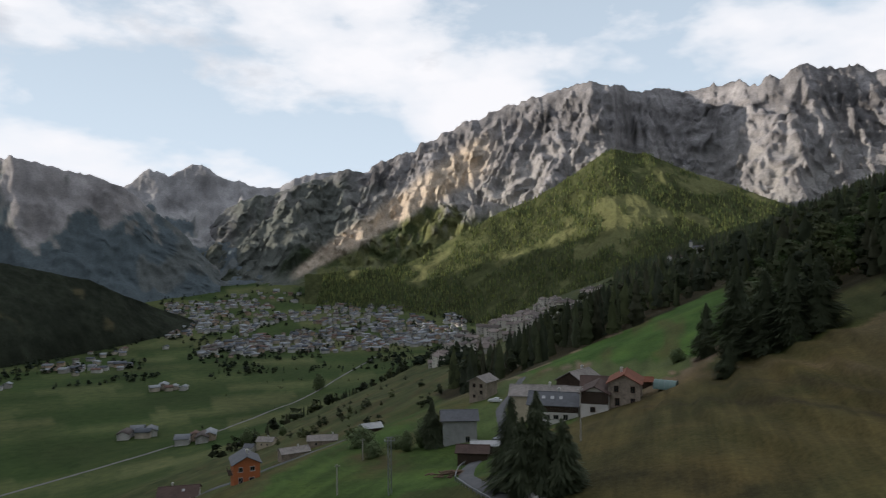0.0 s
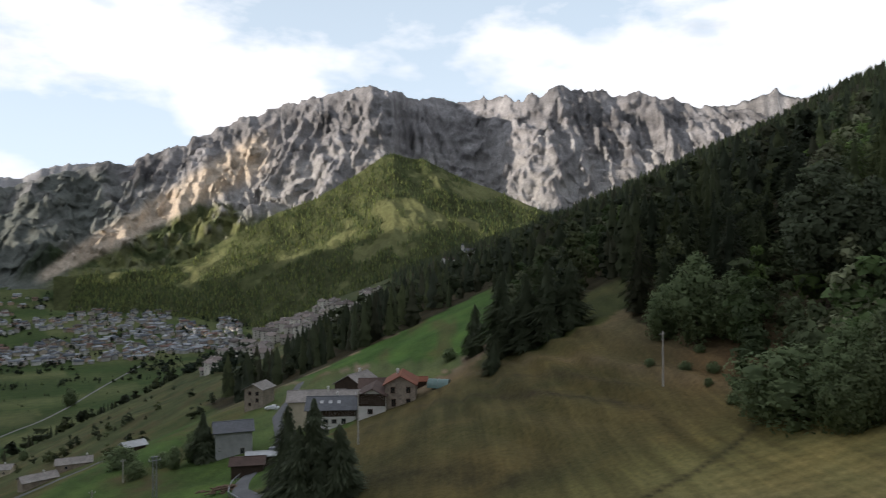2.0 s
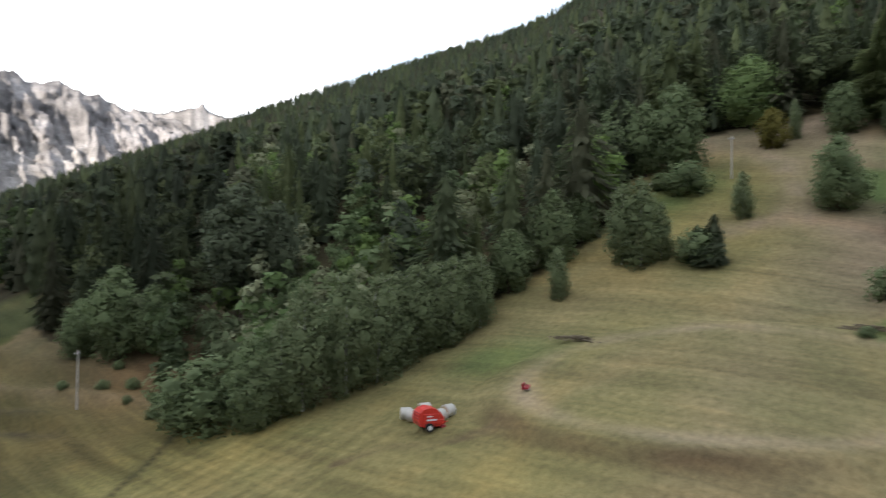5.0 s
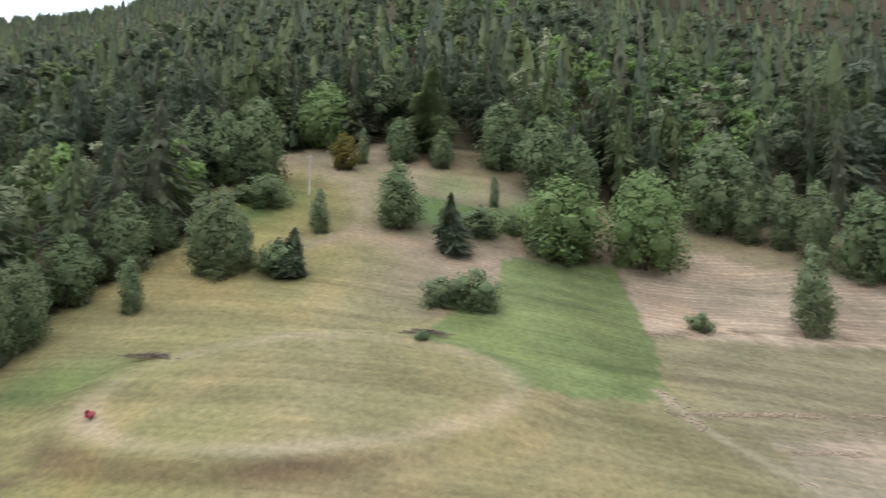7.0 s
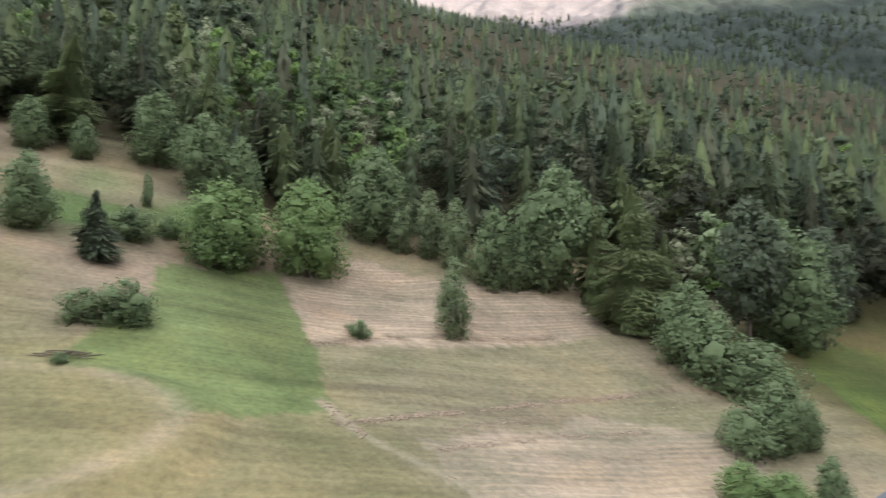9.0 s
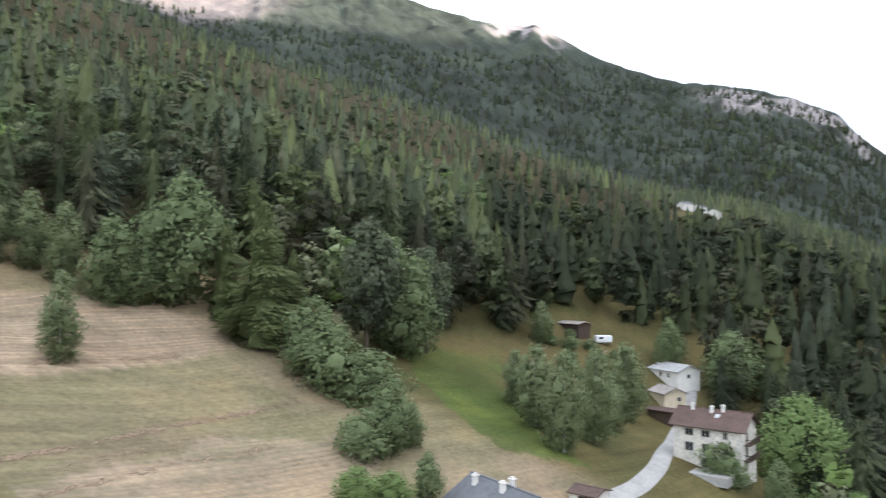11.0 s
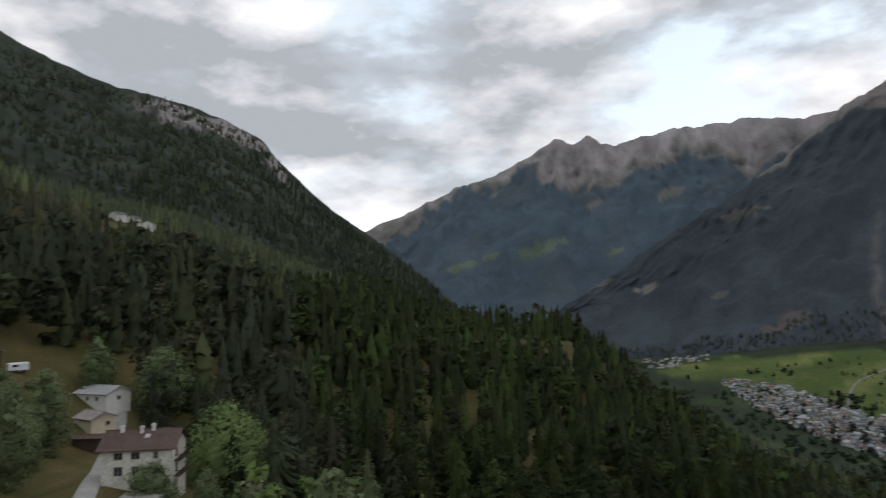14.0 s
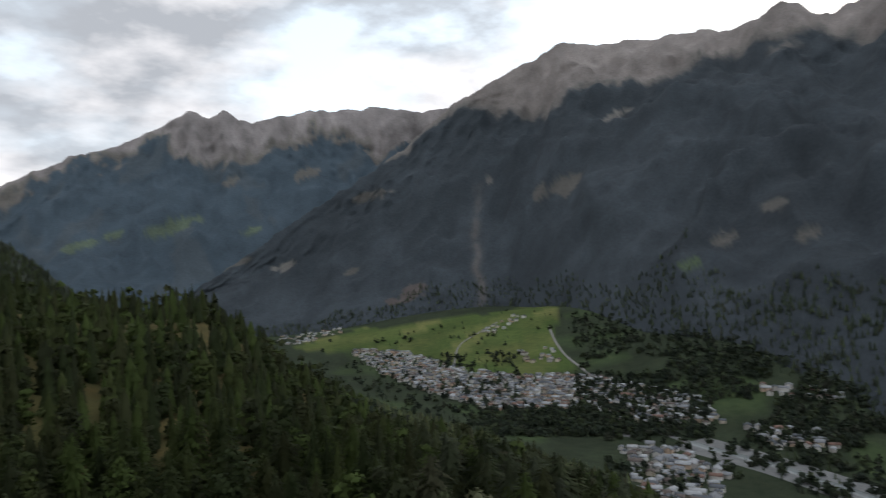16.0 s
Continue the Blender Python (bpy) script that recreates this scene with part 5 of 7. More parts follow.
plant(tree_kind("yellow_tree", "small tree with yellowing leaves on the slope", "tree", "",
                lambda k: leaf_crown(3200, 320 + k, 16, 0.026, 0.46, -0.03), lambda k: trunk_mesh(0.8, 0.02, 0.005, k, 6), M_YELLOW, M_BARK, 1), YELLOW_SPOTS)
plant(tree_kind("bush", "dense green bush on the mown meadow", "bush", "bushes",
                lambda k: leaf_crown(2600, 340 + k, 16, 0.026, 0.60, -0.12), lambda k: trunk_mesh(0.6, 0.03, 0.008, k, 6, 0.1, 0.3), M_LEAF, M_BARK, 4), BUSH_SPOTS, 1.18)



# ---- buildings ----
M_STONE = plain("field_stone_wall", (0.30, 0.25, 0.20), 0.95, 2.2, 0.55, 0.6, 0.08)
M_RENDER = plain("white_render", (0.62, 0.60, 0.56), 0.9, 0.8, 0.18, 0.15, 0.02)
M_LIMEWASH = plain("patchy_limewashed_stone", (0.56, 0.53, 0.47), 0.95, 2.6, 0.45, 0.5, 0.06)
M_CREAM = plain("cream_render", (0.52, 0.45, 0.33), 0.9, 0.8, 0.2, 0.15, 0.02)
M_GREYWALL = plain("grey_render", (0.34, 0.34, 0.33), 0.9, 0.8, 0.22, 0.15, 0.02)
M_ORANGE = plain("orange_render", (0.50, 0.17, 0.07), 0.9, 0.8, 0.18, 0.15, 0.02)
M_WOOD = plain("dark_weathered_boards", (0.060, 0.042, 0.030), 0.9, 3.0, 0.5, 0.4, 0.03)
M_BROWNROOF = plain("brown_roof_tiles", (0.085, 0.055, 0.045), 0.8, 2.5, 0.4, 0.5, 0.05)
M_RUSTROOF = plain("rust_red_roof_tiles", (0.22, 0.085, 0.050), 0.85, 2.5, 0.4, 0.5, 0.05)
M_SLATE = plain("grey_slate_roof", (0.105, 0.108, 0.118), 0.6, 2.5, 0.35, 0.4, 0.04)
M_SHEET = plain("pale_sheet_metal", (0.42, 0.42, 0.42), 0.45, 1.2, 0.3, 0.2, 0.02, 0.3)
M_STONEROOF = plain("weathered_stone_roof", (0.26, 0.235, 0.215), 0.9, 2.0, 0.5, 0.6, 0.07)
M_GLASS = plain("dark_window_glass", (0.020, 0.023, 0.027), 0.12, 1.0, 0.1, 0, 0, 0, 0.6)
M_FRAME = plain("painted_window_frame", (0.34, 0.31, 0.27), 0.6, 4.0, 0.15, 0)
M_BROWNFRAME = plain("brown_window_frame", (0.12, 0.07, 0.045), 0.6, 4.0, 0.2, 0)
M_CONCRETE = plain("pale_concrete", (0.30, 0.29, 0.275), 0.9, 1.5, 0.3, 0.3, 0.03)
M_ASPHALT = plain("worn_grey_asphalt", (0.115, 0.115, 0.118), 0.9, 2.0, 0.25, 0.3, 0.02)
M_POLE = plain("weathered_pole_wood", (0.42, 0.39, 0.35), 0.85, 5.0, 0.3, 0.2, 0.01)
M_STEEL = plain("galvanised_steel", (0.33, 0.34, 0.35), 0.5, 5.0, 0.2, 0.1, 0.01, 0.6)
M_RED = plain("red_machine_paint", (0.55, 0.035, 0.022), 0.4, 3.0, 0.25, 0.1, 0.01, 0.0, 0.5)
M_DARKRED = plain("dark_red_paint", (0.28, 0.030, 0.040), 0.45, 3.0, 0.25, 0.1, 0.01)
M_RUBBER = plain("black_rubber", (0.022, 0.022, 0.022), 0.8, 5.0, 0.3, 0.2, 0.01)
M_WRAP = plain("white_bale_wrap", (0.46, 0.45, 0.41), 0.5, 2.0, 0.2, 0.3, 0.03)
M_STRAW = plain("hay_bale_end", (0.30, 0.24, 0.15), 0.95, 6.0, 0.5, 0.6, 0.05)
M_CARDARK = plain("dark_blue_car_paint", (0.030, 0.036, 0.050), 0.25, 3.0, 0.1, 0, 0, 0.2, 0.6)
M_CARWHITE = plain("white_car_paint", (0.66, 0.67, 0.68), 0.3, 3.0, 0.08, 0, 0, 0.0, 0.6)
M_TUNNEL = plain("green_tunnel_sheet", (0.16, 0.24, 0.22), 0.5, 2.0, 0.2, 0.2, 0.03)
M_LOG = plain("cut_firewood", (0.17, 0.115, 0.08), 0.9, 6.0, 0.5, 0.4, 0.03)
M_GRAVEL = plain("river_gravel", (0.150, 0.155, 0.155), 0.9, 0.12, 0.3, 0.4, 0.2)
M_VILLAGEROAD = plain("village_asphalt", (0.20, 0.195, 0.19), 0.9, 0.2, 0.25, 0.2, 0.1)
M_WATER = plain("grey_river_water", (0.20, 0.22, 0.22), 0.25, 0.05, 0.2, 0.2, 0.1, 0.0, 0.5)
M_HAY = plain("raked_hay", (0.25, 0.185, 0.125), 0.95, 5.0, 0.4, 0.5, 0.05)
M_HEAP = plain("brushwood_heap", (0.15, 0.12, 0.08), 0.95, 5.0, 0.5, 0.7, 0.08)


def bm_box(bm, size, at, turn=0.0, tilt=0.0):
    m = Matrix.Translation(at) @ Matrix.Rotation(radians(turn), 4, "Z") @ Matrix.Rotation(radians(tilt), 4, "X") @ Matrix.Diagonal((*size, 1))
    bmesh.ops.create_cube(bm, size=1.0, matrix=m)


def bm_tube(bm, a, b, r0, r1=None, sides=10):
    a, b = Vector(a), Vector(b)
    m = Matrix.Translation((a + b) / 2) @ (b - a).to_track_quat("Z", "Y").to_matrix().to_4x4()
    bmesh.ops.create_cone(bm, cap_ends=True, segments=sides, radius1=r0, radius2=r0 if r1 is None else r1, depth=(b - a).length, matrix=m)


def finish(name, bm, material, bevel=0.0):
    if bevel:
        bmesh.ops.bevel(bm, geom=bm.edges[:], offset=bevel, segments=1, affect="EDGES")
    me = bpy.data.meshes.new(name)
    bm.to_mesh(me)
    bm.free()
    me.materials.append(material)
    return me


def boxes(name, material, *rows, bevel=0.0):
    """One mesh of boxes: (size, centre[, turn[, tilt]])."""
    bm = bmesh.new()
    for row in rows:
        bm_box(bm, *row)
    return finish(name, bm, material, bevel)


def polygons(name, material, verts, faces):
    me = bpy.data.meshes.new(name)
    me.from_pydata(verts, [], faces)
    me.update()
    me.materials.append(material)
    return me


SIDES = {"x-": (90, (-1, 0)), "x+": (-90, (1, 0)), "y-": (180, (0, -1)), "y+": (0, (0, 1))}


def house(name, label, at, az, length, width, wall_h, rise, walls, roofs, wins=(), chims=(), doors=(), balconies=(), lights=(), over=0.6,
          sunk=2.5, frame=None, boards=None, category="house", group=""):
    """A gabled house. az: the azimuth along which its ridge runs; the gable 'x-' looks back along it.
    wins: (side, along, height, w, h); chims: (along, across); doors: (side, along, w, h)."""
    x, y = at
    root = new(name)
    root.matrix_basis = pose(x, y, float(ground_height(x, y)), 0, 0, 90 - az)
    tagged(root, label, category, group)
    a, b, top = length / 2, width / 2, wall_h + rise
    v = [(s * a, t * b, z) for s in (-1, 1) for t, z in ((-1, -sunk), (1, -sunk), (1, wall_h), (-1, wall_h))] + [(-a, 0, top), (a, 0, top)]
    part("wall", polygons("wall", walls, v, [(0, 1, 2, 8, 3), (4, 7, 9, 6, 5), (0, 3, 7, 4), (1, 5, 6, 2), (3, 8, 9, 7), (2, 6, 9, 8), (0, 4, 5, 1)]), root)
    pitch, run = math.degrees(math.atan2(rise, b)), math.hypot(rise, b) + over
    roof_bm = bmesh.new()
    for s in (-1, 1):
        mid = Vector((0, s * (b + over * math.cos(radians(pitch))) / 2, top - (run / 2) * math.sin(radians(pitch)) + 0.10))
        bm_box(roof_bm, (length + 2 * over, run, 0.16), mid, 0, -s * pitch)
    bm_box(roof_bm, (length + 2 * over, 0.34, 0.12), (0, 0, top + 0.17))
    roof = part("roof", finish("roof", roof_bm, roofs, 0.02), root)
    for u, w in lights:                     # skylights on the slope that looks to y-
        z = top - abs(w) * rise / b + 0.24
        part("skylight", boxes("skylight", M_SHEET, ((0.8, 1.0, 0.10), (0, 0, 0))), roof, m=pose(u, w, z, pitch if w < 0 else -pitch))
    for u, w in chims:
        z = top - abs(w) * rise / b
        part("chimney", boxes("chimney", M_RENDER, ((0.55, 0.55, 1.5), (u, w, z + 0.35)), ((0.75, 0.75, 0.12), (u, w, z + 1.14)), ((0.4, 0.4, 0.2), (u, w, z + 1.28)), bevel=0.02), roof)

    def on(side, along, z):
        turn, (sx, sy) = SIDES[side]
        px, py = (sx * a, along) if sx else (along, sy * b)
        return pose(px, py, z, 0, 0, turn)

    for side, along, z, w, h in wins:
        win = part("window", boxes("window_frame", frame or M_FRAME, ((w + 0.16, 0.16, 0.09), (0, 0.02, h / 2 + 0.04)), ((w + 0.30, 0.26, 0.08), (0, 0.06, -h / 2 - 0.04)),
                                   ((0.09, 0.16, h), (-w / 2 - 0.04, 0.02, 0)), ((0.09, 0.16, h), (w / 2 + 0.04, 0.02, 0)), ((0.05, 0.10, h), (0, 0.02, 0))), root, m=on(side, along, z))
        part("pane", boxes("pane", M_GLASS, ((w, 0.05, h), (0, 0.01, 0))), win)
    for side, along, w, h in doors:
        door = part("door", boxes("door", M_WOOD, ((w, 0.10, h), (0, 0.02, h / 2)), ((w + 0.2, 0.14, 0.1), (0, 0.02, h + 0.05)), bevel=0.01), root, m=on(side, along, 0))
    for side, along, z, w in balconies:
        rows = [((w, 1.1, 0.12), (0, 0.55, 0)), ((w, 0.06, 0.08), (0, 1.08, 0.95)), ((0.06, 1.1, 0.08), (-w / 2 + 0.03, 0.55, 0.95)), ((0.06, 1.1, 0.08), (w / 2 - 0.03, 0.55, 0.95))]
        rows += [((0.09, 0.04, 0.9), (-w / 2 + 0.1 + k * 0.3, 1.08, 0.48)) for k in range(int(w / 0.3))]
        part("balcony", boxes("balcony", M_WOOD, *rows), root, m=on(side, along, z))
    for side, low, high in boards or ():     # weathered boards over part of a wall
        turn, (sx, sy) = SIDES[side]
        w = width if sx else length
        n = int(w / 0.35)
        board = boxes("board", M_WOOD, ((w / n - 0.03, 0.07, high - low), (0, 0.035, (low + high) / 2)))
        for k in range(n):
            part("board", board, root, m=on(side, 0, 0) @ pose(-w / 2 + (k + 0.5) * w / n, 0, 0.02 * (k % 3)))
    return root


# the hamlet below the meadow
house("stone_house", "two-storey rubble stone house with a rust-red gabled roof", (34.2, 163), 16, 9.5, 7.0, 5.2, 1.9, M_STONE, M_RUSTROOF,
      [("x-", -1.9, 3.9, 0.9, 1.3), ("x-", 1.7, 3.9, 0.9, 1.3), ("x-", -1.9, 1.2, 0.9, 1.3), ("x-", 1.5, 1.0, 0.9, 1.6)], [(1.5, 1.0)], frame=M_BROWNFRAME)
house("barn_house", "barn with a white lower wall and dark boarded hayloft", (27.6, 163), 16, 10, 6.2, 5.0, 1.5, M_RENDER, M_BROWNROOF,
      [("x-", 0.4, 1.4, 1.0, 1.0)], (), boards=[("x-", 2.6, 5.4)], frame=M_BROWNFRAME)
house("farmhouse", "long white farmhouse under a blue-grey roof with skylights", (18.5, 168), 102, 11.5, 8.0, 4.6, 2.2, M_RENDER, M_SLATE,
      [("y-", 0.6, 1.8, 1.1, 0.9), ("y-", -1.4, 1.8, 1.1, 0.9), ("y-", -3.4, 1.8, 1.0, 0.9), ("y-", 2.8, 1.8, 1.0, 1.2)], [(1.0, 0.5)], boards=[("y-", 2.9, 4.5)], lights=[(-2.5, -2.0), (-0.4, -2.0), (1.6, -2.0)])
house("annex_house", "grey annex with a pale roof beside the farmhouse", (23.3, 171), 102, 5.0, 6.5, 5.0, 1.6, M_GREYWALL, M_STONEROOF, [("y-", 0, 3.4, 0.9, 1.2), ("y-", -1.2, 1.0, 0.8, 1.8)], (), frame=M_BROWNFRAME)
house("tan_house", "long tan rendered house with a weathered brown roof", (16.0, 184), 98, 14, 8.0, 6.0, 2.0, M_CREAM, M_STONEROOF, [("y-", 4.5, 4.2, 0.9, 1.1), ("y-", 2, 4.2, 0.9, 1.1), ("y-", -1, 4.2, 0.9, 1.1)], [(3, -0.5)])
house("old_barn", "old barn with a pale lichen-grey stone roof", (27.0, 186), 40, 9, 8.5, 6.3, 2.4, M_WOOD, M_STONEROOF, (), [(2.0, 0.5)], category="barn")
house("brown_roofed_house", "low house with a dark brown roof between the barns", (29.5, 174), 100, 7, 7, 5.2, 1.8, M_CREAM, M_BROWNROOF, [("y-", 0, 3.0, 0.9, 1.1)], ())
house("tower_house", "solitary stone house with four small windows", (1.9, 232), 30, 7.5, 6.4, 6.0, 1.6, M_STONE, M_STONEROOF,
      [("x-", -1.3, 4.7, 0.9, 1.1), ("x-", 1.3, 4.7, 0.9, 1.1), ("x-", -1.3, 2.6, 0.9, 1.1), ("x-", 1.3, 1.2, 0.8, 0.8)], (), frame=M_BROWNFRAME)
house("grey_house", "narrow grey rendered house with a dark slate roof", (-4.5, 167), 85, 8.0, 6.5, 5.8, 1.6, M_GREYWALL, M_SLATE,
      [("y-", 1.8, 1.3, 0.9, 1.3), ("x-", 0, 1.4, 0.8, 1.5)], ())
house("wooden_shed", "dark wooden shed with an open front by the road", (-1.0, 141.5), 95, 6.0, 4.2, 2.4, 0.9, M_WOOD, M_BROWNROOF, (), (), [("y-", 0.6, 1.6, 1.9)], over=0.5, category="shed")
house("roadside_shed", "low shed with a pale metal roof behind the wooden one", (1.5, 145.5), 95, 5.5, 3.2, 2.6, 0.5, M_WOOD, M_SHEET, (), (), over=0.35, category="shed")
house("garden_shed", "small garden shed with a rust-red roof", (41.2, 176), 100, 4.2, 3.0, 2.0, 0.7, M_WOOD, M_RUSTROOF, (), (), category="shed")
house("orange_house", "orange rendered house with a dark hipped roof", (-60, 177), 155, 7.5, 6.5, 5.6, 1.7, M_ORANGE, M_SLATE,
      [("x+", -1.5, 4.2, 1.0, 1.1), ("x+", 1.4, 4.2, 1.0, 1.1), ("x+", -1.5, 1.4, 0.9, 1.6), ("x+", 1.2, 1.5, 1.2, 1.0)], [(0.5, 0.4)], balconies=[("y-", 0, 2.7, 5)], frame=M_RENDER)
house("white_chalet", "white chalet with a brown roof and flower balcony", (-90, 206), 75, 11, 9, 4.8, 2.0, M_RENDER, M_BROWNROOF,
      [("y-", -2.6, 1.4, 1.0, 1.2), ("y-", 2.6, 1.4, 1.0, 1.2), ("y-", 2.6, 3.8, 1.0, 1.1)], [(-2, 0.6)], balconies=[("y-", -2.0, 2.7, 4)], lights=[(1.5, -2.0)])
house("hillside_barn", "long low barn with a grey stone roof in the slope", (-76, 338), 80, 14, 7, 3.0, 1.8, M_STONE, M_STONEROOF, [("y-", -3, 1.5, 1, 1)], [(5, 0.3)], category="barn")
house("low_barn", "low barn with a grey-brown roof in the slope", (-86, 322), 60, 13, 8, 2.6, 1.7, M_STONE, M_STONEROOF, (), [(2, -0.3)], category="barn")
house("meadow_hut", "small wooden hut with a pale metal roof", (-33, 214), 60, 5.5, 4.2, 2.0, 0.9, M_WOOD, M_SHEET, (), (), category="hut")
house("slope_cottage", "cottage with a grey roof among trees", (-140, 456), 95, 11, 8, 4.0, 2.0, M_CREAM, M_STONEROOF, [("y-", 2, 2, 1, 1.1), ("y-", -2, 2, 1, 1.1)], [(1, 0.5)])
house("white_cottage", "small white cottage with a grey roof", (-150, 452), 95, 6, 6, 4.5, 1.6, M_RENDER, M_SLATE, [("y-", 0, 2.4, 1, 1.1)], ())

# by the ravine
house("white_house", "three-storey white house with a brown tiled roof", (16.4, -130.5), 100, 11.5, 9.0, 7.6, 2.3, M_LIMEWASH, M_BROWNROOF,
      [("y+", -3.1, 6.4, 0.65, 1.05), ("y+", 0.2, 6.4, 1.35, 1.05), ("y+", 3.0, 6.4, 1.35, 1.05), ("y+", -3.1, 4.0, 0.65, 1.2), ("y+", 0.2, 3.9, 1.1, 1.4), ("y+", 3.0, 3.9, 1.35, 1.4), ("y+", -3.1, 1.3, 0.65, 1.3), ("y+", 0.4, 1.2, 0.9, 1.0),
       ("x-", 1.6, 6.2, 0.8, 1.6), ("x-", 1.6, 3.6, 0.8, 1.6)],
      [(0.2, 0.9), (-1.6, 0.4), (3.6, 0.6)], [("y+", -1.4, 1.0, 2.0)], [("x-", 0, 5.0, 6.5), ("x-", 0, 2.4, 6.5)], lights=[(-1.0, 1.9)], over=0.8)
house("grey_roofed_house", "white house with a pale grey sheet roof up the lane", (31.5, -180), 130, 10, 7, 2.7, 1.4, M_RENDER, M_SHEET, [("y+", -2, 1.5, 0.8, 0.8), ("y+", 1, 1.5, 0.8, 0.8), ("x-", 0, 1.5, 0.8, 0.8)], ())
house("tan_annex", "low tan annex with a patchy tiled roof", (31.0, -167.5), 140, 6.5, 5.5, 2.6, 1.2, M_CREAM, M_STONEROOF, [("x-", -1, 1.3, 0.8, 0.8)], ())
house("open_shed", "open shed with a flat brown roof", (30.0, -158.5), 105, 6.0, 4.0, 2.3, 0.35, M_WOOD, M_BROWNROOF, (), (), category="shed")
house("slate_house", "house with a large slate roof and three chimneys", (31, -69), 118, 10.5, 7.5, 2.6, 2.2, M_RENDER, M_SLATE, (), [(3.6, 1.2), (-1.0, 0.9), (-0.5, -0.8)], over=0.7)
house("garage", "small white garage with a red-brown door", (26.4, -86.5), 100, 3.6, 4.0, 2.0, 0.5, M_RENDER, M_BROWNROOF, (), (), [("y+", -0.4, 2.0, 1.7)], over=0.35, category="garage")
house("hilltop_shed", "weathered shed with a flat grey roof on the knoll", (58.5, -183), 120, 8, 4.5, 2.2, 0.5, M_WOOD, M_STONEROOF, (), (), category="shed")

# the big house's forecourt and ramp
gz = float(ground_height(20, -122))
tagged(new("forecourt", boxes("forecourt", M_CONCRETE, ((9.5, 4.2, 1.6), (17.5, -122.8, gz - 1.0), -10), bevel=0.05)), "pale concrete forecourt with a low wall", "forecourt", kind="structure")


# ---- roads, tracks and the river ----
def ribbon(name, label, category, line, width, material, lift=0.12, step=3.0, kind="structure"):
    pts = np.array(line, float)
    d = np.r_[0, np.cumsum(np.hypot(*np.diff(pts, axis=0).T))]
    s = np.linspace(0, d[-1], max(4, int(d[-1] / step)))
    # rounded corners
    x, y = np.interp(s, d, pts[:, 0]), np.interp(s, d, pts[:, 1])
    for _ in range(8):
        x[1:-1], y[1:-1] = (x[:-2] + 2 * x[1:-1] + x[2:]) / 4, (y[:-2] + 2 * y[1:-1] + y[2:]) / 4
    tx, ty = np.gradient(x), np.gradient(y)
    n = np.hypot(tx, ty)
    nx, ny = -ty / n, tx / n
    rows = []
    for k in np.linspace(-0.5, 0.5, 7):
        px, py = x + nx * width * k, y + ny * width * k
        rows.append(np.c_[px, py, ground_height(px, py) + lift - (abs(k) > 0.45) * lift * 1.5])
    V = np.stack(rows, 1).reshape(-1, 3)
    ob = new(name, mesh_np(name, V, grid_faces(len(s), 7), material, True))
    return tagged(ob, label, category, kind=kind)


LANE = [(8, 88), (3.5, 101), (0, 111), (-2.3, 121), (-2.2, 131), (0, 143), (4.2, 153), (6.7, 172), (6.5, 204), (11, 224), (16, 250)]
ribbon("road", "narrow winding asphalt lane to the hamlet", "road", LANE, 3.2, M_ASPHALT, 0.25, 1.2)
ribbon("ravine_road", "pale lane climbing past the white house", "road", [(27, -84), (25.4, -95), (24.1, -104), (23.8, -118), (25.0, -134), (26.5, -150), (27.0, -176), (30, -188)], 3.4, M_CONCRETE, 0.25, 1.2)
ribbon("valley_track", "long pale farm track across the valley fields", "track", [(-560, 760), (-470, 900), (-395, 1060), (-330, 1300), (-300, 1650), (-270, 1900)], 4.5, M_VILLAGEROAD, 0.8, 20)
ribbon("farm_lane", "pale lane beside the orange house", "road", [(-80, 196), (-64, 186), (-52, 196), (-44, 225)], 3.0, M_ASPHALT, 0.25, 1.5)


def down(az, el, low=400):
    """Where a line of sight at that azimuth and depression meets the valley."""
    d = np.linspace(low, 4300, 1600)
    x, y = polar(az, d)
    z = EYE + 4 + np.tan(np.radians(el)) * d
    k = int(np.argmax(z < ground_height(x, y)))
    return float(x[k]), float(y[k])


ribbon("river", "wide pale gravel bed of the river", "river", [down(244.5, -14.3), down(247.5, -15.0), down(250, -15.4), down(253.5, -16.3), down(257, -17.2), down(262, -18.5), down(268, -19)], 84, M_GRAVEL, 1.2, 20)
ribbon("river_water", "grey braided river water on the gravel", "river", [down(244.5, -14.3), down(247.3, -15.1), down(250.4, -15.4), down(253.3, -16.5), down(257.3, -17.2), down(262, -18.6), down(268, -19)], 22, M_WATER, 1.9, 20)
ribbon("narrow_river", "narrow stretch of the river between the houses", "river", [down(239.6, -14.0), down(240.4, -13.2), down(241.8, -13.4), down(244.6, -14.3)], 14, M_GRAVEL, 1.0, 10)
ribbon("village_road", "grey road through the green fields", "road", [down(239.3, -12.7), down(238.3, -11), down(236.8, -9.0), down(235.2, -7.7), down(234.5, -6.7), down(234.0, -5.4)], 7, M_VILLAGEROAD, 0.9, 20)
ribbon("field_road", "narrow grey road down to the village", "road", [down(226.1, -8.4), down(226.3, -7.2), down(226.7, -6.4), down(228.1, -5.8), down(229.8, -4.9)], 6, M_VILLAGEROAD, 0.9, 20)


# ---- the towns ----
M_TOWNWALL = island_tones("town_walls", [(0.0, (0.58, 0.56, 0.54)), (0.3, (0.52, 0.46, 0.38)), (0.5, (0.42, 0.40, 0.38)), (0.65, (0.66, 0.64, 0.62)), (0.85, (0.50, 0.38, 0.29))])
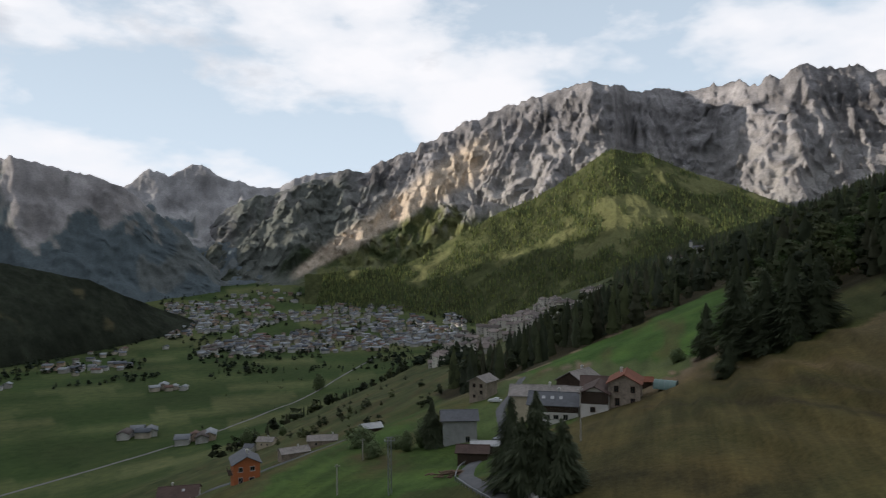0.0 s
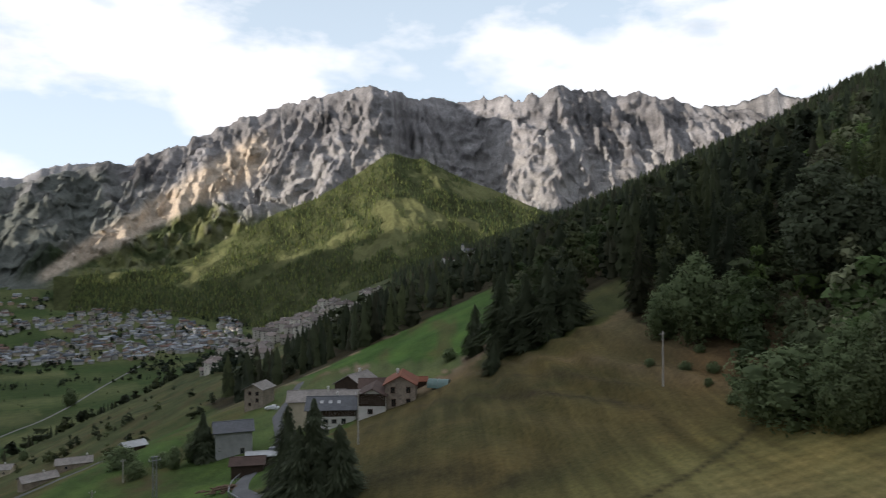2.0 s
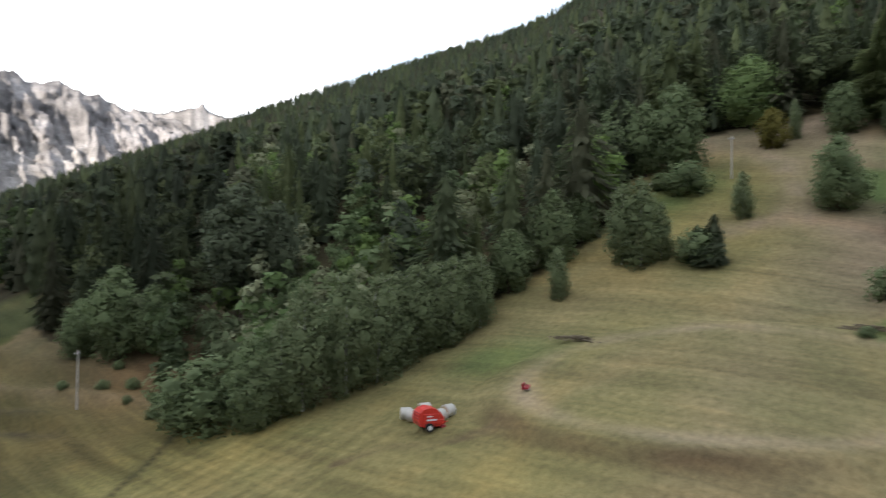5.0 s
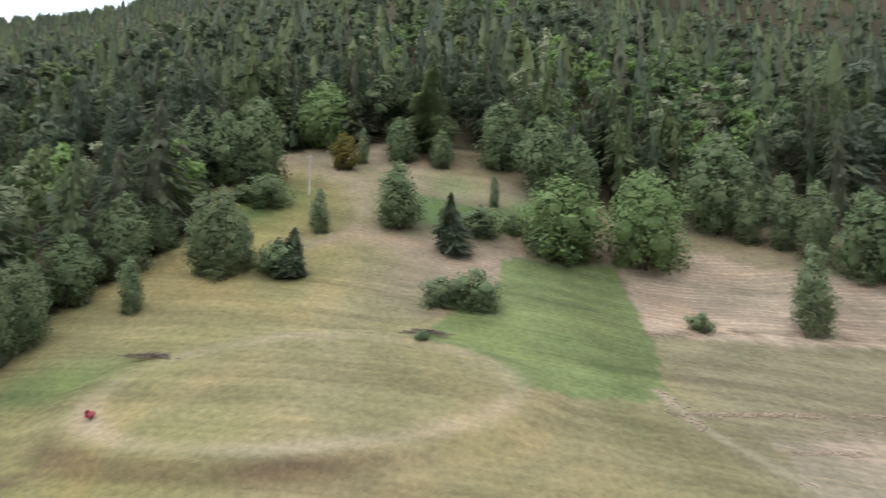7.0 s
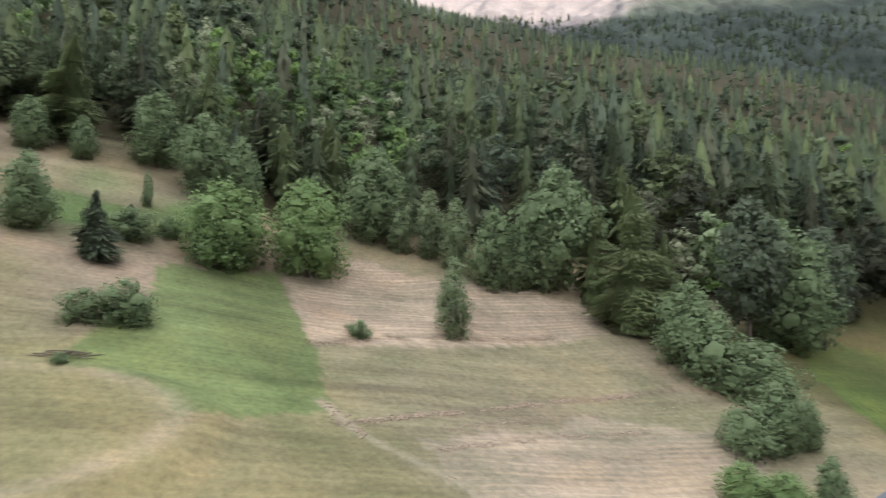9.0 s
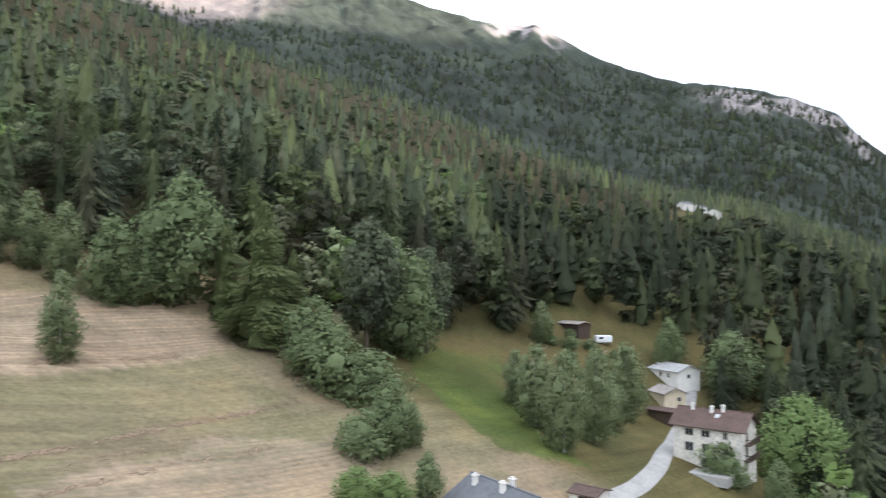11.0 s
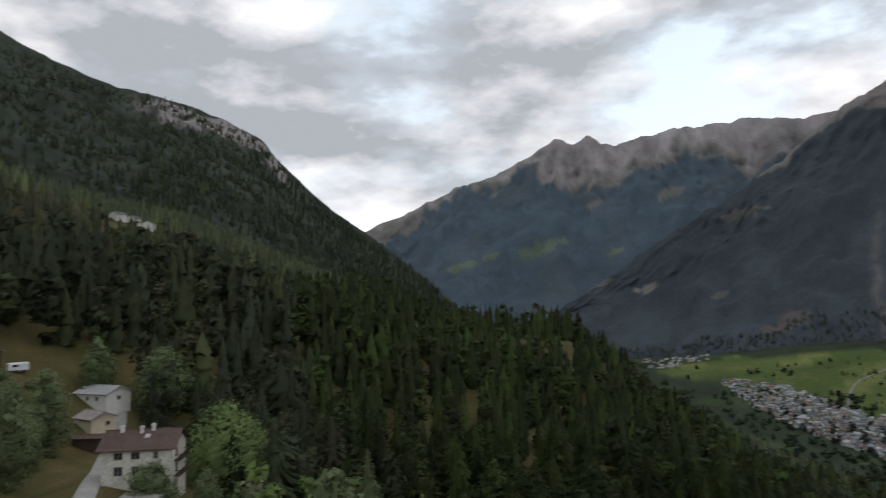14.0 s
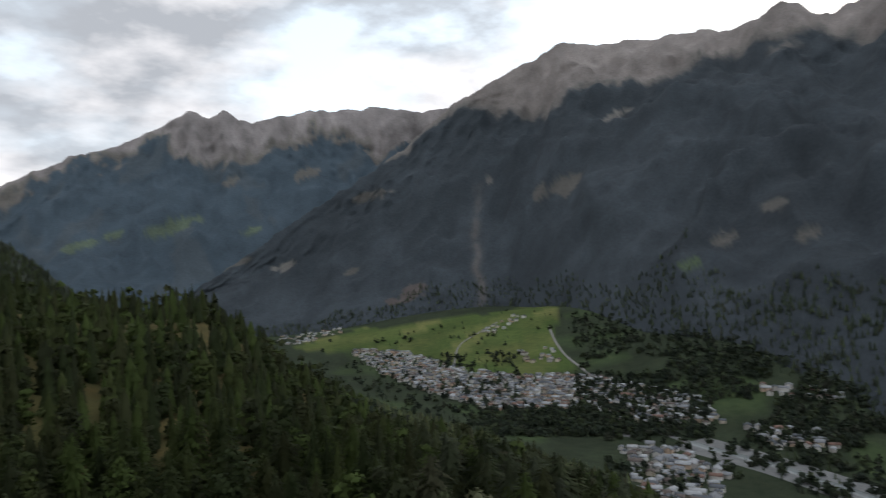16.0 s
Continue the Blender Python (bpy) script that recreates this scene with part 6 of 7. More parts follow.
M_TOWNROOF = island_tones("town_roofs", [(0.0, (0.105, 0.115, 0.130)), (0.25, (0.205, 0.215, 0.230)), (0.5, (0.120, 0.100, 0.092)), (0.65, (0.325, 0.340, 0.355)), (0.92, (0.17, 0.11, 0.09))])


def town_house(stretch, rise):
    """Walls and roof of a plain town house, 1 wide, as two little meshes."""
    a, b, h = stretch / 2, 0.5, 0.62
    v = [(s * a, t * b, z) for s in (-1, 1) for t, z in ((-1, -0.3), (1, -0.3), (1, h), (-1, h))] + [(-a, 0, h + rise), (a, 0, h + rise)]
    walls = [(0, 1, 2), (0, 2, 3), (3, 2, 8), (4, 7, 6), (4, 6, 5), (7, 9, 6), (0, 3, 7), (0, 7, 4), (1, 5, 6), (1, 6, 2)]
    o, e = 0.09, 0.06
    rv = [(s * (a + o), t * (b + o), h - rise * o / b + e) for s in (-1, 1) for t in (-1, 1)] + [(-a - o, 0, h + rise + e), (a + o, 0, h + rise + e)]
    rv += [(x, y, z - 0.05) for x, y, z in rv]
    rf = [(0, 2, 5), (0, 5, 4), (3, 1, 4), (3, 4, 5), (6, 11, 8), (6, 10, 11), (9, 10, 7), (9, 11, 10), (0, 4, 10), (0, 10, 6), (4, 1, 7), (4, 7, 10), (2, 8, 11), (2, 11, 5), (5, 11, 9), (5, 9, 3), (0, 6, 8), (0, 8, 2), (1, 3, 9), (1, 9, 7)]
    return (np.array(v), np.array(walls)), (np.array(rv), np.array(rf))


def town(name, label, places, low, high):
    """Houses past counting, far off: one mesh of walls and one of roofs under it."""
    kinds = [town_house(1.2, 0.22), town_house(1.6, 0.25), town_house(1.05, 0.28)]
    root = None
    pick = rng.integers(3, size=len(places))
    size = rng.uniform(low, high, len(places))
    turn = np.radians(rng.choice([12, 20, 102, 110], len(places)) + rng.uniform(-14, 14, len(places)))
    for j, (what, mat) in enumerate((("wall", M_TOWNWALL), ("roof", M_TOWNROOF))):
        Vs, Fs, off = [], [], 0
        for k in range(3):
            m = pick == k
            a, b = replicate(*kinds[k][j], places[m], turn[m], np.c_[size[m], size[m], size[m] * 0.9])
            Vs.append(a)
            Fs.append(b + off)
            off += len(a)
        me = mesh_np(name + "_" + what, np.concatenate(Vs), np.concatenate(Fs), mat)
        if root is None:
            root = tagged(new(name, me), label, "town", kind="stuff")
        else:
            part("roof", me, root)
    return root


def built_up(count, az, el, keep):
    """Places for houses, spread evenly over a stretch of the valley as it is seen from the hill."""
    out = []
    for _ in range(count):
        a = rng.uniform(*az)
        e = rng.uniform(*el(a))
        x, y = down(a, e)
        if keep(x, y):
            out.append((x, y, float(ground_height(x, y))))
    return np.array(out)


def packed(x, y, limit, scale=170):
    return float(fbm(np.array([x / scale]), np.array([y / scale]), 3, 120)[0]) > limit


old_town = built_up(1150, (-24.5, -1.0), lambda a: (-8.0 + 0.5 * smooth(-12, -2, a), -3.6 - 0.9 * smooth(-8, -1, a)), lambda x, y: packed(x, y, -0.18))
outer_town = built_up(170, (-36, -21), lambda a: (-9.3 + (a + 36) * 0.10, -7.4 + (a + 36) * 0.05), lambda x, y: packed(x, y, 0.0))
upper_town = built_up(130, (-20, -7), lambda a: (-4.4, -2.4), lambda x, y: packed(x, y, 0.05))
farms = np.array([(cx + dx, cy + dy, float(ground_height(cx + dx, cy + dy))) for cx, cy, n in ((-634, 1404, 3), (-505, 1033, 2), (-393, 981, 2)) for i in range(n) for dx, dy in ((i * 27 - 30, 6 * i), (i * 24 - 22, 24 - 5 * i))])
town("old_town", "dense town of pale houses with grey roofs on the valley floor", np.concatenate([old_town, outer_town, upper_town, farms]), 10, 18)


def quarter(count, ring, apart, low=400):
    """Houses kept apart from one another, within a ring of azimuths and elevations as seen from the hill."""
    az, el = [p[0] for p in ring], [p[1] for p in ring]
    out = []
    for _ in range(count * 8):
        a, e = rng.uniform(min(az), max(az)), rng.uniform(min(el), max(el))
        if not inside(np.array([a]), np.array([e]), ring)[0]:
            continue
        x, y = down(a, e, low)
        if all((x - q[0]) ** 2 + (y - q[1]) ** 2 > apart ** 2 for q in out):
            out.append((x, y, float(ground_height(x, y))))
        if len(out) >= count:
            break
    return out


south = quarter(680, [(217.6, -6.6), (222.2, -6.9), (225.9, -8.4), (230.5, -9.2), (236.8, -9.3), (245.3, -11.1), (247.2, -12.9), (239.3, -13.0), (237.1, -11.9), (229, -11.9), (223.9, -10.3), (220.3, -8.7)], 11.5)
south += quarter(40, [(211, -6.2), (217.3, -5.3), (217.3, -4.8), (211.6, -5.2)], 16)
south += quarter(90, [(239.2, -14.8), (242, -14.6), (245.5, -15.4), (247.4, -16.4), (246, -19), (241, -19)], 14)
south += quarter(28, [(249.5, -10.0), (255.2, -10.2), (255, -10.9), (250, -10.7)], 14)
south += quarter(40, [(248.6, -13.1), (254.5, -13.2), (254.5, -14.4), (250.5, -14.3)], 13)
south += quarter(16, [(228.5, -5.6), (231, -4.2), (232, -4.6), (229.5, -6.0)], 18)
south += quarter(14, [(231.5, -7.4), (234.5, -7.0), (234.8, -8.2), (232, -8.4)], 18)
south += quarter(12, [(242, -4.6), (244.5, -4.4), (244.5, -5.2), (242, -5.4)], 18)
town("river_village", "village of white houses with grey roofs beside the river", np.array(south), 7, 11.5)

# the settlement on the terraces: houses that can be told apart
M_PALE = plain("pale_house_walls", (0.60, 0.565, 0.505), 0.9, 0.6, 0.15, 0, per_object=0.3)
M_TERRACEROOF = plain("brown_grey_roofs", (0.17, 0.14, 0.125), 0.85, 0.8, 0.3, 0, per_object=0.45)
terrace = quarter(80, [(-3.6, -9.5), (0.6, -8.9), (2.6, -7.3), (6.4, -5.8), (9.6, -4.5), (10.2, -3.3), (6.5, -4.0), (2.0, -5.6), (-1.5, -6.9), (-3.8, -8.2)], 14.5, 560)
models = []
for k, (L, W, H, R) in enumerate(((15, 11, 8, 2.6), (12, 10, 6, 2.4), (19, 12, 10.5, 2.6))):
    models.append(house("terrace_house", "pale multi-storey house with a brown-grey roof on the hillside", (0, 900), 0, L, W, H, R, M_PALE, M_TERRACEROOF,
                        [("x-", u, z, 1.5, 1.5) for u in (-W / 4, W / 4) for z in np.arange(1.6, H, 2.9)] + [("y+", u, z, 1.5, 1.5) for u in (-L / 4, L / 4) for z in np.arange(1.6, H, 2.9)],
                        [(L / 5, 0.5)], balconies=[("x-", 0, 3.0, W * 0.7)], sunk=6, over=1.0, group="terrace houses"))
for k, (x, y, z) in enumerate(terrace):
    m = pose(x, y, z - 0.5, 0, 0, float(rng.choice([80, 95, 110, 170])) + rng.uniform(-12, 12))
    if k < 3:
        models[k].matrix_basis = m
    else:
        copy_thing(models[int(rng.integers(3))], m)

# a chapel and a few houses on the wooded shoulder of the hill
for k, (x, y, az) in enumerate(((258, 850, 95), (243, 872, 70), (275, 868, 100), (240, 840, 90))):
    house("shoulder_house", "small pale house on the wooded shoulder", (x, y), az, 11, 9, 5, 2.2, M_RENDER, M_BROWNROOF, [("y-", -2.5, 2.4, 1.2, 1.3), ("y-", 2.5, 2.4, 1.2, 1.3)], sunk=5, group="shoulder houses")
chapel = house("chapel", "little white chapel with a square bell tower", (262, 838), 95, 12, 8, 7, 3, M_RENDER, M_SLATE, [("y-", -2, 3.5, 1.0, 2.2), ("y-", 2, 3.5, 1.0, 2.2)], sunk=5, category="chapel")
part("bell_tower", boxes("bell_tower", M_RENDER, ((3.2, 3.2, 17), (-7.4, 0, 5.5)), bevel=0.05), chapel)
bm = bmesh.new()
bm_tube(bm, (-7.4, 0, 14.0), (-7.4, 0, 17.5), 2.5, 0.05, 4)
part("spire", finish("spire", bm, M_SLATE), chapel)

# trees in the valley and between the houses
groves = []
for count, az, el, limit in ((2600, (-36, 0), (-9.5, -2.4), -0.02), (700, (210, 237), (-10, -4.0), 0.33), (700, (228, 240), (-14, -11.8), -0.1), (4600, (236, 259), (-14, -4.0), -0.22), (500, (238, 258), (-19, -14), -0.1), (900, (211, 232), (-14, -7.4), -0.35)):
    for _ in range(count):
        x, y = down(rng.uniform(*az), rng.uniform(*el))
        if float(fbm(np.array([x / 110]), np.array([y / 110]), 3, 140)[0]) > limit:
            groves.append((x, y, float(ground_height(x, y))))
small_leaf = [leaf_crown(26, 400 + s, 1, 0.19, 0.45, 0.1, False) for s in range(3)]
# grove tones pulled towards blue, distance haze put into the palette
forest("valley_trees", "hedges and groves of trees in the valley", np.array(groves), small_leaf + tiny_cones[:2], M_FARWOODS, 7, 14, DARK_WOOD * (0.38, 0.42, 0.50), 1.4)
belt = np.array([(x + rng.normal(0, 14), y + rng.normal(0, 14)) for k in np.linspace(0, 1, 170) for x, y in [(-235 + 250 * k ** 1.3 - 40 * (1 - k), 760 + 900 * k)]])
forest("tree_belt", "belt of dark trees along the foot of the slope", np.c_[belt, ground_height(belt[:, 0], belt[:, 1])], small_leaf + tiny_cones, M_FARWOODS, 9, 17, DARK_WOOD * 0.45, 1.3)

hedge = np.array([down(rng.uniform(-22, -3), rng.uniform(-15.5, -8.5), 180) for _ in range(420)])
hedge = hedge[fbm(hedge[:, 0] / 45, hedge[:, 1] / 45, 3, 141) > 0.22]
forest("slope_hedges", "dark bushes and small trees along the terraces of the slope", np.c_[hedge, ground_height(hedge[:, 0], hedge[:, 1])], mid_leaf, M_WOODS, 3, 7, DARK_WOOD * 0.7, 1.3)
for k, (x, y, az) in enumerate(((73, -536, 20), (82, -528, 35), (63, -540, 10))):
    house("slope_chalet", "small chalet with a pale roof in a forest clearing", (x, y), az, 9, 7, 4, 1.8, M_RENDER, M_SLATE, [("y-", -2, 2.2, 1.0, 1.1), ("y-", 2, 2.2, 1.0, 1.1)], sunk=4, group="slope chalets")

# ---- small things ----
def ground_thing(name, label, category, x, y, turn=0.0, group="", sink=0.0):
    root = new(name)
    root.matrix_basis = pose(x, y, float(ground_height(x, y)) - sink, 0, 0, turn)
    return tagged(root, label, category, group)


def wooden_pole(x, y, h, turn):
    root = ground_thing("utility_pole", "slender pale wooden utility pole with insulators", "pole", x, y, turn, "utility poles")
    bm = bmesh.new()
    bm_tube(bm, (0, 0, -0.6), (0, 0, h), 0.15, 0.10)
    part("shaft", finish("shaft", bm, M_POLE), root)
    part("crossarm", boxes("crossarm", M_STEEL, ((1.1, 0.08, 0.08), (0, 0.12, h - 0.5)), bevel=0.01), root)
    for u in (-0.45, 0.0, 0.45):
        bm = bmesh.new()
        bm_tube(bm, (u, 0.12, h - 0.46), (u, 0.12, h - 0.22), 0.05, 0.03, 8)
        part("insulator", finish("insulator", bm, M_RENDER), root)
    return root


wooden_pole(61.5, 95.2, 8.6, 20)
wooden_pole(18.3, 125.4, 9.6, 10)
wooden_pole(-27.3, 163.9, 5.2, 10)
wooden_pole(131, 15.7, 7.5, 80)
wooden_pole(-27.1, 132.7, 6.0, 0)


def lattice_pole(x, y, h):
    root = ground_thing("lattice_pole", "narrow steel lattice pole with insulators", "pylon", x, y, 15)
    for sx in (-0.28, 0.28):
        for sy in (-0.28, 0.28):
            part("corner_post", boxes("corner_post", M_STEEL, ((0.09, 0.09, h + 0.4), (sx, sy, h / 2 - 0.2))), root)
    n = 12
    for face, (ax, ay) in enumerate(((0, -0.28), (0, 0.28), (-0.28, 0), (0.28, 0))):
        bm = bmesh.new()
        for k in range(n):
            z0, z1, s = h * k / n, h * (k + 1) / n, 0.28 if k % 2 else -0.28
            bm_tube(bm, (s, ay, z0) if ay else (ax, s, z0), (-s, ay, z1) if ay else (ax, -s, z1), 0.03, None, 5)
        part("bracing", finish("bracing", bm, M_STEEL), root)
    part("crossarm", boxes("crossarm", M_STEEL, ((1.9, 0.12, 0.12), (0, 0, h - 0.6)), ((1.3, 0.12, 0.12), (0, 0, h)), bevel=0.01), root)
    for u in (-0.85, 0.85):
        bm = bmesh.new()
        bm_tube(bm, (u, 0, h - 0.54), (u, 0, h - 0.20), 0.07, 0.05, 8)
        part("insulator", finish("insulator", bm, M_RENDER), root)


lattice_pole(-15.4, 120.7, 10.0)


def bale(x, y, turn, tilt, lift=0.0):
    root = ground_thing("hay_bale", "round hay bale in white wrap on the mown slope", "hay bale", x, y, turn, "hay bales")
    root.matrix_basis = root.matrix_basis @ pose(0, 0, 0.62 + lift, 90, 0, tilt)
    bm = bmesh.new()
    bm_tube(bm, (0, 0, -0.6), (0, 0, 0.6), 0.64, None, 28)
    bmesh.ops.bevel(bm, geom=[e for e in bm.edges if abs(e.verts[0].co.z - e.verts[1].co.z) < 0.01], offset=0.08, segments=2, affect="EDGES")
    part("wrap", finish("wrap", bm, M_WRAP), root)
    for s in (-1, 1):
        bm = bmesh.new()
        bm_tube(bm, (0, 0, s * 0.595), (0, 0, s * 0.612), 0.52, 0.48, 24)
        part("bale_end", finish("bale_end", bm, M_STRAW), root)


for row in ((62.6, 39.2, 35, 0), (62.0, 38.0, 20, 0), (63.4, 37.4, 60, 0), (61.9, 34.6, 75, 0), (62.8, 34.2, 75, 0)):
    bale(*row)


def wheel(parent, at, r, w, turn=0.0):
    bm = bmesh.new()
    bm_tube(bm, (-w / 2, 0, 0), (w / 2, 0, 0), r, None, 20)
    bmesh.ops.bevel(bm, geom=[e for e in bm.edges if abs(e.verts[0].co.x - e.verts[1].co.x) < 0.01], offset=w * 0.2, segments=2, affect="EDGES")
    tyre = part("wheel", finish("tyre", bm, M_RUBBER), parent, m=pose(*at, 0, 0, turn))
    bm = bmesh.new()
    bm_tube(bm, (-w / 2 - 0.02, 0, 0), (w / 2 + 0.02, 0, 0), r * 0.55, r * 0.55, 14)
    part("rim", finish("rim", bm, M_CARWHITE), tyre)


def baler(x, y, turn):
    root = ground_thing("round_baler", "red round baler with white stripes standing on the meadow", "farm machine", x, y, turn)
    # the rounded chamber, seen from the side, lying across
    prof = [(-1.25, 0.55), (-1.45, 1.1), (-1.35, 1.7), (-0.9, 2.15), (-0.2, 2.3), (0.5, 2.15), (0.95, 1.75), (1.25, 1.3), (1.3, 0.75), (0.9, 0.45), (-0.7, 0.4)]
    n = len(prof)
    v = [(px, s * 0.95, pz) for s in (-1, 1) for px, pz in prof]
    f = [tuple(range(n)), tuple(range(2 * n - 1, n - 1, -1))] + [(i, i + n, (i + 1) % n + n, (i + 1) % n) for i in range(n)]
    body = part("chamber", polygons("chamber", M_RED, v, f), root)
    for s in (-1, 1):
        part("side_panel", boxes("side_panel", M_RED, ((1.7, 0.12, 1.0), (-0.1, s * 1.02, 1.25)), ((0.9, 0.14, 0.5), (0.75, s * 1.02, 0.9)), bevel=0.05), root)
        part("stripe", boxes("stripe", M_CARWHITE, ((1.1, 0.03, 0.14), (-0.1, s * 1.10, 1.15)), ((0.6, 0.03, 0.12), (-0.3, s * 1.10, 1.5))), body)
        wheel(root, (-0.35, s * 1.12, 0.42), 0.44, 0.34, 90)
    part("tailgate_ribs", boxes("tailgate_ribs", M_DARKRED, *[((0.06, 1.9, 0.10), (-1.42 + 0.05 * abs(k - 2), 0, 0.8 + 0.25 * k)) for k in range(5)]), root)
    part("drawbar", boxes("drawbar", M_RED, ((2.2, 0.16, 0.18), (2.1, 0.0, 0.62)), ((0.12, 0.5, 0.4), (1.2, 0, 0.7)), bevel=0.03), root)
    bm = bmesh.new()
    bm_tube(bm, (2.9, 0.12, 0.0), (2.9, 0.12, 0.85), 0.05, None, 8)
    part("jack_stand", finish("jack_stand", bm, M_STEEL), root)
    part("pickup", boxes("pickup", M_DARKRED, ((0.5, 2.1, 0.35), (1.15, 0, 0.42)), bevel=0.05), root)


baler(60.3, 35.0, -38)


def mower(x, y, turn):
    root = ground_thing("disc_mower", "dark red disc mower lying on the grass", "farm machine", x, y, turn)
    part("cutter_bar", boxes("cutter_bar", M_DARKRED, ((2.1, 0.55, 0.22), (0.2, 0, 0.22)), bevel=0.04), root)
    part("hitch_frame", boxes("hitch_frame", M_DARKRED, ((0.14, 0.14, 0.6), (-0.95, 0.3, 0.4)), ((0.14, 0.14, 0.6), (-0.55, 0.3, 0.4)), ((0.6, 0.14, 0.14), (-0.75, 0.3, 0.68)), bevel=0.02), root)
    part("guard", boxes("guard", M_DARKRED, ((2.0, 0.05, 0.35), (0.2, 0.32, 0.42), 0, 12), bevel=0.01), root)
    for u in (-0.4, 0.2, 0.8):
        bm = bmesh.new()
        bm_tube(bm, (u, -0.1, 0.06), (u, -0.1, 0.14), 0.26, 0.22, 14)
        part("cutting_disc", finish("cutting_disc", bm, M_STEEL), root)


mower(65.9, 26.8, 15)


def car(name, label, x, y, turn, paint):
    root = ground_thing(name, label, "car", x, y, turn, "parked cars")
    prof = [(-2.05, 0.35), (-2.1, 0.75), (-1.95, 0.95), (-1.55, 1.0), (-1.2, 1.42), (0.25, 1.46), (0.95, 1.0), (1.95, 0.85), (2.1, 0.6), (2.05, 0.35)]
    n = len(prof)
    v = [(px, s * (0.85 if pz < 1.1 else 0.68), pz) for s in (-1, 1) for px, pz in prof]
    f = [tuple(range(n)), tuple(range(2 * n - 1, n - 1, -1))] + [(i, i + n, (i + 1) % n + n, (i + 1) % n) for i in range(n)]
    part("body", polygons("body", paint, v, f), root)
    for s in (-1, 1):
        part("side_window", polygons("side_window", M_GLASS, [(-1.35, s * 0.80, 1.04), (0.75, s * 0.80, 1.04), (0.2, s * 0.71, 1.38), (-1.12, s * 0.71, 1.38)], [(0, 1, 2, 3)]), root)
        for u in (-1.3, 1.25):
            wheel(root, (u, s * 0.78, 0.32), 0.32, 0.2, 90)
    part("windscreen", polygons("windscreen", M_GLASS, [(0.32, -0.66, 1.44), (0.32, 0.66, 1.44), (0.93, 0.78, 1.04), (0.93, -0.78, 1.04)], [(0, 1, 2, 3)]), root)
    part("rear_window", polygons("rear_window", M_GLASS, [(-1.24, -0.64, 1.40), (-1.24, 0.64, 1.40), (-1.56, 0.76, 1.05), (-1.56, -0.76, 1.05)], [(0, 1, 2, 3)]), root)


car("parked_car", "dark blue car parked by the wooden shed", 4.3, 157, 70, M_CARDARK)
car("white_car", "white car parked on the lane above", 5.4, 217, 160, M_CARWHITE)


def heap(name, label, category, x, y, count, spread, length, material, thick=0.06, turn=None, seed=1):
    """A heap of logs, each one a part, or of brushwood past picking apart."""
    r2 = np.random.default_rng(seed)
    bm = bmesh.new()
    root = ground_thing(name, label, category, x, y) if turn is not None else None
    for k in range(count):
        a = r2.uniform(0, 6.28) if turn is None else radians(turn) + r2.normal(0, 0.12)
        px, py = r2.normal(0, spread[0]), r2.normal(0, spread[1])
        z = max(0.05, spread[2] * (1 - (px / spread[0] / 2) ** 2 - (py / spread[1] / 2) ** 2)) * r2.uniform(0.2, 1)
        d = Vector((math.cos(a), math.sin(a), r2.normal(0, 0.12))) * length * r2.uniform(0.6, 1.1) / 2
        c = Vector((px, py, z))
        bm_tube(bm, c - d, c + d, thick * r2.uniform(0.7, 1.2), None, 6)
        if turn is not None:
            part("log", finish("log", bm, material), root)
            bm = bmesh.new()
    if turn is None:
        ob = new(name, finish(name, bm, material))
        ob.matrix_basis = pose(x, y, float(ground_height(x, y)))
        tagged(ob, label, category, kind="stuff")
    else:
        bm.free()


heap("log_pile", "pile of cut logs beside the lane", "log pile", -4.6, 129.5, 70, (1.5, 0.8, 1.1), 1.6, M_LOG, 0.13, 20, 3)
heap("brush_heap", "low heap of raked branches on the meadow", "heap", 78.0, 25.6, 130, (0.7, 1.5, 0.5), 1.3, M_HEAP, 0.05, None, 4)
heap("stone_heap", "small heap of grey branches and stones on the grass", "heap", 82.9, -3.5, 90, (1.0, 1.6, 0.8), 1.5, M_HEAP, 0.05, None, 5)


def windrow(label, line, per_metre, tall, wide, seed):
    """Raked hay lying in a broken line: small flattened tufts past counting."""
    r2 = np.random.default_rng(seed)
    pts = np.array(line, float)
    d = np.r_[0, np.cumsum(np.hypot(*np.diff(pts, axis=0).T))]
    t = r2.uniform(0, d[-1], int(d[-1] * per_metre * 2.2))
    t = t[fbm(t / 3.5, 0 * t + seed, 3, 5) > -0.12]
    x, y = np.interp(t, d, pts[:, 0]) + r2.normal(0, wide, len(t)), np.interp(t, d, pts[:, 1]) + r2.normal(0, wide, len(t))
    ball = bmesh.new()
    bmesh.ops.create_icosphere(ball, subdivisions=1, radius=1.0)
    ball.verts.index_update()
    v = np.array([tuple(q.co) for q in ball.verts]) * r2.uniform(0.7, 1.2, (12, 1))
    f = np.array([[q.index for q in g.verts] for g in ball.faces])
    ball.free()
    size = r2.uniform(0.5, 1.2, len(t))
    V, F = replicate(v, f, np.c_[x, y, ground_height(x, y)], r2.uniform(0, 6.28, len(t)), np.c_[0.24 * size, 0.17 * size, tall * 0.55 * size])
    tagged(new("hay_windrow", mesh_np("hay_windrow", V, F, M_HAY)), label, "hay", kind="stuff")


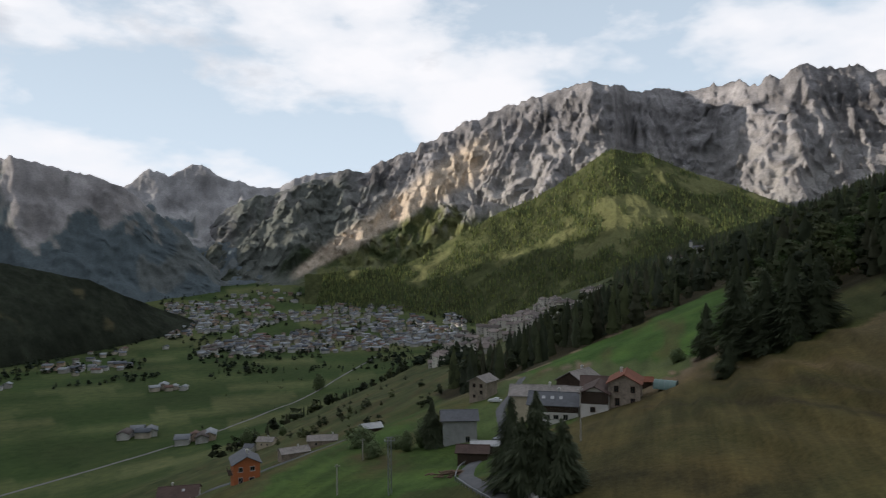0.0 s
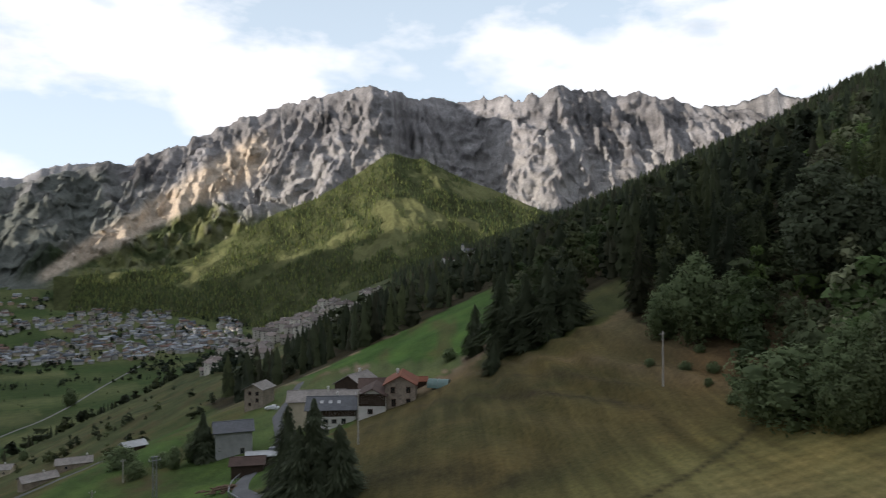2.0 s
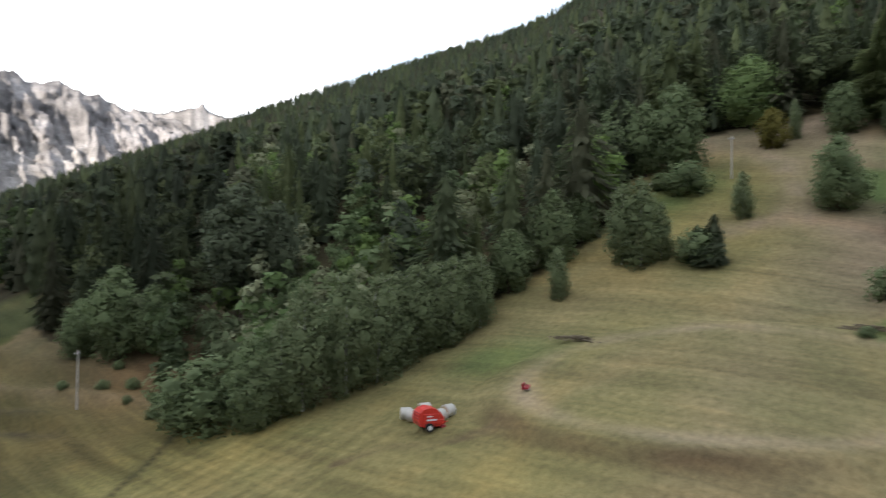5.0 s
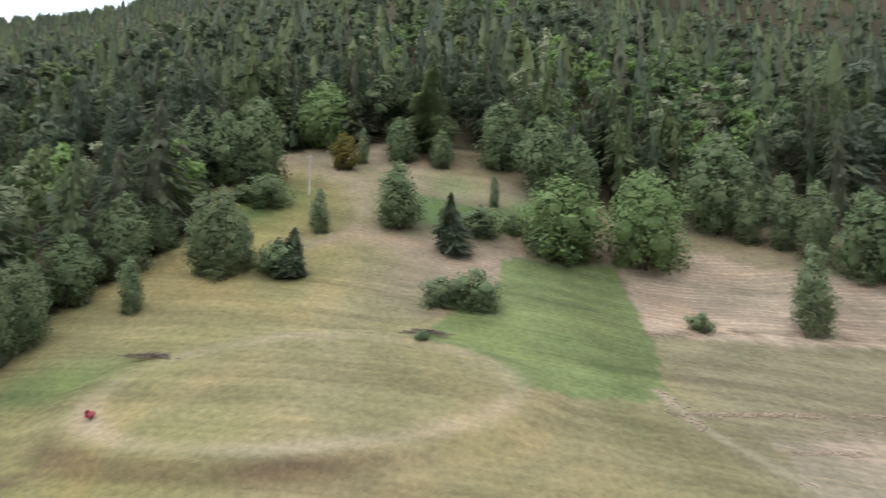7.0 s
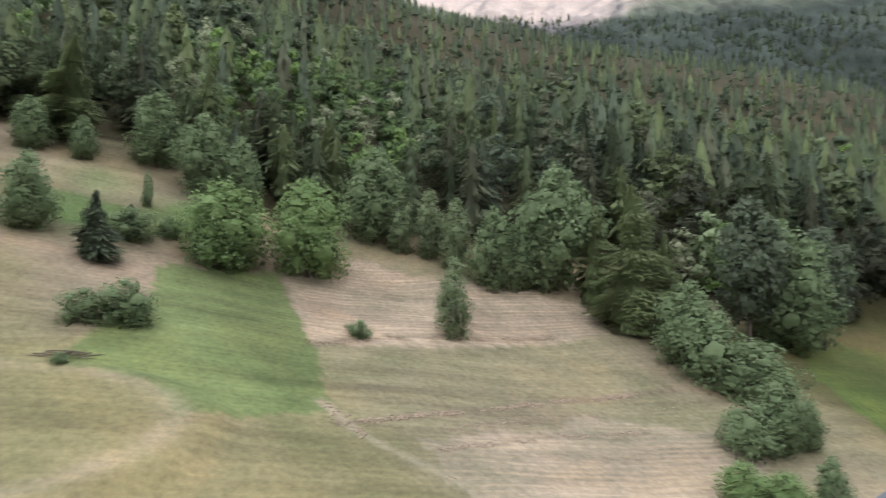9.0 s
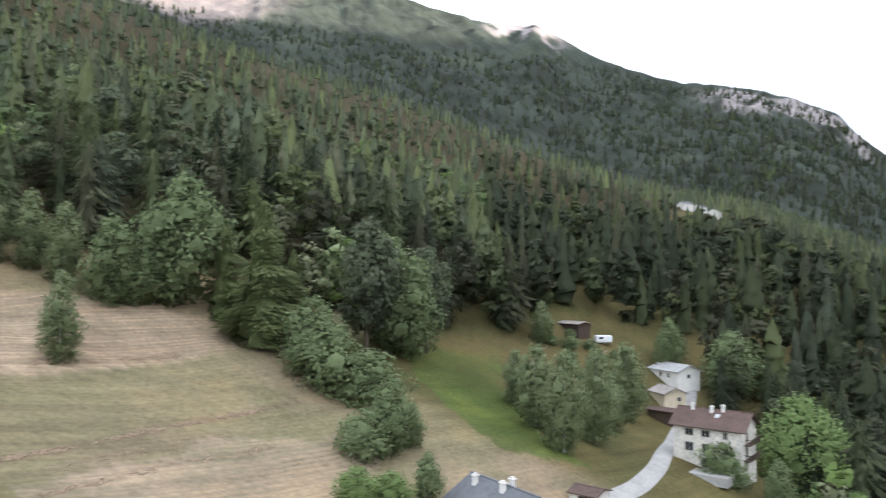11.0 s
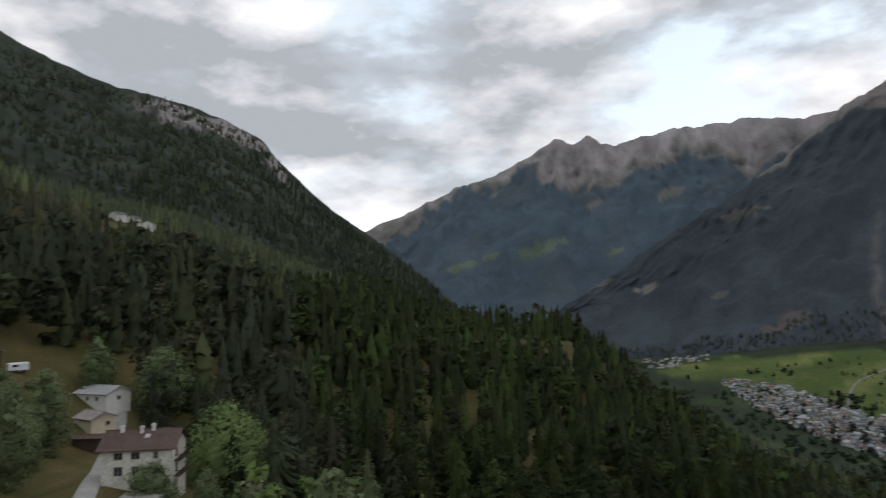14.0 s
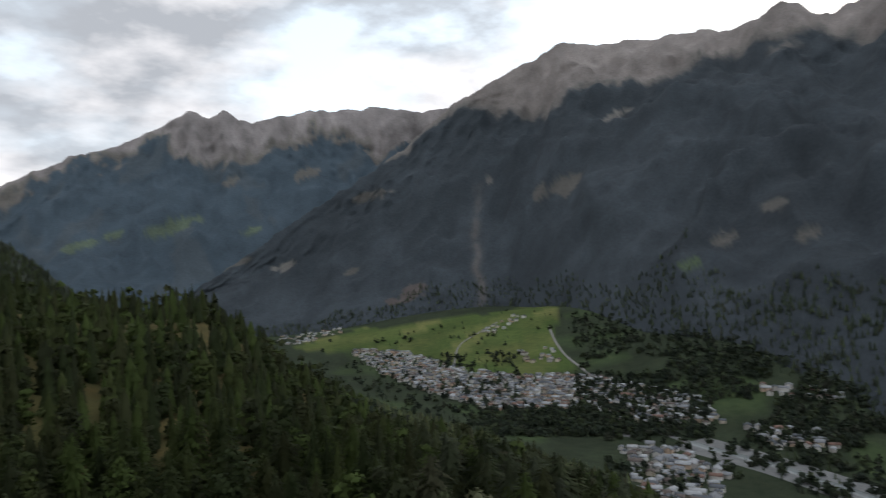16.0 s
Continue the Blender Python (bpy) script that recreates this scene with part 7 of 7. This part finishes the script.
windrow("long windrow of raked brown hay across the meadow", [(66.6, -27), (67.7, -38), (68, -49.5), (67.7, -62), (66.7, -77)], 7, 0.22, 0.28, 1)
windrow("short windrow of raked brown hay on the slope", [(59.7, -35), (60.3, -48), (58.5, -63)], 5, 0.18, 0.35, 2)
windrow("scattered tufts of hay below the long windrow", [(64, -33), (64.5, -46), (63.5, -60), (62, -72)], 2.5, 0.16, 0.6, 3)
windrow("rough bank of uncut grass along the hay field", [(88.7, -33), (90.8, -45.5), (88.2, -58), (86, -72)], 6, 0.26, 0.4, 4)
windrow("pale hay spilled along the corner of the green field", [(72, -27.5), (65, -28.2), (60, -30), (54, -33)], 4, 0.14, 0.5, 5)


def tunnel(x, y, turn, length, r):
    root = ground_thing("polytunnel", "small greenish polytunnel greenhouse behind the house", "greenhouse", x, y, turn)
    n = 14
    v = [(u, r * math.cos(math.pi * k / n), r * 1.15 * math.sin(math.pi * k / n) - 0.05) for u in (-length / 2, length / 2) for k in range(n + 1)]
    f = [(k, k + 1, k + n + 2, k + n + 1) for k in range(n)] + [tuple(range(n, -1, -1)), tuple(range(n + 1, 2 * n + 2))]
    part("sheet", polygons("sheet", M_TUNNEL, v, f), root)
    for u in np.linspace(-length / 2, length / 2, 5):
        bm = bmesh.new()
        for k in range(n):
            p, q = [(float(u), (r + 0.03) * math.cos(math.pi * j / n), (r + 0.03) * 1.15 * math.sin(math.pi * j / n)) for j in (k, k + 1)]
            bm_tube(bm, p, q, 0.03, None, 5)
        part("hoop", finish("hoop", bm, M_STEEL), root)


tunnel(42.8, 160.5, -30, 5.0, 1.7)


def lane_edge(name, label, category, line, offset, builder):
    pts = np.array(line, float)
    d = np.r_[0, np.cumsum(np.hypot(*np.diff(pts, axis=0).T))]
    s = np.arange(0, d[-1], 1.0)
    x, y = np.interp(s, d, pts[:, 0]), np.interp(s, d, pts[:, 1])
    for _ in range(10):
        x[1:-1], y[1:-1] = (x[:-2] + 2 * x[1:-1] + x[2:]) / 4, (y[:-2] + 2 * y[1:-1] + y[2:]) / 4
    tx, ty = np.gradient(x), np.gradient(y)
    n = np.hypot(tx, ty)
    x, y = x - ty / n * offset, y + tx / n * offset
    root = new(name)
    tagged(root, label, category)
    builder(root, x, y, ground_height(x, y))


def rail(root, x, y, z):
    bm = bmesh.new()
    for k in range(len(x) - 1):
        bm_tube(bm, (x[k], y[k], z[k] + 0.75), (x[k + 1], y[k + 1], z[k + 1] + 0.75), 0.09, None, 6)
    part("beam", finish("beam", bm, M_STEEL), root)
    for k in range(0, len(x), 2):
        part("post", boxes("post", M_STEEL, ((0.1, 0.1, 1.1), (x[k], y[k], z[k] + 0.25))), root)


def stones(root, x, y, z):
    r2 = np.random.default_rng(9)
    shapes = []
    for k in range(6):
        bm = bmesh.new()
        bmesh.ops.create_icosphere(bm, subdivisions=1, radius=0.5)
        for v in bm.verts:
            v.co *= r2.uniform(0.8, 1.15)
        shapes.append(finish("stone", bm, M_CONCRETE))
    for k in range(len(x)):
        for j in range(5):
            part("stone", shapes[int(r2.integers(6))], root, m=pose(x[k] + r2.normal(0, 0.3), y[k] + r2.normal(0, 0.3), z[k] + 0.1 + 0.35 * (j % 3), *r2.uniform(0, 180, 3)))


lane_edge("guard_rail", "steel guard rail along the outer bend of the lane", "guard rail", LANE[1:6], 1.9, rail)
lane_edge("dry_stone_wall", "rough pale stone wall along the lane's inner bank", "stone wall", LANE[0:3], -2.2, stones)
caravan = ground_thing("caravan", "small white caravan parked on the knoll", "caravan", 50.5, -183.2, 30)
part("shell", boxes("shell", M_CARWHITE, ((4.4, 2.1, 1.9), (0, 0, 1.35)), bevel=0.22), caravan)
part("window", boxes("window", M_GLASS, ((1.2, 2.14, 0.6), (0.8, 0, 1.6)), bevel=0.05), caravan)
for s in (-1, 1):
    wheel(caravan, (0, s * 0.95, 0.33), 0.33, 0.2, 90)
